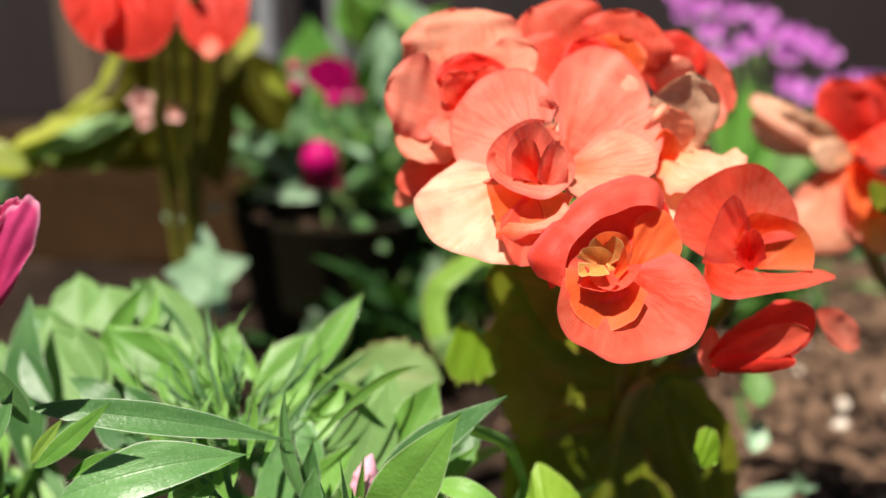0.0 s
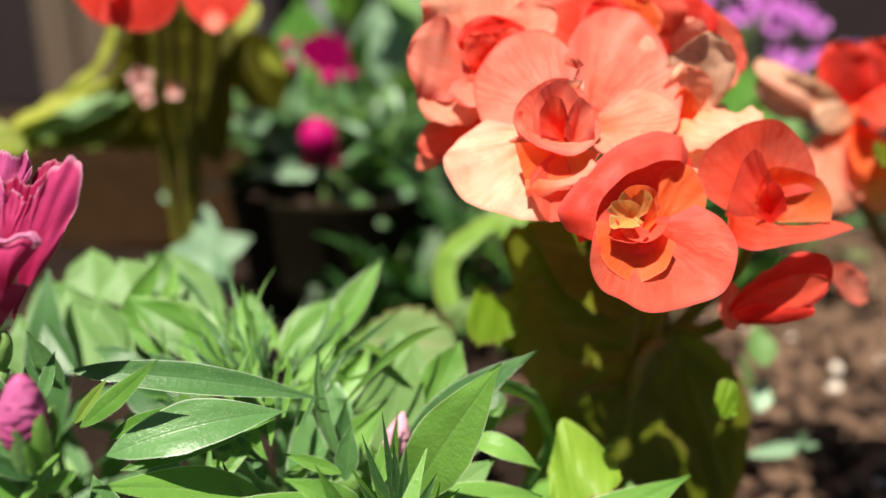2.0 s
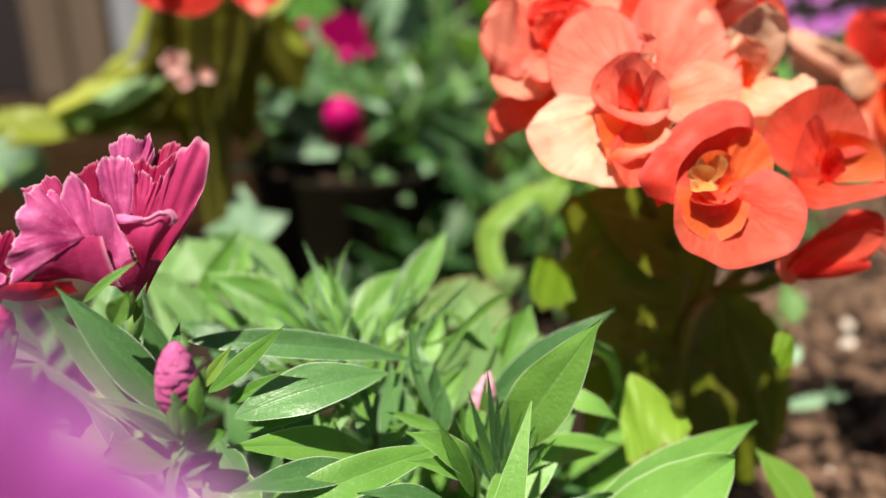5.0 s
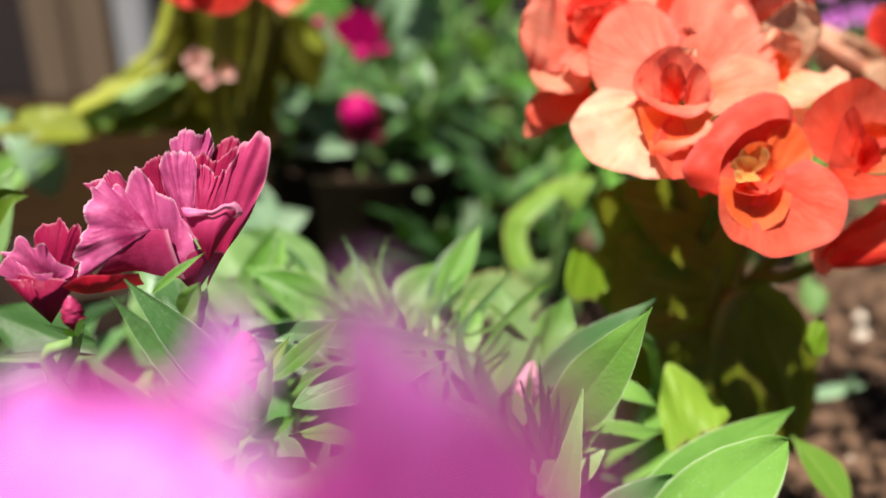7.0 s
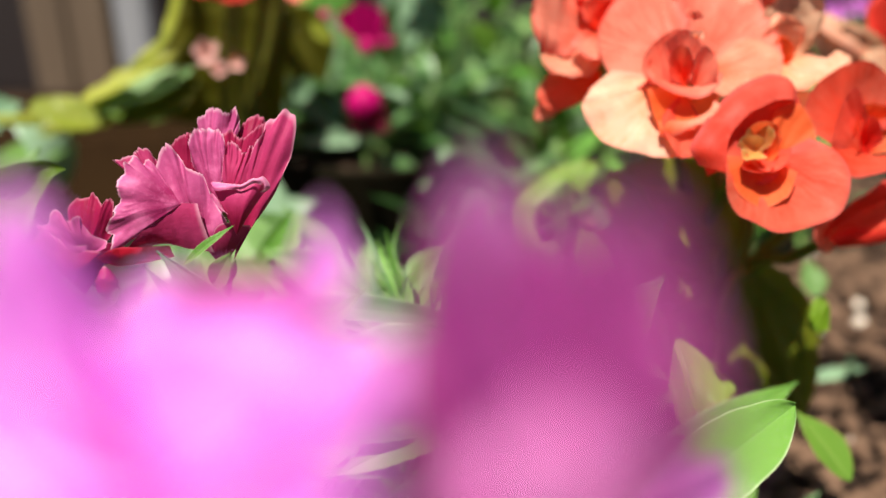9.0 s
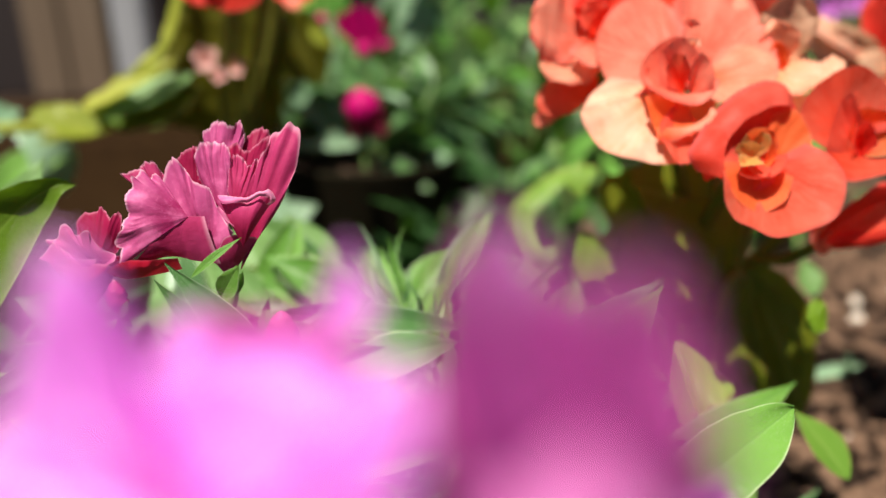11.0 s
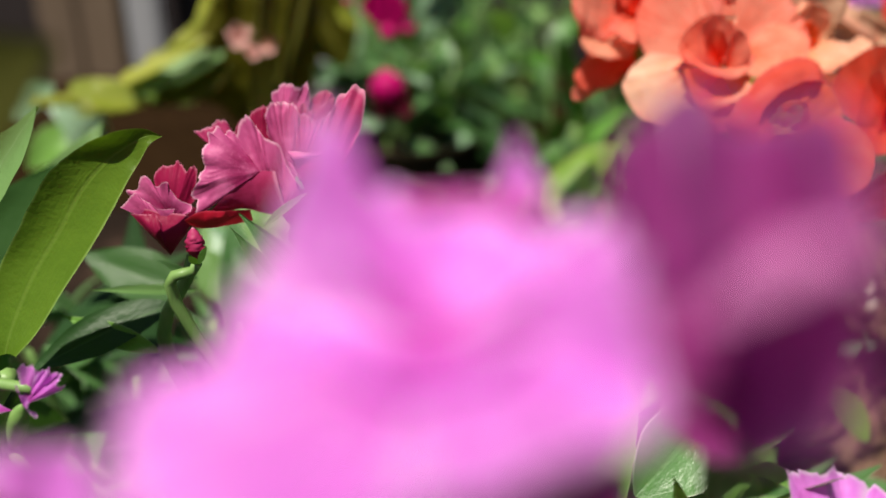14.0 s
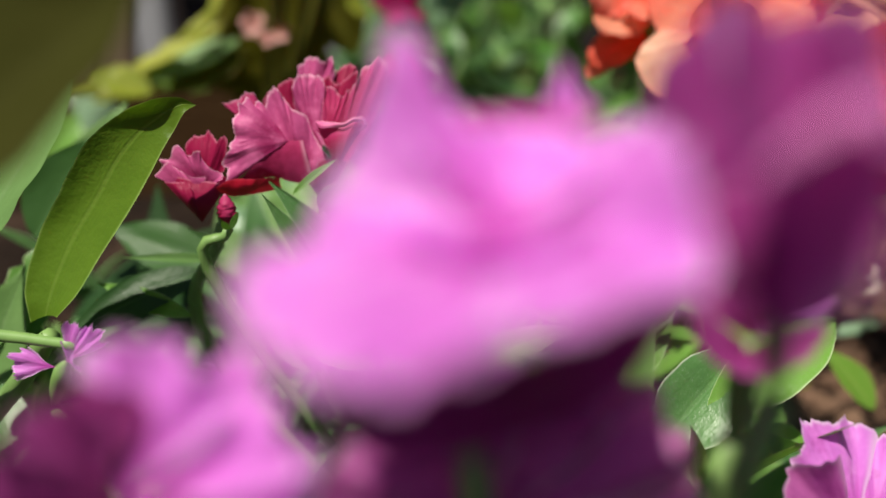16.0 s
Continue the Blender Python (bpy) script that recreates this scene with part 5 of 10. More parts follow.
# leaf and stem added out of view to cast shade on the soil
blade("leaf", begonia_right, (0.1950, 0.2400, 0.1300), (0.1180, 0.2080, 0.1480), 0.0520, (0.0, -0.3, 1.0), OLIVE, wide=0.5, kb=0.5, kt=0.6, ruffle=0.1, teeth=0.05, points=10, nu=12, nv=20, waves=2.2, rag=0.06)
stem(begonia_right, [(0.3400, 0.3100, 0.0000), (0.2500, 0.2700, 0.0800), (0.1950, 0.2400, 0.1300)], 0.0030, 0.0018, REDSTEM)
stem(begonia_right, [(0.3400, 0.3100, 0.0000), (0.1836, 0.2700, 0.0889), (0.1471, 0.2600, 0.1208), (0.1348, 0.2570, 0.1522)], 0.0035, 0.0020, REDSTEM)

# ---- pink dianthus close to the eye ----
dianthus = thing("dianthus_plant", (-0.0500, 0.1350, 0.0000), "dianthus plant with ruffled pink flowers and narrow leaves", "flowering plant", "dianthus of the bed")
# open flower, seen from its side
d1 = body("flower", dianthus, (-0.0865, 0.1305, 0.1280), (-0.0847, 0.1305, 0.1365), 0.0016, SEPAL, "ruffled pink dianthus flower on a green calyx", wide=0.6)
draped("petal", d1, (-0.0870, 0.1400, 0.1470), [(-0.0890, 0.1420, 0.1620), (-0.0890, 0.1420, 0.1640), (-0.0870, 0.1430, 0.1660), (-0.0860, 0.1430, 0.1660), (-0.0850, 0.1430, 0.1660), (-0.0830, 0.1430, 0.1650), (-0.0820, 0.1430, 0.1660), (-0.0810, 0.1420, 0.1650), (-0.0810, 0.1420, 0.1620)], PINK, belly=0.05, crumple=0.045, teeth=0.0306, points=32, ruffle=0.03, frill=0.05, frills=5, nu=144, nv=20)
draped("petal", d1, (-0.0830, 0.1390, 0.1470), [(-0.0820, 0.1430, 0.1600), (-0.0810, 0.1440, 0.1620), (-0.0800, 0.1440, 0.1630), (-0.0790, 0.1440, 0.1640), (-0.0770, 0.1440, 0.1640), (-0.0760, 0.1440, 0.1630), (-0.0760, 0.1430, 0.1600)], CRIMSON, belly=0.05, crumple=0.045, teeth=0.0204, points=32, ruffle=0.03, frill=0.03, frills=5, nu=144, nv=20)
draped("petal", d1, (-0.0960, 0.1380, 0.1480), [(-0.1060, 0.1400, 0.1570), (-0.1050, 0.1400, 0.1570), (-0.1020, 0.1400, 0.1580), (-0.1010, 0.1400, 0.1590), (-0.0990, 0.1400, 0.1590), (-0.0980, 0.1400, 0.1570), (-0.0970, 0.1400, 0.1560)], ROSE, belly=0.05, crumple=0.045, teeth=0.0306, points=32, ruffle=0.03, frill=0.03, frills=5, nu=144, nv=20)
draped("petal", d1, (-0.0920, 0.1360, 0.1460), [(-0.0970, 0.1380, 0.1570), (-0.0960, 0.1390, 0.1590), (-0.0940, 0.1390, 0.1600), (-0.0930, 0.1390, 0.1610), (-0.0910, 0.1390, 0.1620), (-0.0900, 0.1390, 0.1620), (-0.0890, 0.1390, 0.1620), (-0.0880, 0.1380, 0.1580)], CRIMSON, belly=0.05, crumple=0.045, teeth=0.0306, points=32, ruffle=0.03, frill=0.03, frills=5, nu=144, nv=20)
draped("petal", d1, (-0.0840, 0.1360, 0.1460), [(-0.0850, 0.1390, 0.1610), (-0.0830, 0.1400, 0.1620), (-0.0820, 0.1400, 0.1620), (-0.0810, 0.1390, 0.1610), (-0.0800, 0.1390, 0.1610), (-0.0780, 0.1390, 0.1620), (-0.0760, 0.1390, 0.1630), (-0.0760, 0.1380, 0.1580), (-0.0760, 0.1370, 0.1530)], CRIMSON, belly=0.05, crumple=0.045, teeth=0.0306, points=32, ruffle=0.03, frill=0.05, frills=7, nu=144, nv=20)
draped("petal", d1, (-0.0830, 0.1310, 0.1380), [(-0.0780, 0.1340, 0.1590), (-0.0770, 0.1340, 0.1610), (-0.0760, 0.1340, 0.1620), (-0.0750, 0.1350, 0.1630), (-0.0750, 0.1360, 0.1640), (-0.0740, 0.1360, 0.1650), (-0.0730, 0.1360, 0.1650), (-0.0720, 0.1360, 0.1660), (-0.0710, 0.1360, 0.1670), (-0.0700, 0.1360, 0.1660), (-0.0690, 0.1350, 0.1650), (-0.0700, 0.1340, 0.1590), (-0.0720, 0.1320, 0.1550), (-0.0740, 0.1320, 0.1510), (-0.0770, 0.1310, 0.1470), (-0.0800, 0.1300, 0.1440), (-0.0820, 0.1300, 0.1410)], ROSE, belly=0.07, crumple=0.045, teeth=0.0072, points=16, ruffle=0.02, frill=0.012, frills=5, nu=128, nv=20)
draped("petal", d1, (-0.0850, 0.1320, 0.1460), [(-0.0900, 0.1360, 0.1570), (-0.0900, 0.1360, 0.1610), (-0.0890, 0.1370, 0.1630), (-0.0880, 0.1380, 0.1630), (-0.0870, 0.1380, 0.1630), (-0.0850, 0.1380, 0.1630), (-0.0840, 0.1370, 0.1630), (-0.0830, 0.1360, 0.1610), (-0.0830, 0.1360, 0.1580), (-0.0820, 0.1350, 0.1550)], PINK, belly=0.04, crumple=0.045, teeth=0.0306, points=32, ruffle=0.03, frill=0.05, frills=9, nu=144, nv=20)
draped("petal", d1, (-0.0830, 0.1310, 0.1480), [(-0.0840, 0.1340, 0.1540), (-0.0830, 0.1360, 0.1600), (-0.0820, 0.1360, 0.1610), (-0.0810, 0.1360, 0.1600), (-0.0800, 0.1350, 0.1590), (-0.0790, 0.1350, 0.1590), (-0.0780, 0.1350, 0.1600), (-0.0770, 0.1340, 0.1580), (-0.0760, 0.1340, 0.1560), (-0.0760, 0.1320, 0.1530)], ROSE, belly=0.03, crumple=0.045, teeth=0.0306, points=32, ruffle=0.03, frill=0.08, frills=10, nu=144, nv=20)
draped("petal", d1, (-0.0870, 0.1280, 0.1410), [(-0.0960, 0.1320, 0.1570), (-0.0950, 0.1340, 0.1600), (-0.0940, 0.1340, 0.1610), (-0.0930, 0.1340, 0.1610), (-0.0920, 0.1340, 0.1590), (-0.0910, 0.1330, 0.1580), (-0.0900, 0.1320, 0.1570), (-0.0880, 0.1320, 0.1560), (-0.0870, 0.1320, 0.1550), (-0.0860, 0.1310, 0.1520), (-0.0850, 0.1300, 0.1500), (-0.0830, 0.1290, 0.1470)], PINK, belly=0.05, crumple=0.0525, teeth=0.0204, points=28, ruffle=0.03, frill=0.02, frills=5, nu=128, nv=20)
draped("petal", d1, (-0.0910, 0.1280, 0.1510), [(-0.0960, 0.1320, 0.1580), (-0.0960, 0.1320, 0.1580), (-0.0970, 0.1320, 0.1590), (-0.0980, 0.1320, 0.1580), (-0.0990, 0.1310, 0.1600), (-0.1000, 0.1300, 0.1590), (-0.1010, 0.1300, 0.1590), (-0.1010, 0.1300, 0.1570), (-0.1020, 0.1290, 0.1560), (-0.1020, 0.1280, 0.1550), (-0.1020, 0.1280, 0.1540), (-0.1020, 0.1280, 0.1520), (-0.1030, 0.1270, 0.1510), (-0.1030, 0.1260, 0.1500), (-0.1040, 0.1260, 0.1490), (-0.1050, 0.1260, 0.1470), (-0.1040, 0.1260, 0.1460), (-0.1040, 0.1250, 0.1440), (-0.1050, 0.1250, 0.1420)], PINK, belly=0.05, crumple=0.045, teeth=0.0204, points=60, ruffle=0.03, frill=0.035, frills=9, nu=160, nv=20)
ribbon("petal", d1, [(-0.1050, 0.1250, 0.1420), (-0.1020, 0.1260, 0.1430), (-0.0990, 0.1260, 0.1460), (-0.0960, 0.1270, 0.1490), (-0.0920, 0.1280, 0.1510), (-0.0880, 0.1280, 0.1510)], [(-0.1040, 0.1260, 0.1420), (-0.1010, 0.1270, 0.1420), (-0.0970, 0.1280, 0.1430), (-0.0940, 0.1280, 0.1430), (-0.0910, 0.1280, 0.1420), (-0.0860, 0.1280, 0.1410)], ROSE, bulge=0.08, teeth=0.0, ruffle=0.04, nu=72, nv=10, whole=True)
draped("petal", d1, (-0.0810, 0.1260, 0.1450), [(-0.0850, 0.1280, 0.1550), (-0.0840, 0.1280, 0.1540), (-0.0830, 0.1280, 0.1540), (-0.0810, 0.1270, 0.1540), (-0.0790, 0.1270, 0.1540), (-0.0770, 0.1270, 0.1550), (-0.0760, 0.1270, 0.1550), (-0.0750, 0.1280, 0.1540), (-0.0750, 0.1280, 0.1530), (-0.0770, 0.1280, 0.1510)], ROSE, belly=0.1, crumple=0.0375, teeth=0.006, points=16, ruffle=0.03, frill=0.02, frills=5, nu=96, nv=20)
ribbon("petal", d1, [(-0.0850, 0.1280, 0.1550), (-0.0840, 0.1280, 0.1550), (-0.0820, 0.1270, 0.1550), (-0.0800, 0.1260, 0.1550), (-0.0790, 0.1260, 0.1550), (-0.0770, 0.1260, 0.1560), (-0.0760, 0.1260, 0.1560), (-0.0750, 0.1270, 0.1560), (-0.0740, 0.1270, 0.1540), (-0.0750, 0.1270, 0.1530)], [(-0.0850, 0.1280, 0.1550), (-0.0840, 0.1260, 0.1540), (-0.0820, 0.1260, 0.1540), (-0.0800, 0.1260, 0.1540), (-0.0790, 0.1260, 0.1540), (-0.0770, 0.1260, 0.1550), (-0.0760, 0.1260, 0.1550), (-0.0750, 0.1260, 0.1550), (-0.0750, 0.1260, 0.1540), (-0.0760, 0.1270, 0.1530)], LIPPINK, bulge=0.3, teeth=0.1, ruffle=0.1, nu=72, nv=10)
ribbon("petal", d1, [(-0.0850, 0.1280, 0.1530), (-0.0840, 0.1270, 0.1520), (-0.0830, 0.1270, 0.1500), (-0.0820, 0.1270, 0.1490)], [(-0.0850, 0.1260, 0.1530), (-0.0840, 0.1260, 0.1510), (-0.0830, 0.1260, 0.1500), (-0.0820, 0.1260, 0.1490)], LIPPINK, bulge=0.1, teeth=0.08, ruffle=0.05, nu=72, nv=10)
ribbon("petal", d1, [(-0.1060, 0.1220, 0.1432), (-0.1030, 0.1240, 0.1442), (-0.0980, 0.1240, 0.1442), (-0.0930, 0.1240, 0.1442)], [(-0.1050, 0.1240, 0.1412), (-0.1030, 0.1250, 0.1402), (-0.0990, 0.1260, 0.1402), (-0.0930, 0.1260, 0.1412)], REDUNDER, bulge=0.1, teeth=0.03, ruffle=0.05, nu=72, nv=10)
draped("petal", d1, (-0.0850, 0.1300, 0.1370), [(-0.0870, 0.1280, 0.1410), (-0.0850, 0.1280, 0.1460), (-0.0820, 0.1280, 0.1470), (-0.0800, 0.1290, 0.1460), (-0.0790, 0.1300, 0.1450), (-0.0820, 0.1300, 0.1410)], ROSE, belly=0.05, crumple=0.045, teeth=0, points=16, ruffle=0.03, frill=0.0, frills=5, nu=96, nv=20)
blade("sepal", d1, (-0.0852, 0.1240, 0.1358), (-0.0819, 0.1215, 0.1431), 0.0023, (0, -1, 0.45), FRESH, cup=-0.3, kt=1.1)
blade("sepal", d1, (-0.0836, 0.1240, 0.1355), (-0.0810, 0.1225, 0.1415), 0.0019, (0, -1, 0.45), FRESH, cup=-0.3, kt=1.1)
# second flower, lower and partly closed
d2 = body("flower", dianthus, (-0.1062, 0.1255, 0.1334), (-0.1055, 0.1250, 0.1388), 0.0011, SEPAL, "small crimson dianthus flower, partly closed", wide=0.6)
draped("petal", d2, (-0.1100, 0.1280, 0.1400), [(-0.1130, 0.1300, 0.1480), (-0.1130, 0.1310, 0.1500), (-0.1110, 0.1310, 0.1520), (-0.1090, 0.1310, 0.1520), (-0.1080, 0.1310, 0.1530), (-0.1070, 0.1310, 0.1520), (-0.1060, 0.1300, 0.1510), (-0.1050, 0.1300, 0.1520), (-0.1040, 0.1300, 0.1510), (-0.1050, 0.1290, 0.1450)], CRIMSON, belly=0.05, crumple=0.045, teeth=0.0306, points=32, ruffle=0.03, frill=0.04, frills=5, nu=144, nv=20)
draped("petal", d2, (-0.1090, 0.1260, 0.1420), [(-0.1170, 0.1280, 0.1460), (-0.1180, 0.1280, 0.1480), (-0.1160, 0.1280, 0.1480), (-0.1150, 0.1280, 0.1500), (-0.1140, 0.1280, 0.1510), (-0.1130, 0.1280, 0.1500), (-0.1120, 0.1270, 0.1490), (-0.1110, 0.1270, 0.1490), (-0.1100, 0.1260, 0.1500), (-0.1090, 0.1260, 0.1500), (-0.1090, 0.1260, 0.1490), (-0.1080, 0.1260, 0.1470), (-0.1070, 0.1260, 0.1460), (-0.1050, 0.1260, 0.1450), (-0.1050, 0.1250, 0.1440)], PINK, belly=0.05, crumple=0.045, teeth=0.0204, points=36, ruffle=0.03, frill=0.05, frills=6, nu=128, nv=20)
draped("petal", d2, (-0.1100, 0.1240, 0.1410), [(-0.1190, 0.1260, 0.1450), (-0.1180, 0.1260, 0.1460), (-0.1160, 0.1260, 0.1480), (-0.1150, 0.1260, 0.1470), (-0.1130, 0.1250, 0.1460), (-0.1110, 0.1240, 0.1450), (-0.1080, 0.1240, 0.1450)], PINK, belly=0.06, crumple=0.045, teeth=0.0204, points=32, ruffle=0.03, frill=0.03, frills=5, nu=144, nv=20)
draped("petal", d2, (-0.1100, 0.1240, 0.1350), [(-0.1180, 0.1260, 0.1450), (-0.1150, 0.1250, 0.1450), (-0.1130, 0.1240, 0.1450), (-0.1100, 0.1240, 0.1440), (-0.1080, 0.1240, 0.1440), (-0.1050, 0.1240, 0.1430), (-0.1060, 0.1240, 0.1400)], CRIMSON, belly=0.12, crumple=0.045, teeth=0.006, points=16, ruffle=0.03, frill=0.02, frills=5, nu=96, nv=20)
draped("petal", d2, (-0.1100, 0.1230, 0.1360), [(-0.1170, 0.1250, 0.1440), (-0.1140, 0.1240, 0.1440), (-0.1120, 0.1240, 0.1440), (-0.1110, 0.1230, 0.1430), (-0.1100, 0.1230, 0.1410)], CRIMSON, belly=0.12, crumple=0.045, teeth=0.0306, points=32, ruffle=0.03, frill=0.03, frills=5, nu=144, nv=20)
draped("petal", d2, (-0.1070, 0.1290, 0.1390), [(-0.1100, 0.1280, 0.1430), (-0.1070, 0.1280, 0.1440), (-0.1040, 0.1290, 0.1430), (-0.1020, 0.1300, 0.1410)], CRIMSON, belly=0.05, crumple=0.045, teeth=0.0408, points=24, ruffle=0.03, frill=0.03, frills=5, nu=144, nv=20)
b0 = body("bud", dianthus, (-0.1032, 0.1175, 0.1366), (-0.1036, 0.1185, 0.1428), 0.0018, ROSE, "small crimson bud", wrinkle=0.3, steps=22, sides=20)
blade("sepal", b0, (-0.1032, 0.1170, 0.1355), (-0.1042, 0.1150, 0.1382), 0.0014, (0, -1, 0.45), FRESH)
blade("sepal", b0, (-0.1032, 0.1170, 0.1355), (-0.1006, 0.1150, 0.1401), 0.0014, (0, -1, 0.45), FRESH)
# tight buds
b1 = ridged_bud("bud", dianthus, (-0.0740, 0.1110, 0.1240), (-0.0730, 0.1110, 0.1380), 0.0036, BUDPINK, "tight pink bud wrapped in rippled petals")
blade("sepal", b1, (-0.0740, 0.1110, 0.1200), (-0.0760, 0.1100, 0.1320), 0.0028, (0, -1, 0.45), FRESH, cup=-0.4, kt=1, wide=0.4, kb=0.5)
blade("sepal", b1, (-0.0740, 0.1080, 0.1220), (-0.0730, 0.1070, 0.1310), 0.0036, (0, -1, 0.45), PALE, cup=-0.4, kt=1, wide=0.4, kb=0.5)
blade("sepal", b1, (-0.0730, 0.1080, 0.1220), (-0.0690, 0.1080, 0.1330), 0.0044, (0, -1, 0.45), FRESH, cup=-0.4, kt=1, wide=0.4, kb=0.5)
blade("sepal", b1, (-0.0740, 0.1130, 0.1200), (-0.0690, 0.1130, 0.1320), 0.0034, (0, -1, 0.45), PALE, cup=-0.4, kt=1, wide=0.4, kb=0.5)
blade("sepal", b1, (-0.0720, 0.1080, 0.1220), (-0.0710, 0.1060, 0.1290), 0.0036, (0, -1, 0.45), FRESH, cup=-0.4, kt=1, wide=0.4, kb=0.5)
b2 = body("bud", dianthus, (-0.0175, 0.1520, 0.0910), (-0.0143, 0.1550, 0.1043), 0.0030, PALEBUD, "small pale pink bud just opening", wrinkle=0.3, steps=20, sides=18)
blade("sepal", b2, (-0.0176, 0.1500, 0.0854), (-0.0155, 0.1500, 0.1076), 0.0020, (0, -1, 0.45), FRESH, cup=0.5, kt=1.2)
blade("sepal", b2, (-0.0173, 0.1520, 0.0840), (-0.0214, 0.1520, 0.0977), 0.0042, (0, -1, 0.45), FRESH, cup=0.5, kt=1.2)
blade("sepal", b2, (-0.0170, 0.1490, 0.0861), (-0.0134, 0.1490, 0.0991), 0.0041, (0, -1, 0.45), FRESH, cup=0.5, kt=1.2)
blade("sepal", b2, (-0.0174, 0.1480, 0.0868), (-0.0177, 0.1460, 0.0975), 0.0043, (0, -1, 0.45), PALE, cup=0.5, kt=1.2)
# leaves
blade("leaf", dianthus, (-0.0790, 0.1400, 0.1233), (-0.0308, 0.1490, 0.1112), 0.0064, (0, -0.75, 0.75), DIANTHUS, bend=0.075, nv=24, nu=10, wide=0.42, kb=0.7, kt=1.15, fold=0.26, ruffle=0.09, waves=2.2, rag=0.06)
blade("leaf", dianthus, (-0.0684, 0.1265, 0.1130), (-0.0365, 0.1379, 0.1150), 0.0099, (0, -0.62, 0.8), DIANTHUS, bend=0.1, nv=20, nu=10, wide=0.42, kb=0.7, kt=1.15, fold=0.26, ruffle=0.09, waves=2.2, rag=0.06)
blade("leaf", dianthus, (-0.0678, 0.1300, 0.1073), (-0.0396, 0.1390, 0.1128), 0.0037, (0, -0.8, 0.6), FRESH, bend=-0.06, nv=18, wide=0.42, kb=0.7, kt=1.15, fold=0.26, ruffle=0.09, waves=2.2, rag=0.06)
blade("leaf", dianthus, (-0.0708, 0.1340, 0.1116), (-0.0582, 0.1340, 0.1189), 0.0029, (0, -0.8, 0.7), FRESH, bend=0.04, wide=0.42, kb=0.7, kt=1.15, nv=16, fold=0.26, ruffle=0.09, waves=2.2, rag=0.06)
blade("leaf", dianthus, (-0.0731, 0.1280, 0.1180), (-0.0570, 0.1260, 0.1328), 0.0040, (-0.4, -0.9, 0.4), FRESH, bend=-0.04, wide=0.42, kb=0.7, kt=1.15, nv=16, fold=0.26, ruffle=0.09, waves=2.2, rag=0.06)
blade("leaf", dianthus, (-0.0753, 0.1310, 0.1170), (-0.0682, 0.1310, 0.1265), 0.0026, (-0.3, -1, 0.3), LIME, wide=0.42, kb=0.7, kt=1.15, nv=16, fold=0.26, ruffle=0.09, waves=2.2, rag=0.06)
blade("leaf", dianthus, (-0.0760, 0.1180, 0.1183), (-0.0948, 0.1213, 0.1444), 0.0073, (0.15, -0.75, 0.75), DIANTHUS, bend=0.05, nv=22, nu=10, wide=0.42, kb=0.7, kt=1.15, fold=0.26, ruffle=0.09, waves=2.2, rag=0.06)
blade("leaf", dianthus, (-0.0770, 0.1150, 0.1167), (-0.0959, 0.1165, 0.1432), 0.0061, (0.15, -0.75, 0.75), DIANTHUS, bend=-0.06, nv=22, nu=10, wide=0.42, kb=0.7, kt=1.15, fold=0.26, ruffle=0.09, waves=2.2, rag=0.06)
blade("leaf", dianthus, (-0.0746, 0.1140, 0.1179), (-0.0886, 0.1120, 0.1278), 0.0041, (0.1, -0.8, 0.7), DIANTHUS, bend=0.03, wide=0.42, kb=0.7, kt=1.15, nv=16, fold=0.26, ruffle=0.09, waves=2.2, rag=0.06)
blade("leaf", dianthus, (-0.0746, 0.1120, 0.1181), (-0.0842, 0.1100, 0.1273), 0.0028, (0.1, -0.8, 0.7), DIANTHUS, bend=0.05, wide=0.42, kb=0.7, kt=1.15, nv=16, fold=0.26, ruffle=0.09, waves=2.2, rag=0.06)
blade("leaf", dianthus, (-0.0903, 0.1205, 0.1415), (-0.0804, 0.1225, 0.1483), 0.0018, (-0.2, -0.8, 0.6), FRESH, bend=0.06, wide=0.42, kb=0.7, kt=1.15, nv=16, fold=0.26, ruffle=0.09, waves=2.2, rag=0.06)
blade("leaf", dianthus, (-0.0843, 0.1160, 0.1392), (-0.0800, 0.1135, 0.1463), 0.0042, (0, -1, 0.45), FRESH, wide=0.42, kb=0.7, kt=1.15, nv=16, fold=0.26, ruffle=0.09, waves=2.2, rag=0.06)
blade("leaf", dianthus, (-0.0734, 0.1200, 0.1181), (-0.0760, 0.1080, 0.1151), 0.0028, (-0.4, -1, 0.4), FRESH, wide=0.42, kb=0.7, kt=1.15, nv=16, fold=0.26, ruffle=0.09, waves=2.2, rag=0.06)
blade("leaf", dianthus, (-0.0742, 0.1130, 0.1156), (-0.0654, 0.1080, 0.1225), 0.0035, (0, -0.7, 0.8), FRESH, bend=-0.08, wide=0.42, kb=0.7, kt=1.15, nv=16, fold=0.26, ruffle=0.09, waves=2.2, rag=0.06)
blade("leaf", dianthus, (-0.0805, 0.1300, 0.1217), (-0.0786, 0.1350, 0.1301), 0.0026, (0, -1, 0.45), DIANTHUS, wide=0.42, kb=0.7, kt=1.15, nv=16, fold=0.26, ruffle=0.09, waves=2.2, rag=0.06)
blade("leaf", dianthus, (-0.0876, 0.1400, 0.1123), (-0.0884, 0.1420, 0.1233), 0.0035, (0, -1, 0.45), PALE, wide=0.42, kb=0.7, kt=1.15, nv=16, fold=0.26, ruffle=0.09, waves=2.2, rag=0.06)
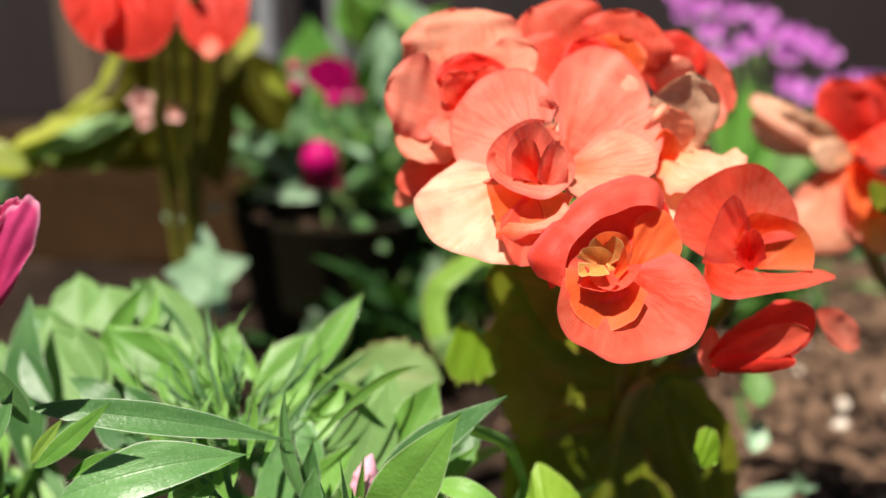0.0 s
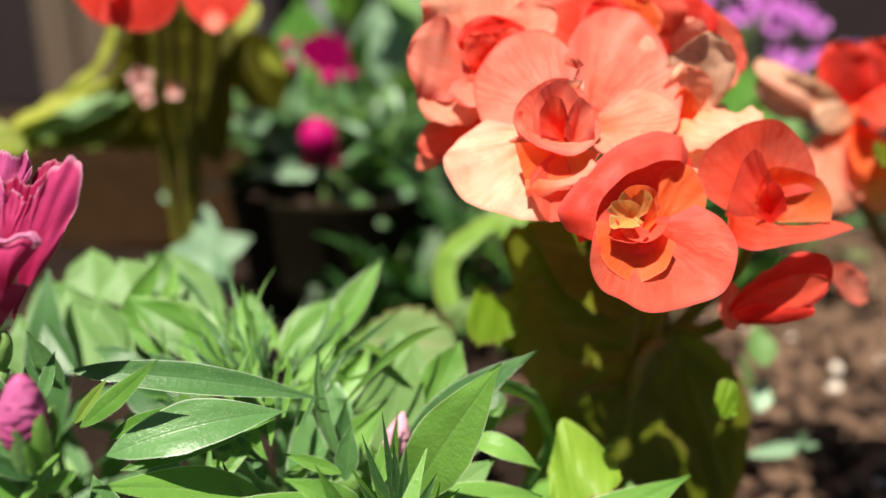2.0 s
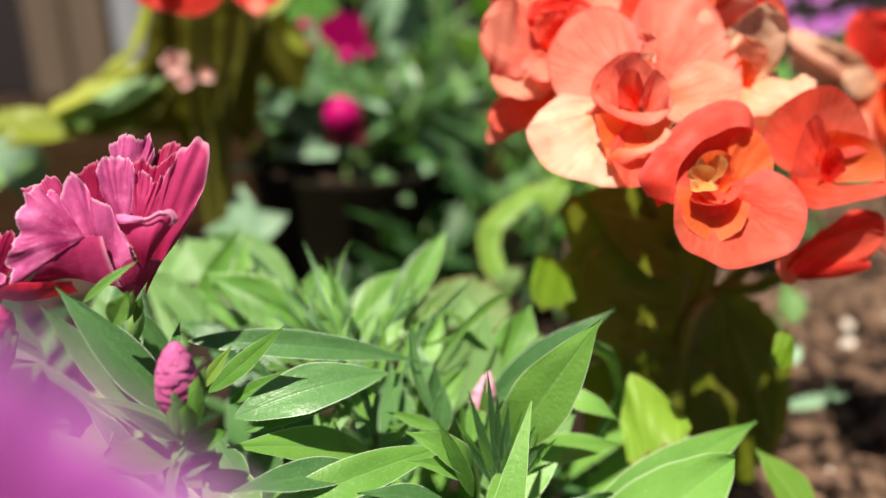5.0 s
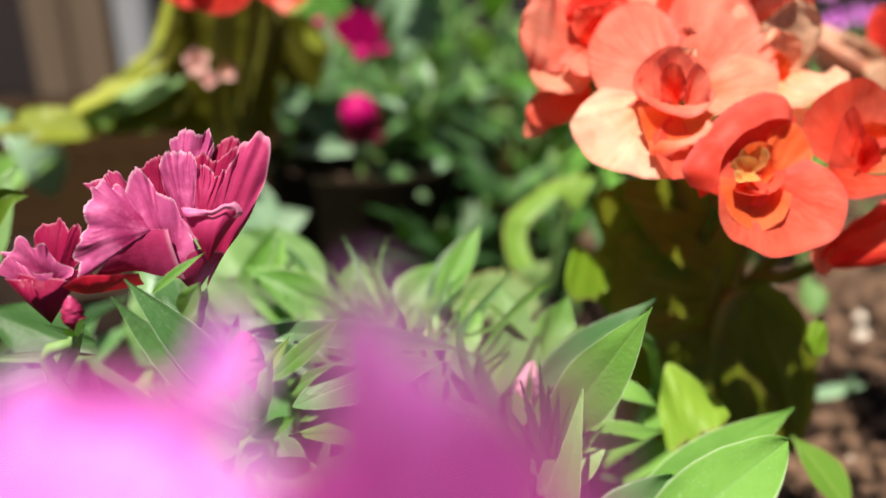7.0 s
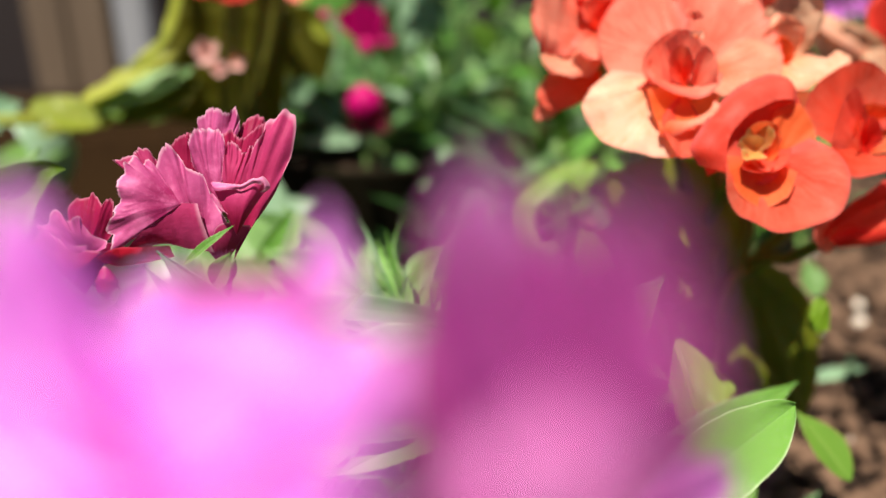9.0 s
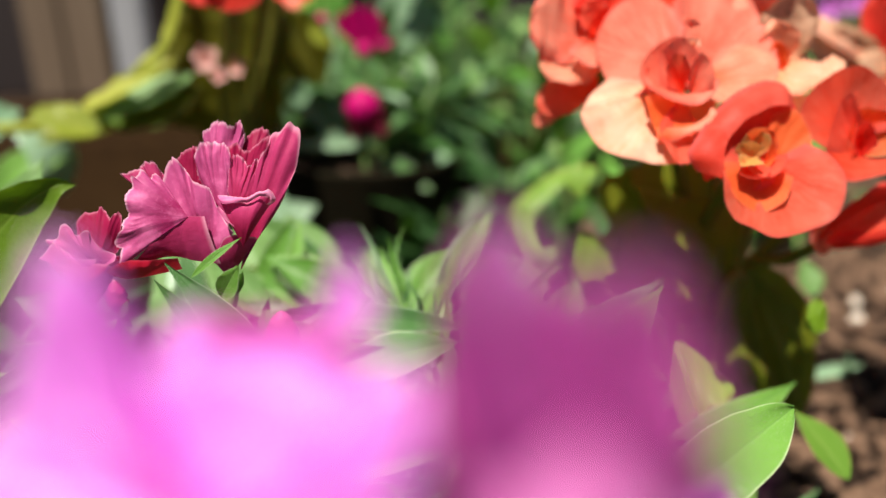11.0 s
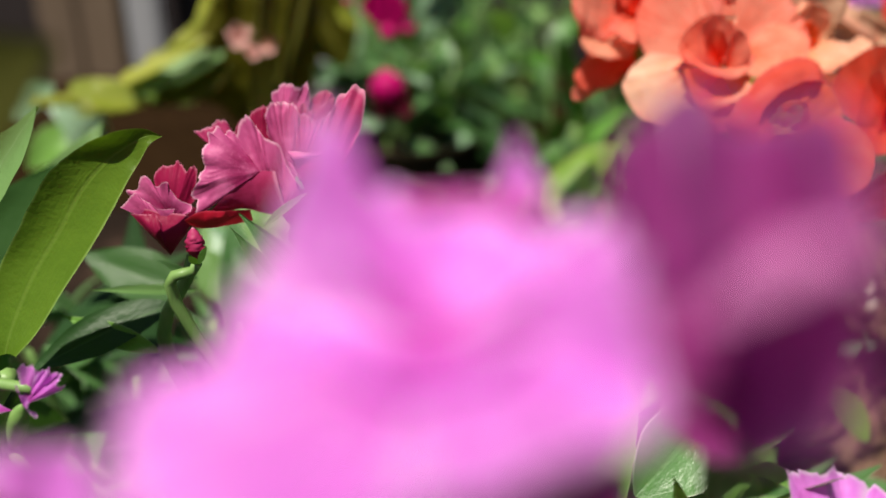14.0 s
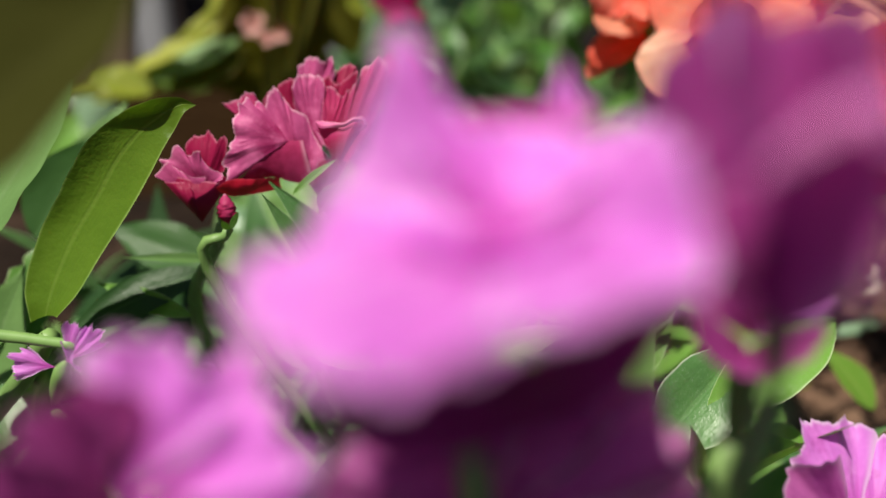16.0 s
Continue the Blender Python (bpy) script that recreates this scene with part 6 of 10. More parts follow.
blade("leaf", dianthus, (-0.0880, 0.1550, 0.1107), (-0.0935, 0.1550, 0.1252), 0.0050, (0, -1, 0.45), DIANTHUS, wide=0.42, kb=0.7, kt=1.15, nv=16, fold=0.26, ruffle=0.09, waves=2.2, rag=0.06)
blade("leaf", dianthus, (-0.0420, 0.1360, 0.0960), (-0.0688, 0.1200, 0.1107), 0.0090, (0, -0.55, 0.9), FRESH, bend=0.05, nv=20, nu=10, wide=0.42, kb=0.7, kt=1.15, fold=0.26, ruffle=0.09, waves=2.2, rag=0.06)
blade("leaf", dianthus, (-0.0638, 0.1080, 0.1022), (-0.0248, 0.1280, 0.1034), 0.0080, (-0.1, -0.7, 0.8), FRESH, bend=0.08, nv=20, nu=10, wide=0.42, kb=0.7, kt=1.15, fold=0.26, ruffle=0.09, waves=2.2, rag=0.06)
blade("leaf", dianthus, (-0.0437, 0.1200, 0.1042), (-0.0660, 0.1080, 0.1097), 0.0066, (0, -0.5, 0.9), DIANTHUS, bend=0.03, wide=0.42, kb=0.7, kt=1.15, nv=16, fold=0.26, ruffle=0.09, waves=2.2, rag=0.06)
blade("leaf", dianthus, (-0.0135, 0.1370, 0.0943), (0.0038, 0.1270, 0.1310), 0.0128, (-0.25, -0.9, 0.55), FRESH, nv=22, nu=10, bend=0.03, fold=0.2, wide=0.42, kb=0.7, kt=1.15, ruffle=0.09, waves=2.2, rag=0.06)
blade("leaf", dianthus, (-0.0143, 0.1600, 0.0923), (0.0149, 0.1550, 0.1193), 0.0084, (-0.2, -0.7, 0.8), DIANTHUS, bend=0.05, wide=0.42, kb=0.7, kt=1.15, nv=16, fold=0.26, ruffle=0.09, waves=2.2, rag=0.06)
blade("leaf", dianthus, (-0.0064, 0.1650, 0.0913), (0.0002, 0.1650, 0.1087), 0.0080, (0, -1, 0.45), FRESH, wide=0.42, kb=0.7, kt=1.15, nv=16, fold=0.26, ruffle=0.09, waves=2.2, rag=0.06)
blade("leaf", dianthus, (-0.0377, 0.1950, 0.0962), (-0.0207, 0.2110, 0.1208), 0.0104, (-0.3, -1, 0.4), DIANTHUS, wide=0.42, kb=0.7, kt=1.15, nv=16, fold=0.26, ruffle=0.09, waves=2.2, rag=0.06)
blade("leaf", dianthus, (-0.0218, 0.1240, 0.0985), (-0.0350, 0.1180, 0.1135), 0.0066, (0.2, -0.6, 0.9), FRESH, bend=0.12, wide=0.42, kb=0.7, kt=1.15, nv=16, fold=0.26, ruffle=0.09, waves=2.2, rag=0.06)
blade("leaf", dianthus, (-0.0211, 0.1250, 0.0963), (-0.0358, 0.1150, 0.1093), 0.0040, (0, -0.7, 0.8), FRESH, bend=0.12, wide=0.42, kb=0.7, kt=1.15, nv=16, fold=0.26, ruffle=0.09, waves=2.2, rag=0.06)
blade("leaf", dianthus, (-0.0219, 0.1200, 0.0961), (-0.0294, 0.1180, 0.1162), 0.0033, (0.5, -1, 0.3), FRESH, bend=0.04, wide=0.42, kb=0.7, kt=1.15, nv=16, fold=0.26, ruffle=0.09, waves=2.2, rag=0.06)
blade("leaf", dianthus, (-0.0183, 0.1280, 0.0866), (-0.0001, 0.1350, 0.0964), 0.0097, (0, -0.7, 0.8), FRESH, bend=0.04, wide=0.42, kb=0.7, kt=1.15, nv=16, fold=0.26, ruffle=0.09, waves=2.2, rag=0.06)
blade("leaf", dianthus, (-0.0155, 0.1400, 0.0877), (0.0170, 0.1480, 0.0863), 0.0075, (0, -0.6, 0.85), FRESH, bend=0.16, wide=0.42, kb=0.7, kt=1.15, nv=16, fold=0.26, ruffle=0.09, waves=2.2, rag=0.06)
blade("leaf", dianthus, (-0.0186, 0.1350, 0.0841), (0.0060, 0.1500, 0.0951), 0.0128, (0, -0.7, 0.75), PALE, bend=0.05, wide=0.42, kb=0.7, kt=1.15, nv=16, fold=0.26, ruffle=0.09, waves=2.2, rag=0.06)
blade("leaf", dianthus, (-0.0013, 0.1550, 0.0971), (0.0165, 0.1500, 0.0921), 0.0054, (0, -0.6, 0.8), FRESH, bend=0.22, wide=0.42, kb=0.7, kt=1.15, nv=16, fold=0.26, ruffle=0.09, waves=2.2, rag=0.06)
blade("leaf", dianthus, (-0.0277, 0.1480, 0.0967), (-0.0324, 0.1550, 0.1211), 0.0037, (0.7, -0.8, 0.2), DIANTHUS, sway=-0.1, wide=0.42, kb=0.7, kt=1.15, nv=16, fold=0.26, ruffle=0.09, waves=2.2, rag=0.06)
blade("leaf", dianthus, (-0.0289, 0.1520, 0.0911), (-0.0271, 0.1550, 0.1077), 0.0050, (0.3, -1, 0.2), DIANTHUS, wide=0.42, kb=0.7, kt=1.15, nv=16, fold=0.26, ruffle=0.09, waves=2.2, rag=0.06)
blade("leaf", dianthus, (-0.0270, 0.1400, 0.0990), (-0.0386, 0.1380, 0.1053), 0.0030, (0, -0.7, 0.8), FRESH, wide=0.42, kb=0.7, kt=1.15, nv=16, fold=0.26, ruffle=0.09, waves=2.2, rag=0.06)
blade("leaf", dianthus, (-0.0147, 0.1320, 0.0877), (-0.0181, 0.1300, 0.1195), 0.0019, (-0.030000000000000002, -1, 0.4), DIANTHUS, nv=10, nu=4, wide=0.42, kb=0.7, kt=1.15, fold=0.26, ruffle=0.09, waves=2.2, rag=0.06)
blade("leaf", dianthus, (-0.0147, 0.1320, 0.0877), (-0.0220, 0.1300, 0.1147), 0.0024, (-0.08666666666666667, -1, 0.4), DIANTHUS, nv=10, nu=4, wide=0.42, kb=0.7, kt=1.15, fold=0.26, ruffle=0.09, waves=2.2, rag=0.06)
blade("leaf", dianthus, (-0.0147, 0.1320, 0.0877), (-0.0160, 0.1300, 0.1131), 0.0024, (0.0, -1, 0.4), DIANTHUS, nv=10, nu=4, wide=0.42, kb=0.7, kt=1.15, fold=0.26, ruffle=0.09, waves=2.2, rag=0.06)
blade("leaf", dianthus, (-0.0147, 0.1320, 0.0877), (-0.0200, 0.1300, 0.1045), 0.0019, (-0.058333333333333334, -1, 0.4), FRESH, nv=10, nu=4, wide=0.42, kb=0.7, kt=1.15, fold=0.26, ruffle=0.09, waves=2.2, rag=0.06)
blade("leaf", dianthus, (-0.0147, 0.1320, 0.0877), (-0.0247, 0.1300, 0.1082), 0.0021, (-0.125, -1, 0.4), FRESH, nv=10, nu=4, wide=0.42, kb=0.7, kt=1.15, fold=0.26, ruffle=0.09, waves=2.2, rag=0.06)
blade("leaf", dianthus, (-0.0147, 0.1320, 0.0877), (-0.0106, 0.1300, 0.1094), 0.0028, (0.075, -1, 0.4), FRESH, nv=10, nu=4, wide=0.42, kb=0.7, kt=1.15, fold=0.26, ruffle=0.09, waves=2.2, rag=0.06)
blade("leaf", dianthus, (-0.0147, 0.1320, 0.0877), (-0.0076, 0.1300, 0.1059), 0.0026, (0.11666666666666667, -1, 0.4), DIANTHUS, nv=10, nu=4, wide=0.42, kb=0.7, kt=1.15, fold=0.26, ruffle=0.09, waves=2.2, rag=0.06)
blade("leaf", dianthus, (-0.0147, 0.1320, 0.0877), (-0.0032, 0.1300, 0.1021), 0.0028, (0.175, -1, 0.4), FRESH, nv=10, nu=4, wide=0.42, kb=0.7, kt=1.15, fold=0.26, ruffle=0.09, waves=2.2, rag=0.06)
blade("leaf", dianthus, (-0.0147, 0.1320, 0.0877), (-0.0136, 0.1300, 0.1116), 0.0026, (0.03333333333333333, -1, 0.4), DIANTHUS, nv=10, nu=4, wide=0.42, kb=0.7, kt=1.15, fold=0.26, ruffle=0.09, waves=2.2, rag=0.06)
blade("leaf", dianthus, (-0.0147, 0.1320, 0.0877), (-0.0170, 0.1300, 0.1050), 0.0019, (-0.016666666666666666, -1, 0.4), DIANTHUS, nv=10, nu=4, wide=0.42, kb=0.7, kt=1.15, fold=0.26, ruffle=0.09, waves=2.2, rag=0.06)
blade("leaf", dianthus, (-0.0147, 0.1320, 0.0877), (-0.0062, 0.1300, 0.1002), 0.0021, (0.13333333333333333, -1, 0.4), DIANTHUS, nv=10, nu=4, wide=0.42, kb=0.7, kt=1.15, fold=0.26, ruffle=0.09, waves=2.2, rag=0.06)
blade("leaf", dianthus, (-0.0147, 0.1320, 0.0877), (-0.0229, 0.1300, 0.1040), 0.0019, (-0.1, -1, 0.4), DIANTHUS, nv=10, nu=4, wide=0.42, kb=0.7, kt=1.15, fold=0.26, ruffle=0.09, waves=2.2, rag=0.06)
blade("leaf", dianthus, (0.0010, 0.1280, 0.0760), (0.0502, 0.1490, 0.0907), 0.0125, (-0.1, -0.55, 0.9), FRESH, bend=0.05, nv=22, nu=10, fold=0.25, wide=0.42, kb=0.7, kt=1.15, ruffle=0.09, waves=2.2, rag=0.06)
blade("leaf", dianthus, (0.0671, 0.1450, 0.0618), (0.0561, 0.1580, 0.0761), 0.0111, (0.2, -0.7, 0.8), LIME, bend=0.03, wide=0.42, kb=0.7, kt=1.15, nv=16, fold=0.26, ruffle=0.09, waves=2.2, rag=0.06)
blade("leaf", dianthus, (-0.0424, 0.1300, 0.0867), (-0.0499, 0.1350, 0.1057), 0.0033, (0, -1, 0.45), DIANTHUS, wide=0.42, kb=0.7, kt=1.15, nv=16, fold=0.26, ruffle=0.09, waves=2.2, rag=0.06)
blade("leaf", dianthus, (-0.0546, 0.1400, 0.0947), (-0.0444, 0.1500, 0.1040), 0.0026, (0, -1, 0.45), FRESH, wide=0.42, kb=0.7, kt=1.15, nv=16, fold=0.26, ruffle=0.09, waves=2.2, rag=0.06)
blade("leaf", dianthus, (-0.0568, 0.1400, 0.0978), (-0.0498, 0.1500, 0.0998), 0.0021, (0, -1, 0.45), FRESH, wide=0.42, kb=0.7, kt=1.15, nv=16, fold=0.26, ruffle=0.09, waves=2.2, rag=0.06)
blade("leaf", dianthus, (-0.0347, 0.1500, 0.0767), (-0.0378, 0.1650, 0.1027), 0.0102, (0, -1, 0.45), DIANTHUS, wide=0.42, kb=0.7, kt=1.15, nv=16, fold=0.26, ruffle=0.09, waves=2.2, rag=0.06)
blade("leaf", dianthus, (-0.0372, 0.1550, 0.0831), (-0.0181, 0.1650, 0.1017), 0.0091, (0, -1, 0.45), FRESH, wide=0.42, kb=0.7, kt=1.15, nv=16, fold=0.26, ruffle=0.09, waves=2.2, rag=0.06)
# leaves further back in the same clump
blade("leaf", dianthus, (-0.0980, 0.2000, 0.0896), (-0.1114, 0.2150, 0.1098), 0.0203, (-0.1, -0.9, 0.6), PALE, kt=0.8, wide=0.42, kb=0.7, nv=16, fold=0.26, ruffle=0.09, waves=2.2, rag=0.06)
blade("leaf", dianthus, (-0.0886, 0.1950, 0.0958), (-0.0993, 0.2050, 0.1118), 0.0105, (0.2, -1, 0.5), PALE, wide=0.42, kb=0.7, kt=1.15, nv=16, fold=0.26, ruffle=0.09, waves=2.2, rag=0.06)
blade("leaf", dianthus, (-0.0938, 0.2000, 0.0983), (-0.0791, 0.2050, 0.1243), 0.0079, (-0.3, -1, 0.4), FRESH, wide=0.42, kb=0.7, kt=1.15, nv=16, fold=0.26, ruffle=0.09, waves=2.2, rag=0.06)
blade("leaf", dianthus, (-0.0593, 0.1850, 0.1025), (-0.0885, 0.2000, 0.1144), 0.0145, (0.2, -0.8, 0.7), FRESH, wide=0.42, kb=0.7, kt=1.15, nv=16, fold=0.26, ruffle=0.09, waves=2.2, rag=0.06)
blade("leaf", dianthus, (-0.0667, 0.2100, 0.1003), (-0.0845, 0.2250, 0.1187), 0.0115, (0.2, -1, 0.5), PALE, wide=0.42, kb=0.7, kt=1.15, nv=16, fold=0.26, ruffle=0.09, waves=2.2, rag=0.06)
blade("leaf", dianthus, (-0.0937, 0.2200, 0.1031), (-0.1009, 0.2300, 0.1137), 0.0169, (0, -1, 0.45), PALE, wide=0.42, kb=0.7, kt=1.15, nv=16, fold=0.26, ruffle=0.09, waves=2.2, rag=0.06)
blade("leaf", dianthus, (-0.0823, 0.2000, 0.0913), (-0.0931, 0.2100, 0.1004), 0.0124, (0, -1, 0.45), DIANTHUS, wide=0.42, kb=0.7, kt=1.15, nv=16, fold=0.26, ruffle=0.09, waves=2.2, rag=0.06)
blade("leaf", dianthus, (-0.0542, 0.1800, 0.0987), (-0.0688, 0.1850, 0.1083), 0.0055, (0.2, -0.8, 0.7), FRESH, bend=0.1, wide=0.42, kb=0.7, kt=1.15, nv=16, fold=0.26, ruffle=0.09, waves=2.2, rag=0.06)
blade("leaf", dianthus, (-0.0642, 0.1700, 0.0999), (-0.0773, 0.1800, 0.1069), 0.0079, (0, -1, 0.45), DIANTHUS, wide=0.42, kb=0.7, kt=1.15, nv=16, fold=0.26, ruffle=0.09, waves=2.2, rag=0.06)
blade("leaf", dianthus, (-0.0483, 0.1950, 0.0972), (-0.0308, 0.2100, 0.1098), 0.0122, (-0.2, -0.9, 0.6), FRESH, wide=0.42, kb=0.7, kt=1.15, nv=16, fold=0.26, ruffle=0.09, waves=2.2, rag=0.06)
blade("leaf", dianthus, (-0.0447, 0.1900, 0.0930), (-0.0270, 0.2000, 0.1048), 0.0088, (-0.2, -0.9, 0.6), FRESH, wide=0.42, kb=0.7, kt=1.15, nv=16, fold=0.26, ruffle=0.09, waves=2.2, rag=0.06)
blade("leaf", dianthus, (-0.0224, 0.1650, 0.0787), (-0.0120, 0.1780, 0.1098), 0.0181, (-0.1, -1, 0.5), PALE, wide=0.42, kb=0.7, kt=1.15, nv=16, fold=0.26, ruffle=0.09, waves=2.2, rag=0.06)
blade("leaf", dianthus, (-0.0341, 0.1700, 0.0752), (-0.0156, 0.1800, 0.0984), 0.0158, (-0.1, -1, 0.5), PALE, wide=0.42, kb=0.7, kt=1.15, nv=16, fold=0.26, ruffle=0.09, waves=2.2, rag=0.06)
blade("leaf", dianthus, (-0.0085, 0.1720, 0.0933), (0.0001, 0.1800, 0.1095), 0.0119, (-0.2, -1, 0.5), FRESH, wide=0.42, kb=0.7, kt=1.15, nv=16, fold=0.26, ruffle=0.09, waves=2.2, rag=0.06)
blade("leaf", dianthus, (0.0020, 0.2250, 0.0860), (-0.0310, 0.2290, 0.0870), 0.0220, (0, -0.7, 0.75), SCORCHED, teeth=0.14, points=7, ruffle=0.16, kt=0.9, wide=0.42, kb=0.7, nv=16, fold=0.26, waves=2.2, rag=0.06)
blade("leaf", dianthus, (-0.0047, 0.1550, 0.0889), (0.0103, 0.1650, 0.1013), 0.0058, (-0.2, -1, 0.5), FRESH, wide=0.42, kb=0.7, kt=1.15, nv=16, fold=0.26, ruffle=0.09, waves=2.2, rag=0.06)
blade("leaf", dianthus, (-0.0059, 0.1600, 0.0947), (0.0068, 0.1700, 0.0968), 0.0050, (0, -1, 0.45), DIANTHUS, wide=0.42, kb=0.7, kt=1.15, nv=16, fold=0.26, ruffle=0.09, waves=2.2, rag=0.06)
blade("leaf", dianthus, (-0.0269, 0.1450, 0.0935), (-0.0256, 0.1480, 0.1057), 0.0051, (0, -1, 0.45), DIANTHUS, wide=0.42, kb=0.7, kt=1.15, nv=16, fold=0.26, ruffle=0.09, waves=2.2, rag=0.06)
blade("leaf", dianthus, (-0.0205, 0.1400, 0.0943), (-0.0151, 0.1600, 0.0994), 0.0045, (0, -1, 0.45), FRESH, wide=0.42, kb=0.7, kt=1.15, nv=16, fold=0.26, ruffle=0.09, waves=2.2, rag=0.06)
blade("leaf", dianthus, (-0.1134, 0.2200, 0.0920), (-0.1282, 0.2350, 0.1043), 0.0188, (0, -1, 0.45), PALE, bend=0.04, wide=0.42, kb=0.7, kt=1.15, nv=16, fold=0.26, ruffle=0.09, waves=2.2, rag=0.06)
blade("leaf", dianthus, (-0.0802, 0.2300, 0.0986), (-0.0958, 0.2400, 0.1118), 0.0159, (0, -1, 0.45), PALE, bend=0.04, wide=0.42, kb=0.7, kt=1.15, nv=16, fold=0.26, ruffle=0.09, waves=2.2, rag=0.06)
blade("leaf", dianthus, (-0.1096, 0.2300, 0.0987), (-0.1153, 0.2450, 0.1119), 0.0161, (0, -1, 0.45), PALE, bend=0.04, wide=0.42, kb=0.7, kt=1.15, nv=16, fold=0.26, ruffle=0.09, waves=2.2, rag=0.06)
blade("leaf", dianthus, (-0.0581, 0.2000, 0.1016), (-0.0579, 0.2100, 0.1108), 0.0093, (0, -1, 0.45), FRESH, bend=0.04, wide=0.42, kb=0.7, kt=1.15, nv=16, fold=0.26, ruffle=0.09, waves=2.2, rag=0.06)
blade("leaf", dianthus, (-0.0585, 0.1750, 0.1016), (-0.0729, 0.1900, 0.1099), 0.0082, (0, -1, 0.45), FRESH, bend=0.04, wide=0.42, kb=0.7, kt=1.15, nv=16, fold=0.26, ruffle=0.09, waves=2.2, rag=0.06)
blade("leaf", dianthus, (-0.0333, 0.1700, 0.0949), (-0.0230, 0.1850, 0.1055), 0.0080, (0, -1, 0.45), FRESH, bend=0.04, wide=0.42, kb=0.7, kt=1.15, nv=16, fold=0.26, ruffle=0.09, waves=2.2, rag=0.06)
blade("leaf", dianthus, (-0.0275, 0.1650, 0.0917), (-0.0335, 0.1750, 0.1045), 0.0064, (0, -1, 0.45), DIANTHUS, bend=0.04, wide=0.42, kb=0.7, kt=1.15, nv=16, fold=0.26, ruffle=0.09, waves=2.2, rag=0.06)
blade("leaf", dianthus, (-0.0155, 0.1700, 0.0882), (-0.0214, 0.1800, 0.1001), 0.0105, (0, -1, 0.45), PALE, bend=0.04, wide=0.42, kb=0.7, kt=1.15, nv=16, fold=0.26, ruffle=0.09, waves=2.2, rag=0.06)
blade("leaf", dianthus, (-0.0113, 0.1850, 0.0922), (-0.0161, 0.2000, 0.1048), 0.0087, (0, -1, 0.45), PALE, bend=0.04, wide=0.42, kb=0.7, kt=1.15, nv=16, fold=0.26, ruffle=0.09, waves=2.2, rag=0.06)
blade("leaf", dianthus, (-0.0670, 0.1650, 0.0983), (-0.0843, 0.1750, 0.1034), 0.0090, (0, -1, 0.45), DIANTHUS, bend=0.04, wide=0.42, kb=0.7, kt=1.15, nv=16, fold=0.26, ruffle=0.09, waves=2.2, rag=0.06)
blade("leaf", dianthus, (0.0027, 0.1700, 0.0912), (0.0119, 0.1800, 0.0998), 0.0066, (0, -1, 0.45), DIANTHUS, bend=0.04, wide=0.42, kb=0.7, kt=1.15, nv=16, fold=0.26, ruffle=0.09, waves=2.2, rag=0.06)
blade("leaf", dianthus, (-0.0491, 0.2000, 0.0980), (-0.0598, 0.2100, 0.1073), 0.0062, (0, -1, 0.45), FRESH, bend=0.04, wide=0.42, kb=0.7, kt=1.15, nv=16, fold=0.26, ruffle=0.09, waves=2.2, rag=0.06)
blade("leaf", dianthus, (-0.1153, 0.2000, 0.0880), (-0.1235, 0.2100, 0.1041), 0.0124, (0, -1, 0.45), PALE, bend=0.04, wide=0.42, kb=0.7, kt=1.15, nv=16, fold=0.26, ruffle=0.09, waves=2.2, rag=0.06)
blade("leaf", dianthus, (-0.1050, 0.2100, 0.0887), (-0.1240, 0.2250, 0.1051), 0.0156, (0, -1, 0.45), IVY, wide=0.42, kb=0.7, kt=1.15, nv=16, fold=0.26, ruffle=0.09, waves=2.2, rag=0.06)
blade("leaf", dianthus, (-0.0874, 0.2000, 0.0983), (-0.0795, 0.2150, 0.1200), 0.0056, (0, -1, 0.45), FRESH, sway=0.1, wide=0.42, kb=0.7, kt=1.15, nv=16, fold=0.26, ruffle=0.09, waves=2.2, rag=0.06)
blade("leaf", dianthus, (-0.0573, 0.1850, 0.1006), (-0.0868, 0.1950, 0.1156), 0.0120, (-0.1, -0.7, 0.7), FRESH, bend=0.08, wide=0.42, kb=0.7, kt=1.15, nv=16, fold=0.26, ruffle=0.09, waves=2.2, rag=0.06)
blade("leaf", dianthus, (-0.0702, 0.2100, 0.0931), (-0.0822, 0.2200, 0.1160), 0.0097, (0, -1, 0.45), DIANTHUS, fold=0.5, wide=0.42, kb=0.7, kt=1.15, nv=16, ruffle=0.09, waves=2.2, rag=0.06)
blade("leaf", dianthus, (-0.0898, 0.1950, 0.0983), (-0.1064, 0.2050, 0.1106), 0.0090, (0.2, -0.8, 0.6), PALE, fold=0.5, sway=0.1, wide=0.42, kb=0.7, kt=1.15, nv=16, ruffle=0.09, waves=2.2, rag=0.06)
blade("leaf", dianthus, (-0.1008, 0.1900, 0.0960), (-0.1124, 0.2000, 0.1070), 0.0073, (0, -1, 0.45), DIANTHUS, fold=0.5, wide=0.42, kb=0.7, kt=1.15, nv=16, ruffle=0.09, waves=2.2, rag=0.06)
blade("leaf", dianthus, (-0.0739, 0.1900, 0.0997), (-0.0905, 0.2000, 0.1065), 0.0059, (0.1, -0.8, 0.6), FRESH, fold=0.5, wide=0.42, kb=0.7, kt=1.15, nv=16, ruffle=0.09, waves=2.2, rag=0.06)
blade("leaf", dianthus, (-0.0352, 0.1900, 0.1031), (-0.0204, 0.2050, 0.1223), 0.0083, (-0.3, -0.9, 0.5), FRESH, fold=0.4, wide=0.42, kb=0.7, kt=1.15, nv=16, ruffle=0.09, waves=2.2, rag=0.06)
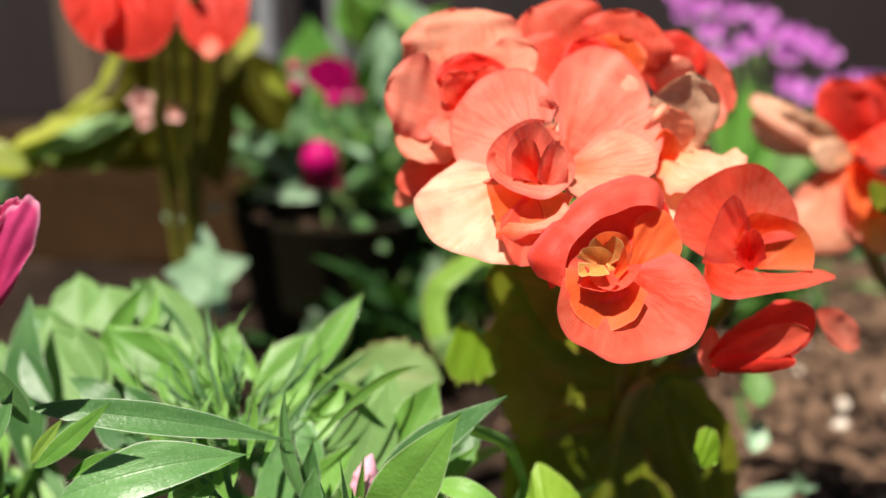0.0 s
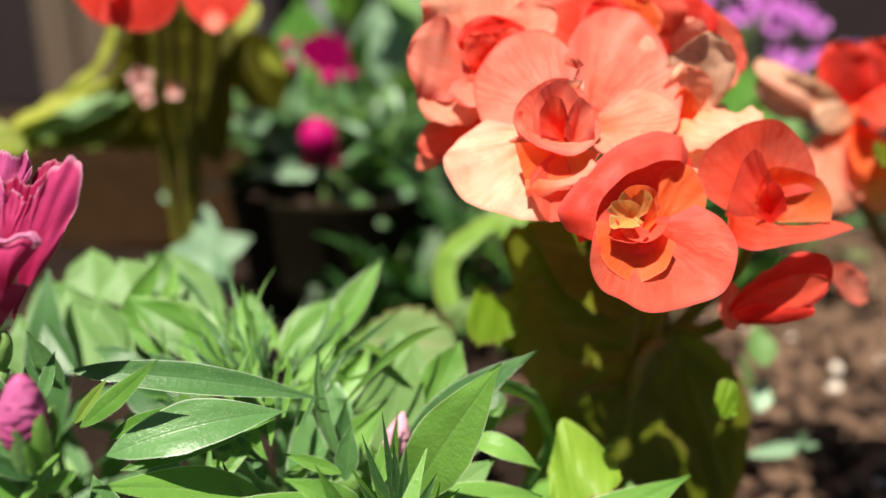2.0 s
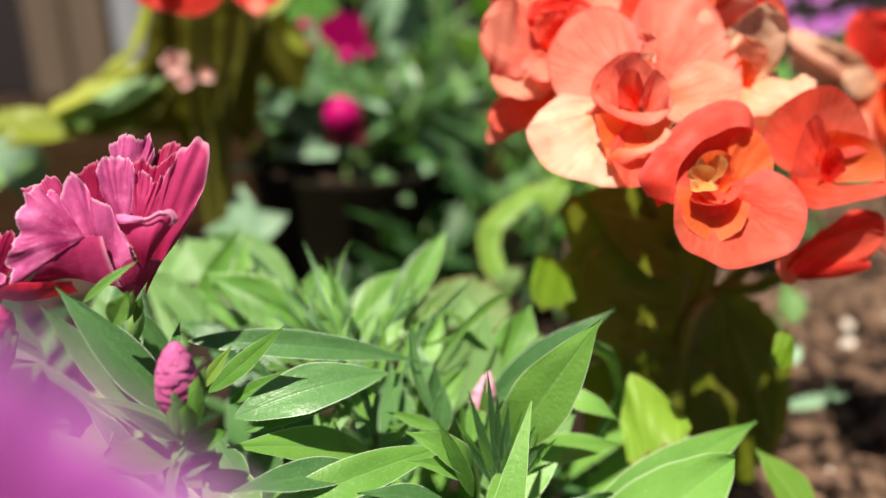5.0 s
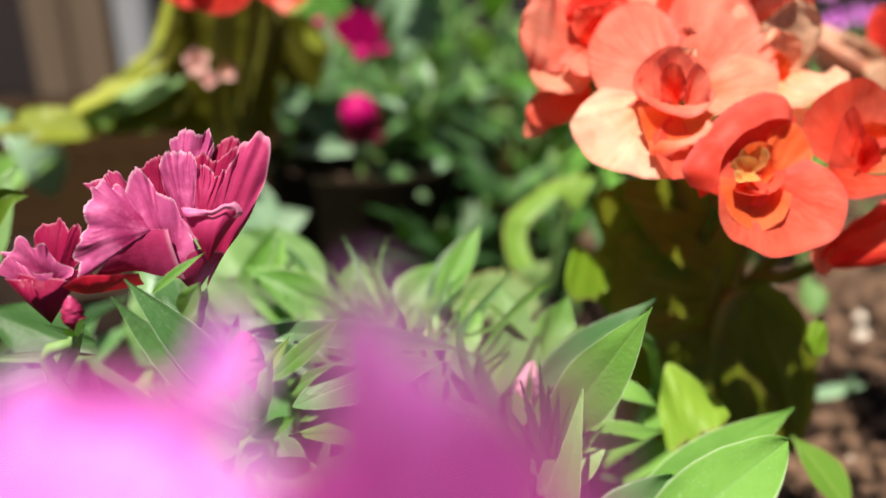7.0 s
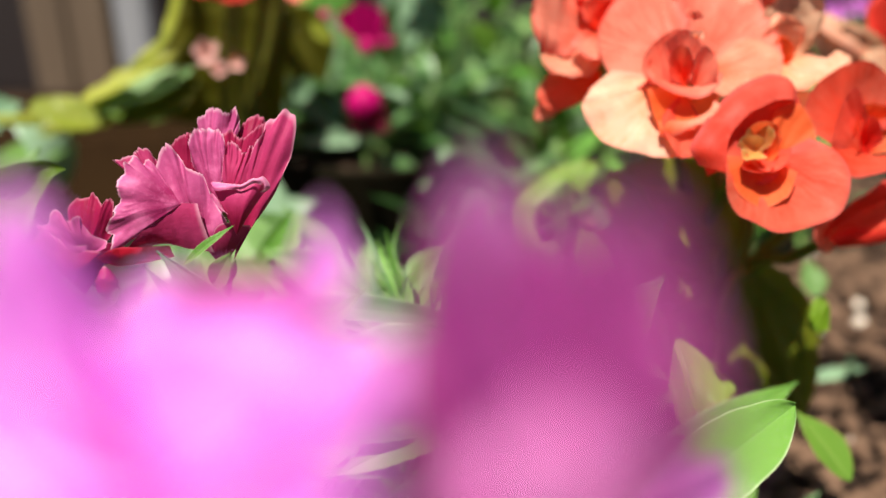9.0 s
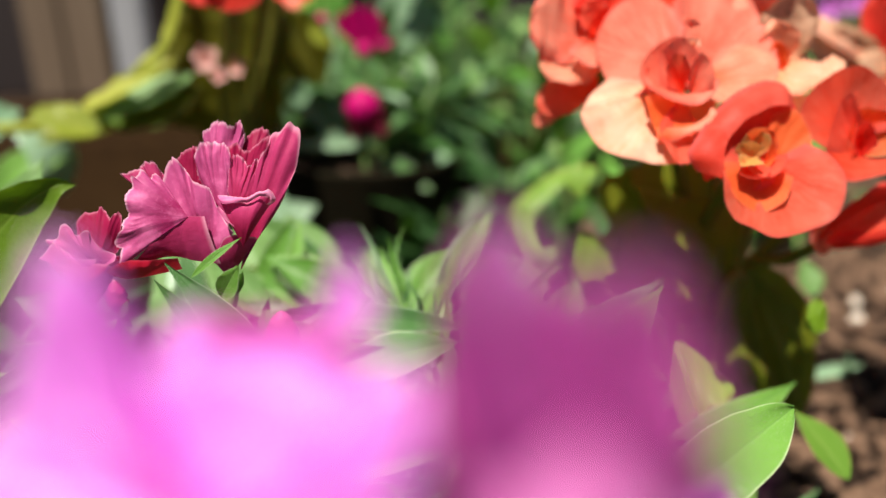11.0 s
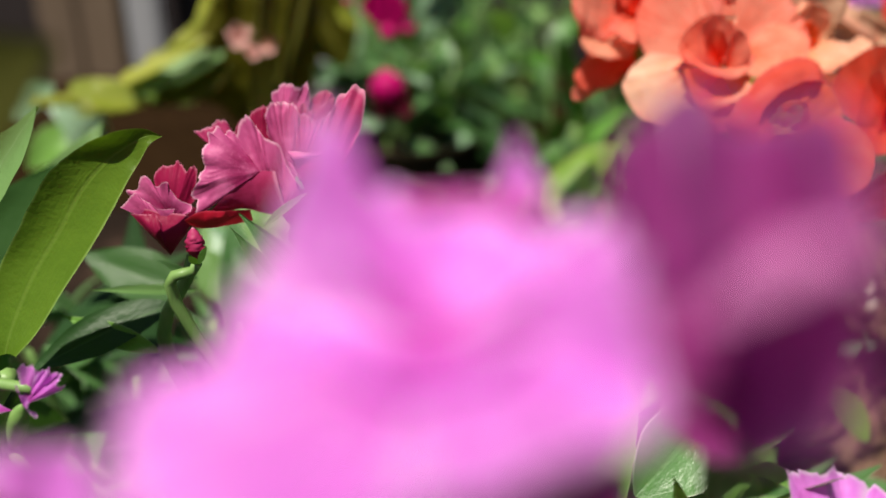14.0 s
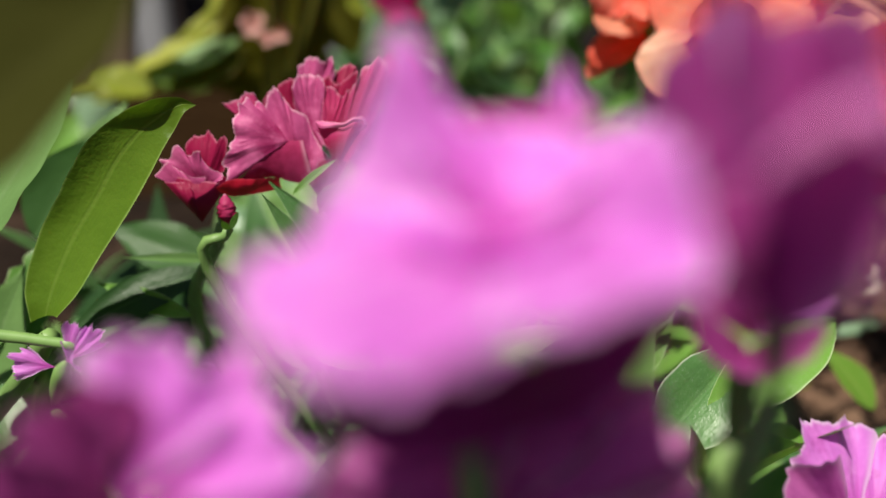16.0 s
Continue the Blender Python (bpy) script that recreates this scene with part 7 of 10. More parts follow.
blade("leaf", dianthus, (-0.0780, 0.1800, 0.1006), (-0.0932, 0.1850, 0.1060), 0.0060, (0.1, -0.7, 0.8), DIANTHUS, bend=0.1, wide=0.42, kb=0.7, kt=1.15, nv=16, fold=0.26, ruffle=0.09, waves=2.2, rag=0.06)
tuft(dianthus, (-0.0464, 0.1650, 0.1012), (-0.0492, 0.1850, 0.1137), 85, 0.0013, 5)
tuft(dianthus, (-0.0411, 0.1450, 0.0980), (-0.0394, 0.1600, 0.1070), 12, 0.0018, 6)
blade("leaf", dianthus, (-0.0860, 0.1050, 0.1082), (-0.0976, 0.1150, 0.1200), 0.0097, (0.1, -0.7, 0.8), PALE, bend=0.05, wide=0.42, kb=0.7, kt=1.15, nv=16, fold=0.26, ruffle=0.09, waves=2.2, rag=0.06)
blade("leaf", dianthus, (-0.0766, 0.1120, 0.1140), (-0.0873, 0.1080, 0.1182), 0.0071, (0, -0.6, 0.9), FRESH, bend=0.05, wide=0.42, kb=0.7, kt=1.15, nv=16, fold=0.26, ruffle=0.09, waves=2.2, rag=0.06)
blade("leaf", dianthus, (-0.0746, 0.1000, 0.1117), (-0.0917, 0.1050, 0.1161), 0.0074, (0, -0.6, 0.9), FRESH, bend=0.05, wide=0.42, kb=0.7, kt=1.15, nv=16, fold=0.26, ruffle=0.09, waves=2.2, rag=0.06)
blade("leaf", dianthus, (-0.0623, 0.1100, 0.1009), (-0.0736, 0.1180, 0.1073), 0.0100, (0.1, -0.6, 0.9), FRESH, bend=0.05, wide=0.42, kb=0.7, kt=1.15, nv=16, fold=0.26, ruffle=0.09, waves=2.2, rag=0.06)
blade("leaf", dianthus, (-0.0696, 0.1050, 0.1075), (-0.0812, 0.1100, 0.1099), 0.0052, (0, -0.6, 0.9), FRESH, bend=0.05, wide=0.42, kb=0.7, kt=1.15, nv=16, fold=0.26, ruffle=0.09, waves=2.2, rag=0.06)
blade("leaf", dianthus, (-0.0933, 0.1150, 0.1125), (-0.0874, 0.1200, 0.1194), 0.0056, (0, -0.7, 0.8), FRESH, bend=0.05, wide=0.42, kb=0.7, kt=1.15, nv=16, fold=0.26, ruffle=0.09, waves=2.2, rag=0.06)
blade("leaf", dianthus, (-0.0757, 0.1120, 0.1140), (-0.0744, 0.1000, 0.1128), 0.0022, (0, -1, 0.45), FRESH, bend=0.05, wide=0.42, kb=0.7, kt=1.15, nv=16, fold=0.26, ruffle=0.09, waves=2.2, rag=0.06)
blade("leaf", dianthus, (-0.0523, 0.1300, 0.0898), (-0.0546, 0.1450, 0.1048), 0.0022, (0, -1, 0.45), FRESH, bend=0.05, wide=0.42, kb=0.7, kt=1.15, nv=16, fold=0.26, ruffle=0.09, waves=2.2, rag=0.06)
blade("leaf", dianthus, (-0.0578, 0.1350, 0.0890), (-0.0590, 0.1400, 0.0996), 0.0022, (0, -1, 0.45), FRESH, bend=0.05, wide=0.42, kb=0.7, kt=1.15, nv=16, fold=0.26, ruffle=0.09, waves=2.2, rag=0.06)
blade("leaf", dianthus, (-0.0674, 0.1250, 0.0969), (-0.0730, 0.1300, 0.1066), 0.0061, (0, -1, 0.45), DIANTHUS, bend=0.05, wide=0.42, kb=0.7, kt=1.15, nv=16, fold=0.26, ruffle=0.09, waves=2.2, rag=0.06)
blade("leaf", dianthus, (-0.0822, 0.1150, 0.1097), (-0.0936, 0.1200, 0.1230), 0.0038, (0.3, -0.8, 0.6), DIANTHUS, bend=0.05, wide=0.42, kb=0.7, kt=1.15, nv=16, fold=0.26, ruffle=0.09, waves=2.2, rag=0.06)
blade("leaf", dianthus, (-0.0268, 0.1180, 0.0955), (-0.0443, 0.1100, 0.1062), 0.0055, (0, -0.35, 1), DIANTHUS, bend=0.05, wide=0.42, kb=0.7, kt=1.15, nv=16, fold=0.26, ruffle=0.09, waves=2.2, rag=0.06)
clump(dianthus, (-0.06, 0.155, 0.0), 210, 0.09, 0.0, 0.08, 0.05, 0.011, (DIANTHUS, FRESH), 41, True)
clump(dianthus, (0.005, 0.15, 0.0), 90, 0.045, 0.0, 0.05, 0.045, 0.011, (DIANTHUS, FRESH), 42, True)
stem(dianthus, [(-0.0500, 0.1350, 0.0000), (-0.0911, 0.1320, 0.1009), (-0.0864, 0.1305, 0.1286)], 0.0020, 0.0013, STEM)
stem(dianthus, [(-0.0500, 0.1350, 0.0000), (-0.1113, 0.1270, 0.1003), (-0.1061, 0.1255, 0.1339)], 0.0020, 0.0013, STEM)
stem(dianthus, [(-0.0500, 0.1350, 0.0000), (-0.0812, 0.1300, 0.0893), (-0.0773, 0.1210, 0.1133)], 0.0020, 0.0014, STEM)
stem(dianthus, [(-0.0500, 0.1350, 0.0000), (-0.0181, 0.1500, 0.0601), (-0.0173, 0.1510, 0.0855)], 0.0020, 0.0013, STEM)
stem(dianthus, [(-0.0500, 0.1350, 0.0000), (-0.0131, 0.1400, 0.0617), (-0.0144, 0.1330, 0.0884)], 0.0020, 0.0013, STEM)
stem(dianthus, [(-0.0500, 0.1350, 0.0000), (-0.1057, 0.1190, 0.1182), (-0.1033, 0.1175, 0.1358)], 0.0016, 0.0010, STEM)

# ---- broad-leaved plant beside the pink dianthus ----
broad = thing("broad_leaved_plant", (-0.1500, 0.1200, 0.0000), "young plant with broad pointed green leaves", "foliage plant")
ribbon("leaf", broad, [(-0.1437, 0.1116, 0.1195), (-0.1437, 0.1127, 0.1269), (-0.1395, 0.1148, 0.1375), (-0.1335, 0.1145, 0.1465), (-0.1276, 0.1143, 0.1553), (-0.1212, 0.1147, 0.1602), (-0.1150, 0.1140, 0.1630), (-0.1100, 0.1170, 0.1630), (-0.1070, 0.1190, 0.1610)], [(-0.1350, 0.1040, 0.1240), (-0.1310, 0.1060, 0.1280), (-0.1260, 0.1080, 0.1350), (-0.1200, 0.1100, 0.1430), (-0.1160, 0.1120, 0.1490), (-0.1130, 0.1140, 0.1540), (-0.1110, 0.1160, 0.1570), (-0.1090, 0.1170, 0.1600), (-0.1070, 0.1190, 0.1610)], GLOSSY, bulge=-0.16, teeth=0.02, ruffle=0.03, face=(0.15, -1.0, 0.05), whole=True, nu=64, nv=14)
blade("leaf", broad, (-0.1577, 0.1180, 0.1300), (-0.1349, 0.1350, 0.1640), 0.0190, (-0.35, -0.6, 0.8), PALE, nv=20, nu=10, kt=0.8, wide=0.42, kb=0.7, fold=0.26, ruffle=0.09, waves=2.2, rag=0.06)
blade("leaf", broad, (-0.1680, 0.1300, 0.0924), (-0.1530, 0.1350, 0.1226), 0.0145, (0, -1, 0.45), PALE, wide=0.42, kb=0.7, kt=1.15, nv=16, fold=0.26, ruffle=0.09, waves=2.2, rag=0.06)
blade("leaf", broad, (-0.1629, 0.1300, 0.1041), (-0.1493, 0.1500, 0.1264), 0.0096, (0, -1, 0.45), FRESH, teeth=0.3, points=6, wide=0.42, kb=0.7, kt=1.15, nv=16, fold=0.26, ruffle=0.09, waves=2.2, rag=0.06)
blade("leaf", broad, (-0.1611, 0.1350, 0.0981), (-0.1523, 0.1500, 0.1176), 0.0084, (0, -1, 0.45), FRESH, teeth=0.3, points=6, wide=0.42, kb=0.7, kt=1.15, nv=16, fold=0.26, ruffle=0.09, waves=2.2, rag=0.06)
blade("leaf", broad, (-0.1609, 0.1600, 0.1202), (-0.1445, 0.1700, 0.1437), 0.0172, (0, -1, 0.45), SHADEGREEN, wide=0.42, kb=0.7, kt=1.15, nv=16, fold=0.26, ruffle=0.09, waves=2.2, rag=0.06)
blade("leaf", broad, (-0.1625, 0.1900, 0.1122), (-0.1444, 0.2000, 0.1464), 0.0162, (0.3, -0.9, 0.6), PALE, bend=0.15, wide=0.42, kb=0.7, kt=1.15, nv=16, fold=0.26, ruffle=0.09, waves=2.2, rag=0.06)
blade("leaf", broad, (-0.1155, 0.1550, 0.1121), (-0.1440, 0.1650, 0.1206), 0.0137, (0, -0.8, 0.7), SHADEGREEN, wide=0.42, kb=0.7, kt=1.15, nv=16, fold=0.26, ruffle=0.09, waves=2.2, rag=0.06)
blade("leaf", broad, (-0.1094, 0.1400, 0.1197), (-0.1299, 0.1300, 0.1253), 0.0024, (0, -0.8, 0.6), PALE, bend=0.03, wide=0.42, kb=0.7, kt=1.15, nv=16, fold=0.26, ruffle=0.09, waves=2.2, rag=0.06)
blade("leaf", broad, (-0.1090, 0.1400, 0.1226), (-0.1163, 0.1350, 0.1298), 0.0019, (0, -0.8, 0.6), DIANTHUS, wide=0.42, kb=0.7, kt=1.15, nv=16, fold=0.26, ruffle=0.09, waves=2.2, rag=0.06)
blade("leaf", broad, (-0.1126, 0.1300, 0.1213), (-0.1419, 0.1200, 0.1111), 0.0101, (0, -0.7, 0.8), SHADEGREEN, bend=0.05, wide=0.42, kb=0.7, kt=1.15, nv=16, fold=0.26, ruffle=0.09, waves=2.2, rag=0.06)
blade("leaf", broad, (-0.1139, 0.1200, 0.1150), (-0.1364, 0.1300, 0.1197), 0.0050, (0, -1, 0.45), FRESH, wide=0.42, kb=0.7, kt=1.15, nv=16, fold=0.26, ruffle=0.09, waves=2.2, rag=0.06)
clump(broad, (-0.165, 0.175, 0.0), 120, 0.055, 0.0, 0.085, 0.05, 0.013, (SHADEGREEN, DIANTHUS), 43, True)
clump(broad, (-0.115, 0.165, 0.0), 60, 0.03, 0.0, 0.09, 0.045, 0.009, (SHADEGREEN, DIANTHUS), 44, True)
stem(broad, [(-0.1500, 0.1200, 0.0000), (-0.1716, 0.1200, 0.0682), (-0.1420, 0.1060, 0.1137), (-0.1366, 0.1040, 0.1202)], 0.0025, 0.0018, STEM)
stem(broad, [(-0.1559, 0.1000, 0.1242), (-0.1431, 0.0980, 0.1238), (-0.1283, 0.0940, 0.1230)], 0.0014, 0.0010, STEM)
stem(broad, [(-0.1500, 0.1200, 0.0000), (-0.1719, 0.1200, 0.1075), (-0.1577, 0.1180, 0.1300)], 0.0020, 0.0010, STEM)

# ---- orchid-pink dianthus right in front of the lens ----
orchid = thing("dianthus_plant", (-0.0600, 0.0200, 0.0000), "dianthus plant with orchid-pink fringed flowers", "flowering plant", "dianthus of the bed")
o1 = body("flower", orchid, (-0.0657, 0.0180, 0.1530), (-0.0669, 0.0110, 0.1673), 0.0026, SEPAL, "large orchid-pink dianthus flower with fringed petals", wide=0.7)
draped("petal", o1, (-0.0640, 0.0110, 0.1735), [(-0.0765, 0.0120, 0.1745), (-0.0750, 0.0140, 0.1775), (-0.0730, 0.0155, 0.1810), (-0.0714, 0.0170, 0.1854), (-0.0700, 0.0178, 0.1868), (-0.0688, 0.0185, 0.1840), (-0.0685, 0.0215, 0.1805), (-0.0685, 0.0248, 0.1778)], ORCHID, belly=-0.04, teeth=0.09, points=14, ruffle=0.09, crumple=0.05, frill=0.07, frills=6, face=(-0.1, -0.4, 1.0), nu=72, nv=18)
draped("petal", o1, (-0.0640, 0.0110, 0.1735), [(-0.0690, 0.0245, 0.1773), (-0.0660, 0.0245, 0.1783), (-0.0625, 0.0235, 0.1786), (-0.0590, 0.0215, 0.1790), (-0.0560, 0.0180, 0.1795), (-0.0535, 0.0145, 0.1798)], ORCHID, belly=-0.04, teeth=0.05, points=14, ruffle=0.09, crumple=0.05, frill=0.07, frills=6, face=(-0.1, -0.4, 1.0), nu=72, nv=18)
draped("petal", o1, (-0.0640, 0.0110, 0.1735), [(-0.0545, 0.0160, 0.1796), (-0.0532, 0.0130, 0.1800), (-0.0535, 0.0080, 0.1803), (-0.0545, 0.0040, 0.1795), (-0.0542, 0.0010, 0.1765), (-0.0550, 0.0000, 0.1743)], ORCHID, belly=-0.06, teeth=0.04, points=14, ruffle=0.09, crumple=0.05, frill=0.07, frills=6, face=(-0.1, -0.4, 1.0), nu=72, nv=18)
draped("petal", o1, (-0.0640, 0.0110, 0.1735), [(-0.0538, 0.0030, 0.1770), (-0.0545, 0.0000, 0.1745), (-0.0590, -0.0015, 0.1742), (-0.0640, -0.0030, 0.1738), (-0.0690, -0.0055, 0.1725)], ORCHID, belly=0.04, teeth=0.05, points=14, ruffle=0.09, crumple=0.05, frill=0.07, frills=6, face=(-0.1, -0.4, 1.0), nu=72, nv=18)
draped("petal", o1, (-0.0640, 0.0110, 0.1735), [(-0.0660, -0.0035, 0.1735), (-0.0710, -0.0060, 0.1722), (-0.0755, -0.0055, 0.1720), (-0.0790, -0.0020, 0.1726), (-0.0805, 0.0020, 0.1728)], ORCHID, belly=0.05, teeth=0.06, points=14, ruffle=0.09, crumple=0.05, frill=0.07, frills=6, face=(-0.1, -0.4, 1.0), nu=72, nv=18)
draped("petal", o1, (-0.0640, 0.0110, 0.1735), [(-0.0800, 0.0000, 0.1728), (-0.0810, 0.0050, 0.1720), (-0.0800, 0.0090, 0.1725), (-0.0780, 0.0110, 0.1735), (-0.0760, 0.0135, 0.1765)], ORCHID, belly=0.03, teeth=0.07, points=14, ruffle=0.09, crumple=0.05, frill=0.07, frills=6, face=(-0.1, -0.4, 1.0), nu=72, nv=18)
draped("petal", o1, (-0.0640, 0.0110, 0.1735), [(-0.0700, 0.0135, 0.1790), (-0.0670, 0.0165, 0.1790), (-0.0620, 0.0170, 0.1790), (-0.0585, 0.0135, 0.1788), (-0.0580, 0.0090, 0.1782)], ORCHID, belly=-0.06, teeth=0.08, points=14, ruffle=0.09, crumple=0.05, frill=0.07, frills=6, face=(-0.1, -0.4, 1.0), nu=72, nv=18)
draped("petal", o1, (-0.0640, 0.0110, 0.1735), [(-0.0590, 0.0065, 0.1760), (-0.0630, 0.0040, 0.1754), (-0.0680, 0.0045, 0.1750), (-0.0710, 0.0080, 0.1754), (-0.0710, 0.0125, 0.1764)], ORCHID, belly=-0.06, teeth=0.08, points=14, ruffle=0.09, crumple=0.05, frill=0.07, frills=6, face=(-0.1, -0.4, 1.0), nu=72, nv=18)
# undersides, coloured dark for the shade beneath the flower
draped("petal", o1, (-0.0620, 0.0120, 0.1660), [(-0.0546, 0.0035, 0.1725), (-0.0590, 0.0005, 0.1725), (-0.0650, -0.0005, 0.1720), (-0.0710, -0.0030, 0.1705), (-0.0780, -0.0010, 0.1710), (-0.0820, 0.0060, 0.1705)], SHADEPLUM, belly=0.05, teeth=0.05, points=12, ruffle=0.06, crumple=0.03)
draped("petal", o1, (-0.0620, 0.0130, 0.1620), [(-0.0535, 0.0080, 0.1730), (-0.0550, 0.0040, 0.1680), (-0.0590, 0.0030, 0.1640), (-0.0650, 0.0030, 0.1620), (-0.0720, 0.0020, 0.1620), (-0.0780, 0.0040, 0.1660)], SHADEPLUM, belly=0.05, teeth=0.05, points=12, ruffle=0.06, crumple=0.03)
draped("petal", o1, (-0.0590, 0.0200, 0.1755), [(-0.0590, 0.0245, 0.1785), (-0.0576, 0.0262, 0.1806), (-0.0568, 0.0268, 0.1822), (-0.0560, 0.0262, 0.1804), (-0.0548, 0.0240, 0.1785)], ORCHID, belly=0.05, teeth=0.03, points=8, ruffle=0.04, crumple=0.03)
ribbon("petal", o1, [(-0.0690, 0.0247, 0.1777), (-0.0660, 0.0247, 0.1787), (-0.0625, 0.0237, 0.1790), (-0.0590, 0.0217, 0.1794), (-0.0560, 0.0182, 0.1799)], [(-0.0683, 0.0226, 0.1772), (-0.0657, 0.0226, 0.1780), (-0.0627, 0.0217, 0.1783), (-0.0597, 0.0200, 0.1786), (-0.0571, 0.0170, 0.1791)], SHADEDUSK, bulge=0.05, teeth=0.15, ruffle=0.08)
o5 = body("flower", orchid, (-0.0990, 0.0200, 0.1291), (-0.0931, 0.0120, 0.1504), 0.0031, SEPAL, "orchid-pink dianthus flower with fringed petals", wide=0.7)
fan("petal", o5, (-0.0922, 0.0110, 0.1523), (-0.0887, 0.0150, 0.1647), 70, (-0.1, -0.45, 1), ORCHID, ruffle=0.08, teeth=0.14, cup=0.05)
fan("petal", o5, (-0.0922, 0.0110, 0.1523), (-0.0803, 0.0140, 0.1604), 70, (-0.1, -0.45, 1), ORCHID, ruffle=0.08, teeth=0.14, cup=0.05)
fan("petal", o5, (-0.0922, 0.0110, 0.1523), (-0.0781, 0.0100, 0.1524), 60, (-0.1, -0.45, 1), ORCHID, ruffle=0.08, teeth=0.14, cup=0.05)
fan("petal", o5, (-0.0922, 0.0110, 0.1523), (-0.0980, 0.0070, 0.1492), 60, (-0.1, -0.45, 1), ORCHID, ruffle=0.08, teeth=0.14, cup=0.05)
fan("petal", o5, (-0.0922, 0.0110, 0.1523), (-0.0866, 0.0060, 0.1475), 60, (-0.1, -0.45, 1), ORCHID, ruffle=0.08, teeth=0.14, cup=0.05)
fan("petal", o5, (-0.0926, 0.0120, 0.1515), (-0.1022, 0.0100, 0.1565), 60, (-0.3, -1, 0.1), SHADEPLUM, ruffle=0.08, teeth=0.14, cup=0.05)
fan("petal", o5, (-0.0926, 0.0120, 0.1515), (-0.0976, 0.0120, 0.1604), 70, (-0.3, -1, 0.1), SHADEPLUM, ruffle=0.08, teeth=0.14, cup=0.05)
fan("petal", o5, (-0.0926, 0.0120, 0.1515), (-0.0945, 0.0140, 0.1618), 60, (-0.3, -1, 0.1), SHADEPLUM, ruffle=0.08, teeth=0.14, cup=0.05)
o6 = body("flower", orchid, (-0.0625, 0.0240, 0.1119), (-0.0626, 0.0210, 0.1350), 0.0029, SEPAL, "orchid-pink dianthus flower in the shade of another", wide=0.7)
fan("petal", o6, (-0.0626, 0.0210, 0.1378), (-0.0790, 0.0190, 0.1474), 70, (0, -1, 0.35), SHADEMAUVE, ruffle=0.06, teeth=0.1, cup=0.05)
fan("petal", o6, (-0.0626, 0.0210, 0.1378), (-0.0708, 0.0210, 0.1548), 70, (0, -1, 0.35), SHADEMAUVE, ruffle=0.06, teeth=0.1, cup=0.05)
fan("petal", o6, (-0.0626, 0.0210, 0.1378), (-0.0600, 0.0230, 0.1563), 70, (0, -1, 0.35), SHADEMAUVE, ruffle=0.06, teeth=0.1, cup=0.05)
fan("petal", o6, (-0.0626, 0.0210, 0.1378), (-0.0500, 0.0230, 0.1545), 70, (0, -1, 0.35), SHADEMAUVE, ruffle=0.06, teeth=0.1, cup=0.05)
fan("petal", o6, (-0.0626, 0.0210, 0.1378), (-0.0434, 0.0220, 0.1440), 70, (0, -1, 0.35), SHADEMAUVE, ruffle=0.06, teeth=0.1, cup=0.05)
fan("petal", o6, (-0.0626, 0.0210, 0.1378), (-0.0493, 0.0190, 0.1356), 70, (0, -1, 0.35), SHADEMAUVE, ruffle=0.06, teeth=0.1, cup=0.05)
fan("petal", o6, (-0.0626, 0.0210, 0.1378), (-0.0756, 0.0170, 0.1368), 70, (0, -1, 0.35), SHADEMAUVE, ruffle=0.06, teeth=0.1, cup=0.05)
fan("petal", o6, (-0.0626, 0.0210, 0.1378), (-0.0634, 0.0160, 0.1345), 70, (0, -1, 0.35), SHADEMAUVE, ruffle=0.06, teeth=0.1, cup=0.05)
stem(orchid, [(-0.0600, 0.0200, 0.0000), (-0.0600, 0.0240, 0.0800), (-0.0657, 0.0180, 0.1530)], 0.0022, 0.0016, STEM)
stem(orchid, [(-0.0600, 0.0200, 0.0000), (-0.0800, 0.0240, 0.0800), (-0.0990, 0.0200, 0.1291)], 0.0022, 0.0016, STEM)
stem(orchid, [(-0.0600, 0.0200, 0.0000), (-0.0600, 0.0300, 0.0600), (-0.0625, 0.0240, 0.1119)], 0.0022, 0.0016, STEM)
o2 = body("flower", orchid, (-0.0415, 0.0140, 0.1563), (-0.0454, 0.0100, 0.1753), 0.0014, SEPAL, "orchid-pink dianthus flower turned to the shade", wide=0.7)
# this flower's shaded faces are darkened by petal colour
draped("petal", o2, (-0.0465, 0.0060, 0.1670), [(-0.0512, 0.0200, 0.1740), (-0.0516, 0.0205, 0.1800), (-0.0505, 0.0180, 0.1850), (-0.0486, 0.0128, 0.1880), (-0.0476, 0.0095, 0.1866), (-0.0472, 0.0070, 0.1880), (-0.0469, 0.0030, 0.1868), (-0.0466, -0.0005, 0.1840), (-0.0464, -0.0025, 0.1790), (-0.0460, -0.0025, 0.1740)], SHADEDUSK, belly=0.03, teeth=0.06, points=12, ruffle=0.07, crumple=0.04, frill=0.05, frills=5, face=(-1.0, -0.4, 0.3))
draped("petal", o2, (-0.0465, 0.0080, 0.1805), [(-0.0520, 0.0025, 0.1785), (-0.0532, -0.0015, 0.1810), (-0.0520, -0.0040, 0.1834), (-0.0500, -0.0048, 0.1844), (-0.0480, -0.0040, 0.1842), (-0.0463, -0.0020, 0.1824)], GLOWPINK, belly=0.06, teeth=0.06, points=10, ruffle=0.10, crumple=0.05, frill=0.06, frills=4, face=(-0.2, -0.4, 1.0))
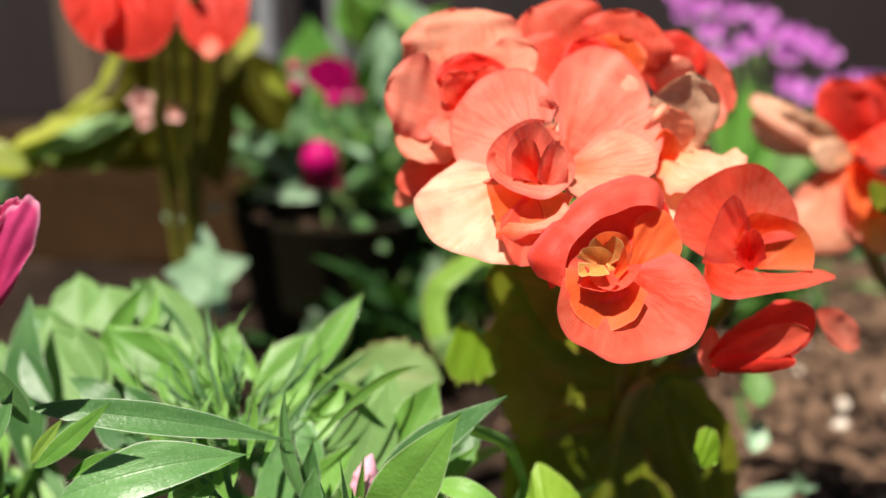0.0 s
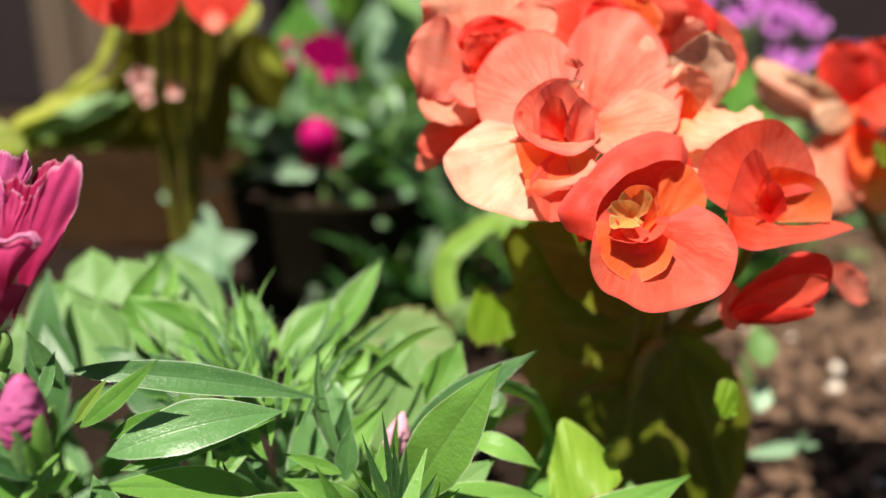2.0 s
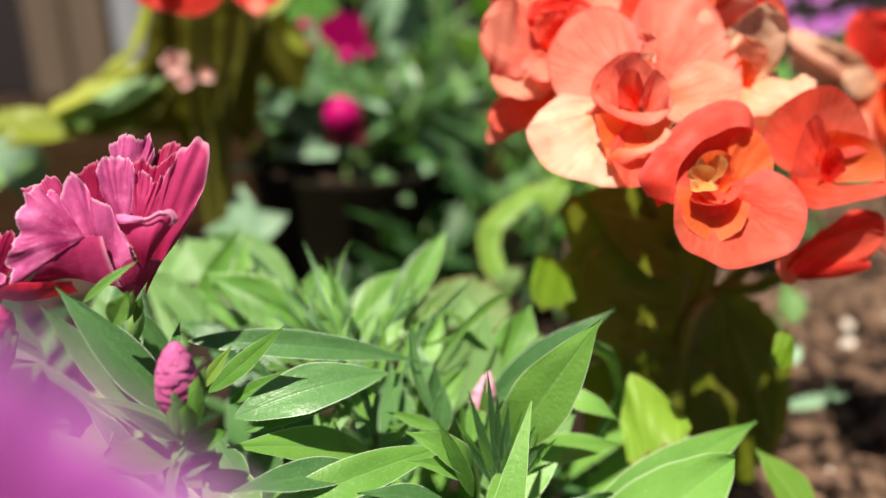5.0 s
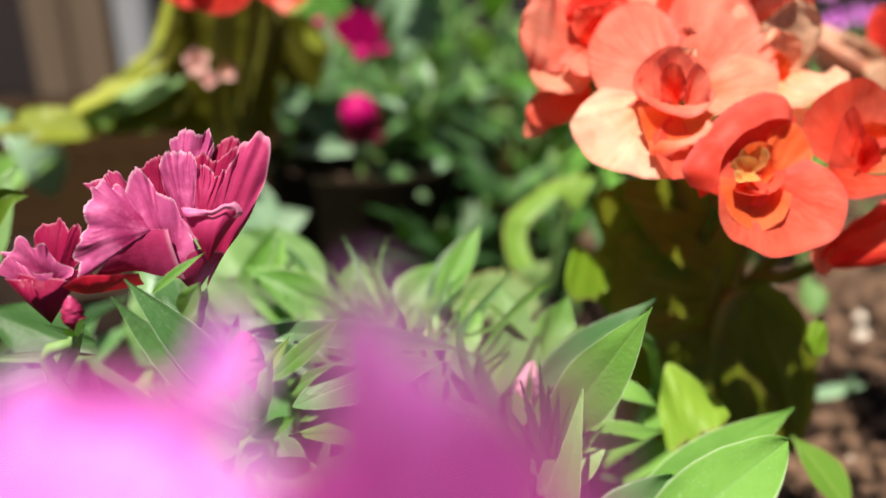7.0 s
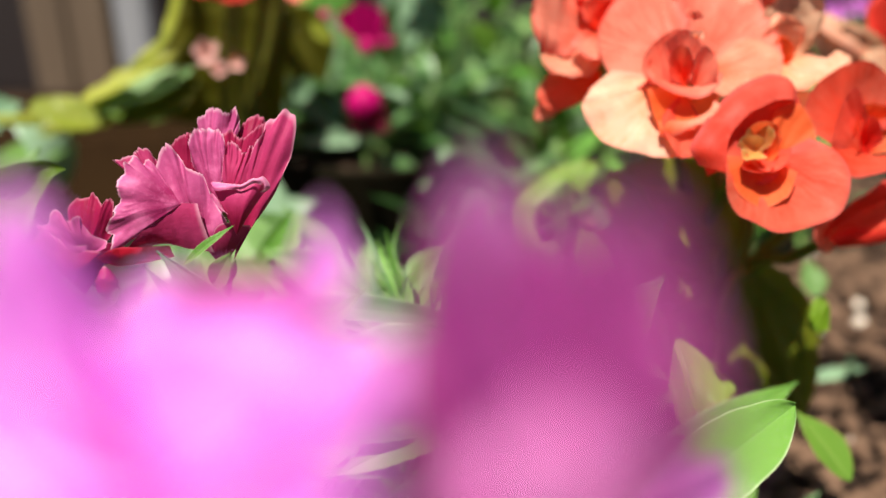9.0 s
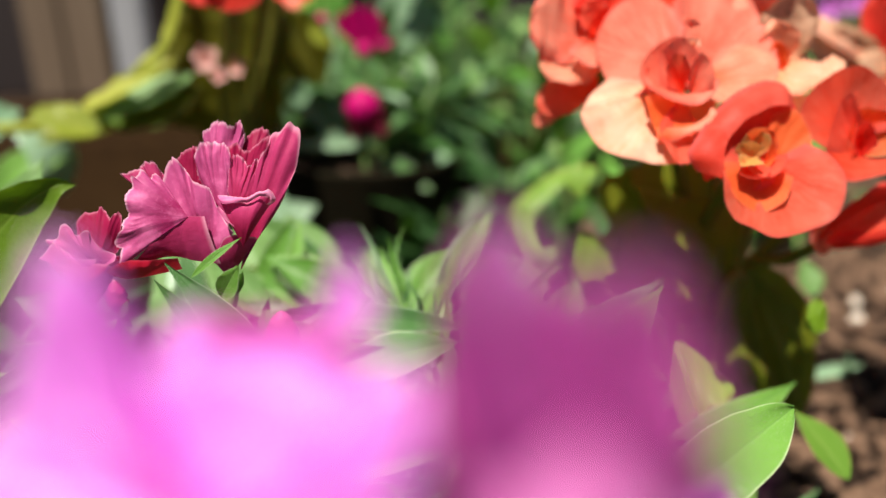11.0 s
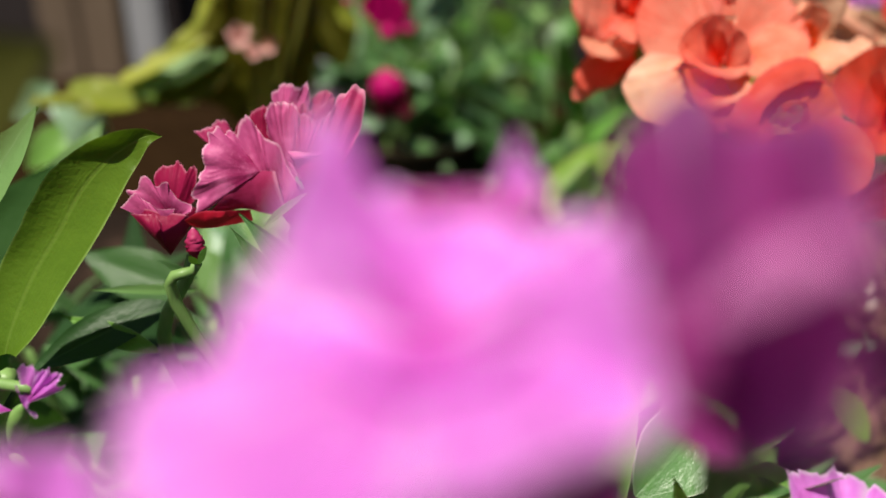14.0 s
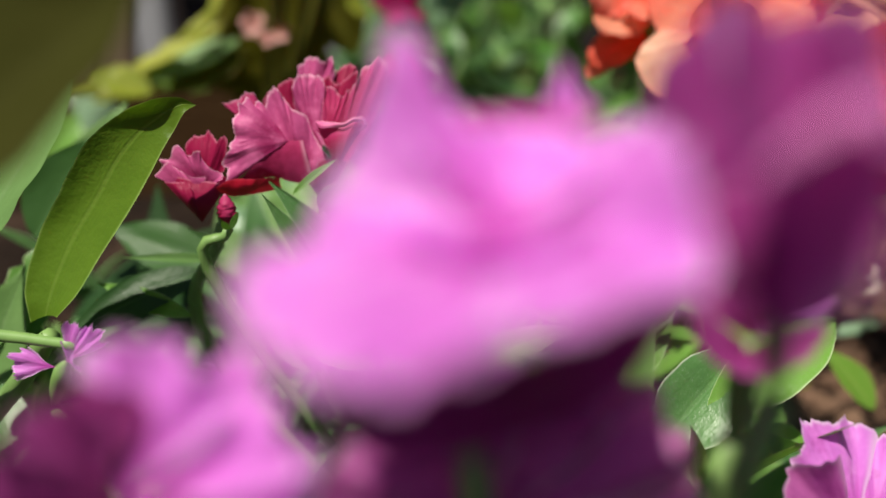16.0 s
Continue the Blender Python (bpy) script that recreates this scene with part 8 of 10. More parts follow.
draped("petal", o2, (-0.0470, 0.0080, 0.1800), [(-0.0450, 0.0080, 0.1880), (-0.0440, 0.0060, 0.1880), (-0.0430, 0.0050, 0.1850), (-0.0430, 0.0030, 0.1830), (-0.0420, 0.0030, 0.1800), (-0.0430, 0.0050, 0.1770), (-0.0450, 0.0060, 0.1750)], SHADEDUSK, belly=0.05, teeth=0.06, points=10, ruffle=0.08, crumple=0.04, frill=0.05, frills=4, face=(-0.5, -0.7, 0.5))
draped("petal", o2, (-0.0470, 0.0060, 0.1820), [(-0.0470, 0.0040, 0.1840), (-0.0460, 0.0020, 0.1840), (-0.0450, 0.0020, 0.1820), (-0.0450, 0.0020, 0.1800), (-0.0470, 0.0030, 0.1790)], ORCHID, belly=0.05, teeth=0.06, points=10, ruffle=0.08, crumple=0.04, frill=0.05, frills=4, face=(-0.5, -0.7, 0.5))
draped("petal", o2, (-0.0475, 0.0080, 0.1780), [(-0.0520, 0.0120, 0.1750), (-0.0515, 0.0090, 0.1725), (-0.0495, 0.0070, 0.1715), (-0.0460, 0.0070, 0.1715), (-0.0430, 0.0080, 0.1720), (-0.0420, 0.0100, 0.1730)], SHADEPLUM, belly=0.06, teeth=0.06, points=10, ruffle=0.06, crumple=0.03)
draped("petal", o2, (-0.0520, 0.0160, 0.1720), [(-0.0560, 0.0170, 0.1720), (-0.0550, 0.0180, 0.1750), (-0.0540, 0.0190, 0.1770), (-0.0510, 0.0190, 0.1770), (-0.0480, 0.0180, 0.1760), (-0.0470, 0.0170, 0.1710), (-0.0480, 0.0170, 0.1640), (-0.0520, 0.0170, 0.1610), (-0.0570, 0.0170, 0.1650)], SHADEPLUM, belly=0.04, teeth=0.05, points=10, ruffle=0.06, crumple=0.03)
draped("petal", o2, (-0.0450, 0.0120, 0.1680), [(-0.0508, 0.0200, 0.1780), (-0.0486, 0.0200, 0.1794), (-0.0465, 0.0198, 0.1780), (-0.0445, 0.0195, 0.1755), (-0.0435, 0.0180, 0.1720)], ORCHID, belly=0.04, teeth=0.06, points=10, ruffle=0.08, crumple=0.04)
draped("petal", o2, (-0.0490, 0.0120, 0.1790), [(-0.0500, 0.0130, 0.1870), (-0.0490, 0.0130, 0.1880), (-0.0480, 0.0140, 0.1870), (-0.0470, 0.0140, 0.1850), (-0.0450, 0.0140, 0.1830), (-0.0440, 0.0150, 0.1810), (-0.0420, 0.0150, 0.1790)], ORCHID, belly=0.04, teeth=0.04, points=10, ruffle=0.06, crumple=0.03)
stem(orchid, [(-0.0600, 0.0200, 0.0000), (-0.0500, 0.0240, 0.0800), (-0.0415, 0.0140, 0.1563)], 0.0022, 0.0016, STEM)
o7 = body("flower", orchid, (-0.0345, 0.0330, 0.1390), (-0.0342, 0.0325, 0.1520), 0.0016, SEPAL, "orchid-pink dianthus flower in the shade of another", wide=0.7)
draped("petal", o7, (-0.0343, 0.0325, 0.1520), [(-0.0285, 0.0290, 0.1552), (-0.0274, 0.0289, 0.1576), (-0.0286, 0.0295, 0.1596), (-0.0310, 0.0310, 0.1586)], ORCHID, belly=0.04, teeth=0.08, points=8, ruffle=0.08, crumple=0.04)
draped("petal", o7, (-0.0343, 0.0325, 0.1520), [(-0.0300, 0.0310, 0.1590), (-0.0340, 0.0330, 0.1610), (-0.0390, 0.0330, 0.1600), (-0.0420, 0.0320, 0.1570)], SHADEPLUM, belly=0.04, teeth=0.08, points=8, ruffle=0.08, crumple=0.04)
draped("petal", o7, (-0.0343, 0.0325, 0.1510), [(-0.0420, 0.0310, 0.1580), (-0.0410, 0.0290, 0.1530), (-0.0360, 0.0280, 0.1500), (-0.0300, 0.0280, 0.1520), (-0.0280, 0.0290, 0.1550)], SHADEPLUM, belly=0.04, teeth=0.06, points=8, ruffle=0.08, crumple=0.04)
stem(orchid, [(-0.0600, 0.0200, 0.0000), (-0.0450, 0.0330, 0.0700), (-0.0345, 0.0330, 0.1390)], 0.0020, 0.0014, STEM)
o3 = body("flower", orchid, (0.0216, 0.0720, 0.0711), (0.0143, 0.0710, 0.0880), 0.0025, SEPAL, "pale orchid-pink dianthus flower lower down", wide=0.7)
fan("petal", o3, (0.0076, 0.0620, 0.0941), (0.0029, 0.0727, 0.1119), 52, (-0.1, -0.5, 1), ORCHID, teeth=0.1)
fan("petal", o3, (0.0086, 0.0620, 0.0940), (0.0179, 0.0727, 0.1062), 60, (0.1, -0.5, 1), ORCHID, teeth=0.1)
fan("petal", o3, (0.0114, 0.0680, 0.0876), (-0.0106, 0.0614, 0.1056), 56, (-0.1, -0.9, 0.2), SHADEMAUVE, teeth=0.1)
stem(orchid, [(-0.0600, 0.0200, 0.0000), (-0.0200, 0.0500, 0.0500), (0.0216, 0.0720, 0.0711)], 0.0022, 0.0016, STEM)
o4 = body("flower", orchid, (-0.1365, 0.0980, 0.1080), (-0.1308, 0.0940, 0.1199), 0.0017, SEPAL, "small orchid-pink dianthus flower", wide=0.7)
fan("petal", o4, (-0.1308, 0.0940, 0.1199), (-0.1258, 0.0930, 0.1270), 60, (0, -1, 0.45), ORCHID, teeth=0.2)
fan("petal", o4, (-0.1310, 0.0940, 0.1193), (-0.1232, 0.0915, 0.1268), 30, (0, -1, 0.45), ORCHID, teeth=0.2)
fan("petal", o4, (-0.1297, 0.0920, 0.1209), (-0.1270, 0.0880, 0.1244), 80, (0, -1, 0.45), ORCHID, teeth=0.2)
fan("petal", o4, (-0.1330, 0.0950, 0.1182), (-0.1402, 0.0940, 0.1205), 60, (0, -1, 0.45), ORCHID, teeth=0.2)
stem(orchid, [(-0.0600, 0.0200, 0.0000), (-0.0900, 0.0600, 0.0500), (-0.1365, 0.0980, 0.1080)], 0.0018, 0.0012, STEM)
blade("leaf", orchid, (-0.0221, 0.0850, 0.0988), (-0.0009, 0.0980, 0.1129), 0.0160, (-0.3, -1, 0.3), DIANTHUS, kt=0.8, nv=20, nu=10, bend=0.05, wide=0.42, kb=0.7, fold=0.26, ruffle=0.09, waves=2.2, rag=0.06)
blade("leaf", orchid, (-0.0108, 0.0880, 0.1037), (0.0226, 0.1040, 0.1141), 0.0135, (0.1, -0.6, 0.8), FRESH, kt=0.7, nv=20, nu=10, bend=0.06, fold=0.2, wide=0.42, kb=0.7, ruffle=0.09, waves=2.2, rag=0.06)
blade("leaf", orchid, (-0.0138, 0.0800, 0.0921), (-0.0198, 0.0750, 0.1110), 0.0045, (0.4, -1, 0.4), LIME, wide=0.42, kb=0.7, kt=1.15, nv=16, fold=0.26, ruffle=0.09, waves=2.2, rag=0.06)
blade("leaf", orchid, (-0.0137, 0.0800, 0.0907), (-0.0069, 0.0850, 0.0983), 0.0037, (0, -1, 0.45), FRESH, wide=0.42, kb=0.7, kt=1.15, nv=16, fold=0.26, ruffle=0.09, waves=2.2, rag=0.06)
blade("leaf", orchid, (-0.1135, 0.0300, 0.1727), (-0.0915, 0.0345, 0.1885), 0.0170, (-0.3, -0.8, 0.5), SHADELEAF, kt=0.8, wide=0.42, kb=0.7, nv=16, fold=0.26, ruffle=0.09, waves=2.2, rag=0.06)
stem(orchid, [(-0.0600, 0.0200, 0.0000), (-0.0500, 0.0500, 0.0500), (-0.0204, 0.0850, 0.0980)], 0.0018, 0.0012, STEM)
stem(orchid, [(-0.0600, 0.0200, 0.0000), (-0.1000, 0.0200, 0.0800), (-0.1135, 0.0300, 0.1727)], 0.0018, 0.0012, STEM)

# ---- red begonia at the back ----
redbeg = thing("begonia_plant", (-0.1200, 0.3700, 0.0000), "begonia plant with red flowers and yellowing leaves", "flowering plant", "begonias of the bed")
r1 = bloom("flower", redbeg, (-0.1051, 0.2850, 0.2028), 0.0053, RED, "drooping red begonia flower")
draped("petal", r1, (-0.1057, 0.2870, 0.2046), [(-0.1270, 0.2850, 0.2006), (-0.1255, 0.2800, 0.1917), (-0.1200, 0.2770, 0.1838), (-0.1132, 0.2750, 0.1795), (-0.1047, 0.2720, 0.1790)], RED, belly=0.08, teeth=0, ruffle=0.05)
draped("petal", r1, (-0.1033, 0.2830, 0.2046), [(-0.1136, 0.2720, 0.1815), (-0.1058, 0.2700, 0.1786), (-0.0976, 0.2700, 0.1777), (-0.0906, 0.2720, 0.1820), (-0.0876, 0.2780, 0.1907), (-0.0883, 0.2830, 0.2014)], RED, belly=0.1, teeth=0, ruffle=0.05)
draped("petal", r1, (-0.1095, 0.2780, 0.2061), [(-0.1127, 0.2700, 0.1974), (-0.1118, 0.2680, 0.1906), (-0.1073, 0.2670, 0.1876), (-0.1037, 0.2680, 0.1907), (-0.1036, 0.2700, 0.1993)], RED, belly=0.08, teeth=0, ruffle=0.05)
r2 = bloom("flower", redbeg, (-0.0826, 0.3100, 0.2016), 0.0051, RED, "small red begonia flower with a pale tip")
draped("petal", r2, (-0.0830, 0.3120, 0.2035), [(-0.0966, 0.3080, 0.1993), (-0.0936, 0.3000, 0.1859), (-0.0871, 0.2980, 0.1787), (-0.0781, 0.2980, 0.1781), (-0.0711, 0.3000, 0.1844), (-0.0693, 0.3060, 0.1960), (-0.0702, 0.3100, 0.2038)], RED, belly=0.08, teeth=0, ruffle=0.05)
blade("petal", r2, (-0.0828, 0.3000, 0.1842), (-0.0812, 0.2920, 0.1762), 0.0075, (0, -1, 0.45), SALMON, wide=0.6, kb=0.55, kt=0.5, cup=0.18, ruffle=0.15, nu=14, nv=22, grow=1.7, rag=0.09, roll=-0.18)
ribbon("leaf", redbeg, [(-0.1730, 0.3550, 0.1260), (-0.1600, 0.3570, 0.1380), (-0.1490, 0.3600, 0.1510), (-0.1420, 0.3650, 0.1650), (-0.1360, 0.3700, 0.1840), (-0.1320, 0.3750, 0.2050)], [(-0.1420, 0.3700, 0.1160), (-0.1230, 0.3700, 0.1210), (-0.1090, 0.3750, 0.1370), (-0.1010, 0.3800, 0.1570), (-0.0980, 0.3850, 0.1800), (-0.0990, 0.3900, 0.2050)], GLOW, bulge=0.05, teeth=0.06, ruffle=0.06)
ribbon("leaf", redbeg, [(-0.2240, 0.3450, 0.1290), (-0.2000, 0.3450, 0.1300), (-0.1850, 0.3450, 0.1350), (-0.1720, 0.3500, 0.1420), (-0.1590, 0.3500, 0.1490), (-0.1490, 0.3550, 0.1590), (-0.1420, 0.3600, 0.1740), (-0.1380, 0.3650, 0.1940)], [(-0.2240, 0.3420, 0.1250), (-0.2010, 0.3420, 0.1230), (-0.1840, 0.3420, 0.1250), (-0.1690, 0.3450, 0.1350), (-0.1560, 0.3480, 0.1440), (-0.1450, 0.3520, 0.1560), (-0.1380, 0.3570, 0.1700), (-0.1330, 0.3620, 0.1910)], YELLOWING, bulge=0.08, teeth=0.3, ruffle=0.2)
blade("leaf", redbeg, (-0.1410, 0.3520, 0.1521), (-0.1909, 0.3380, 0.1275), 0.0082, (-0.1, -0.7, 0.8), YELLOWING, kt=0.8, ruffle=0.1, wide=0.42, kb=0.7, nv=16, fold=0.26, waves=2.2, rag=0.06)
blade("leaf", redbeg, (-0.1362, 0.3600, 0.1436), (-0.1851, 0.3450, 0.1261), 0.0157, (-0.1, -0.7, 0.7), PALE, kt=0.8, ruffle=0.1, wide=0.42, kb=0.7, nv=16, fold=0.26, waves=2.2, rag=0.06)
blade("leaf", redbeg, (-0.1347, 0.3650, 0.1385), (-0.1711, 0.3500, 0.1202), 0.0186, (-0.1, -0.8, 0.5), OLIVE, kt=0.8, ruffle=0.1, wide=0.42, kb=0.7, nv=16, fold=0.26, waves=2.2, rag=0.06)
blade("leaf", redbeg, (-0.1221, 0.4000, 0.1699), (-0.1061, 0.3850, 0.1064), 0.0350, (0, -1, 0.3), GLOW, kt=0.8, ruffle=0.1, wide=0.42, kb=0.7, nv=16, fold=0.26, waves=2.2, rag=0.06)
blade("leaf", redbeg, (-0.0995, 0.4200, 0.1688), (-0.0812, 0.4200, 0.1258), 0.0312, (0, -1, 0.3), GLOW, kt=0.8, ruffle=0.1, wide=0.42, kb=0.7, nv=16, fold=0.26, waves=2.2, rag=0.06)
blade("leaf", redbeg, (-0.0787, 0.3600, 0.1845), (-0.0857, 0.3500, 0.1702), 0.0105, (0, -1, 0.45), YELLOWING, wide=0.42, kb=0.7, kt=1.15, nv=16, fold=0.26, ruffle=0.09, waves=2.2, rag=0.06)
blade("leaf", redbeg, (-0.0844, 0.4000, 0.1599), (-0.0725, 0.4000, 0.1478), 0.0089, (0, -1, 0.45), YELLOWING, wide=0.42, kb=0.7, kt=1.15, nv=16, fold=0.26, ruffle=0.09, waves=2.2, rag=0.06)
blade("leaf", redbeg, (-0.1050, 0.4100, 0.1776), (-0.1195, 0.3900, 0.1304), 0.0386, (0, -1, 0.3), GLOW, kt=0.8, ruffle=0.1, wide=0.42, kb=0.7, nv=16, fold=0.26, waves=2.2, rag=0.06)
blade("leaf", redbeg, (-0.1733, 0.3340, 0.1242), (-0.2002, 0.3320, 0.1346), 0.0180, (-0.1, -0.6, 0.8), YELLOWING, kt=0.6, ruffle=0.12, wide=0.4, teeth=0.1, points=5, kb=0.7, nv=16, fold=0.26, waves=2.2, rag=0.06)
blade("leaf", redbeg, (-0.1693, 0.3450, 0.1245), (-0.2035, 0.3400, 0.1199), 0.0106, (-0.1, -0.7, 0.7), OLIVE, kt=0.8, wide=0.42, kb=0.7, nv=16, fold=0.26, ruffle=0.09, waves=2.2, rag=0.06)
blade("leaf", redbeg, (-0.1608, 0.3850, 0.1370), (-0.1273, 0.3850, 0.1455), 0.0144, (-0.1, -0.8, 0.6), WITHERLEAF, kt=0.7, ruffle=0.15, wide=0.42, kb=0.7, nv=16, fold=0.26, waves=2.2, rag=0.06)
blade("leaf", redbeg, (-0.1495, 0.3900, 0.1266), (-0.1866, 0.3750, 0.1214), 0.0224, (0, -0.9, 0.5), GLOSSY, kt=0.8, ruffle=0.1, wide=0.42, kb=0.7, nv=16, fold=0.26, waves=2.2, rag=0.06)
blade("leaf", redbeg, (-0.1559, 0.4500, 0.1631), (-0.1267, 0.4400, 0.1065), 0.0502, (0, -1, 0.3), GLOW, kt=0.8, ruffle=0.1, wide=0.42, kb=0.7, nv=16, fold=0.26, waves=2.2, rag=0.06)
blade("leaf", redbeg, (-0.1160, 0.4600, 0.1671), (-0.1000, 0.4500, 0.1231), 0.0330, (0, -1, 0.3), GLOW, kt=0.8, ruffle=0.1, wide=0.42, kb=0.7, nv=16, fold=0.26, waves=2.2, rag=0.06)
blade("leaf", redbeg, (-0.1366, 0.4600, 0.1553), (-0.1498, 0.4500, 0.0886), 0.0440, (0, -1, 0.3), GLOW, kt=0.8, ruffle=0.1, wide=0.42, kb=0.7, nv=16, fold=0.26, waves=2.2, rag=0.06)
blade("leaf", redbeg, (-0.2097, 0.3800, 0.0852), (-0.2264, 0.3700, 0.1196), 0.0244, (0.1, -0.6, 0.9), IVY, bend=0.25, wide=0.42, kb=0.7, kt=1.15, nv=16, fold=0.26, ruffle=0.09, waves=2.2, rag=0.06)
blade("leaf", redbeg, (-0.2414, 0.3700, 0.0870), (-0.2019, 0.3800, 0.1048), 0.0183, (0.2, -0.8, 0.6), FRESH, bend=0.25, wide=0.42, kb=0.7, kt=1.15, nv=16, fold=0.26, ruffle=0.09, waves=2.2, rag=0.06)
blade("leaf", redbeg, (-0.2618, 0.4000, 0.1123), (-0.2316, 0.4000, 0.1226), 0.0227, (0.2, -0.8, 0.6), IVY, wide=0.42, kb=0.7, kt=1.15, nv=16, fold=0.26, ruffle=0.09, waves=2.2, rag=0.06)
stem(redbeg, [(-0.1200, 0.3700, 0.0000), (-0.1248, 0.3650, 0.1056), (-0.1156, 0.3400, 0.1608), (-0.0991, 0.3000, 0.1993)], 0.0026, 0.0018, OLIVESTEM)
stem(redbeg, [(-0.1200, 0.3700, 0.0000), (-0.1200, 0.3750, 0.1031), (-0.1129, 0.3500, 0.1597), (-0.0972, 0.3100, 0.1993)], 0.0026, 0.0018, OLIVESTEM)
stem(redbeg, [(-0.1200, 0.3700, 0.0000), (-0.1176, 0.3850, 0.1005), (-0.0975, 0.3600, 0.1588), (-0.0843, 0.3200, 0.1995)], 0.0026, 0.0018, OLIVESTEM)
stem(redbeg, [(-0.1200, 0.3700, 0.0000), (-0.1155, 0.3650, 0.1057), (-0.1015, 0.3400, 0.1611), (-0.0871, 0.3000, 0.1996)], 0.0026, 0.0018, OLIVESTEM)
# small pale pink blossoms between the stems
s0 = bloom("flower", redbeg, (-0.1066, 0.4320, 0.1443), 0.0019, HEART, "small pale pink blossom")
blade("petal", s0, (-0.1066, 0.4320, 0.1443), (-0.0985, 0.4280, 0.1450), 0.0069, (0, -1, 0.45), BLUSH, nu=6, nv=8, wide=0.6, kb=0.55, kt=0.5, cup=0.18, ruffle=0.15, grow=1.7, rag=0.09, roll=-0.18)
blade("petal", s0, (-0.1066, 0.4320, 0.1443), (-0.1038, 0.4280, 0.1381), 0.0069, (0, -1, 0.45), BLUSH, nu=6, nv=8, wide=0.6, kb=0.55, kt=0.5, cup=0.18, ruffle=0.15, grow=1.7, rag=0.09, roll=-0.18)
blade("petal", s0, (-0.1066, 0.4320, 0.1443), (-0.1117, 0.4280, 0.1406), 0.0069, (0, -1, 0.45), BLUSH, nu=6, nv=8, wide=0.6, kb=0.55, kt=0.5, cup=0.18, ruffle=0.15, grow=1.7, rag=0.09, roll=-0.18)
blade("petal", s0, (-0.1066, 0.4320, 0.1443), (-0.1112, 0.4280, 0.1489), 0.0069, (0, -1, 0.45), BLUSH, nu=6, nv=8, wide=0.6, kb=0.55, kt=0.5, cup=0.18, ruffle=0.15, grow=1.7, rag=0.09, roll=-0.18)
blade("petal", s0, (-0.1066, 0.4320, 0.1443), (-0.1030, 0.4280, 0.1516), 0.0069, (0, -1, 0.45), BLUSH, nu=6, nv=8, wide=0.6, kb=0.55, kt=0.5, cup=0.18, ruffle=0.15, grow=1.7, rag=0.09, roll=-0.18)
s1 = bloom("flower", redbeg, (-0.1167, 0.3570, 0.1470), 0.0016, HEART, "small pale pink blossom")
blade("petal", s1, (-0.1167, 0.3570, 0.1470), (-0.1132, 0.3530, 0.1437), 0.0045, (0, -1, 0.45), BLUSH, nu=6, nv=8, wide=0.6, kb=0.55, kt=0.5, cup=0.18, ruffle=0.15, grow=1.7, rag=0.09, roll=-0.18)
blade("petal", s1, (-0.1167, 0.3570, 0.1470), (-0.1186, 0.3530, 0.1439), 0.0045, (0, -1, 0.45), BLUSH, nu=6, nv=8, wide=0.6, kb=0.55, kt=0.5, cup=0.18, ruffle=0.15, grow=1.7, rag=0.09, roll=-0.18)
blade("petal", s1, (-0.1167, 0.3570, 0.1470), (-0.1196, 0.3530, 0.1492), 0.0045, (0, -1, 0.45), BLUSH, nu=6, nv=8, wide=0.6, kb=0.55, kt=0.5, cup=0.18, ruffle=0.15, grow=1.7, rag=0.09, roll=-0.18)
blade("petal", s1, (-0.1167, 0.3570, 0.1470), (-0.1147, 0.3530, 0.1523), 0.0045, (0, -1, 0.45), BLUSH, nu=6, nv=8, wide=0.6, kb=0.55, kt=0.5, cup=0.18, ruffle=0.15, grow=1.7, rag=0.09, roll=-0.18)
blade("petal", s1, (-0.1167, 0.3570, 0.1470), (-0.1107, 0.3530, 0.1489), 0.0045, (0, -1, 0.45), BLUSH, nu=6, nv=8, wide=0.6, kb=0.55, kt=0.5, cup=0.18, ruffle=0.15, grow=1.7, rag=0.09, roll=-0.18)
s2 = bloom("flower", redbeg, (-0.1282, 0.3500, 0.1517), 0.0016, HEART, "small pale pink blossom")
blade("petal", s2, (-0.1282, 0.3500, 0.1517), (-0.1296, 0.3460, 0.1470), 0.0056, (0, -1, 0.45), BLUSH, nu=6, nv=8, wide=0.6, kb=0.55, kt=0.5, cup=0.18, ruffle=0.15, grow=1.7, rag=0.09, roll=-0.18)
blade("petal", s2, (-0.1282, 0.3500, 0.1517), (-0.1324, 0.3460, 0.1528), 0.0056, (0, -1, 0.45), BLUSH, nu=6, nv=8, wide=0.6, kb=0.55, kt=0.5, cup=0.18, ruffle=0.15, grow=1.7, rag=0.09, roll=-0.18)
blade("petal", s2, (-0.1282, 0.3500, 0.1517), (-0.1273, 0.3460, 0.1579), 0.0056, (0, -1, 0.45), BLUSH, nu=6, nv=8, wide=0.6, kb=0.55, kt=0.5, cup=0.18, ruffle=0.15, grow=1.7, rag=0.09, roll=-0.18)
blade("petal", s2, (-0.1282, 0.3500, 0.1517), (-0.1214, 0.3460, 0.1552), 0.0056, (0, -1, 0.45), BLUSH, nu=6, nv=8, wide=0.6, kb=0.55, kt=0.5, cup=0.18, ruffle=0.15, grow=1.7, rag=0.09, roll=-0.18)
blade("petal", s2, (-0.1282, 0.3500, 0.1517), (-0.1228, 0.3460, 0.1485), 0.0056, (0, -1, 0.45), BLUSH, nu=6, nv=8, wide=0.6, kb=0.55, kt=0.5, cup=0.18, ruffle=0.15, grow=1.7, rag=0.09, roll=-0.18)
s3 = bloom("flower", redbeg, (-0.1188, 0.3260, 0.1479), 0.0015, HEART, "small pale pink blossom")
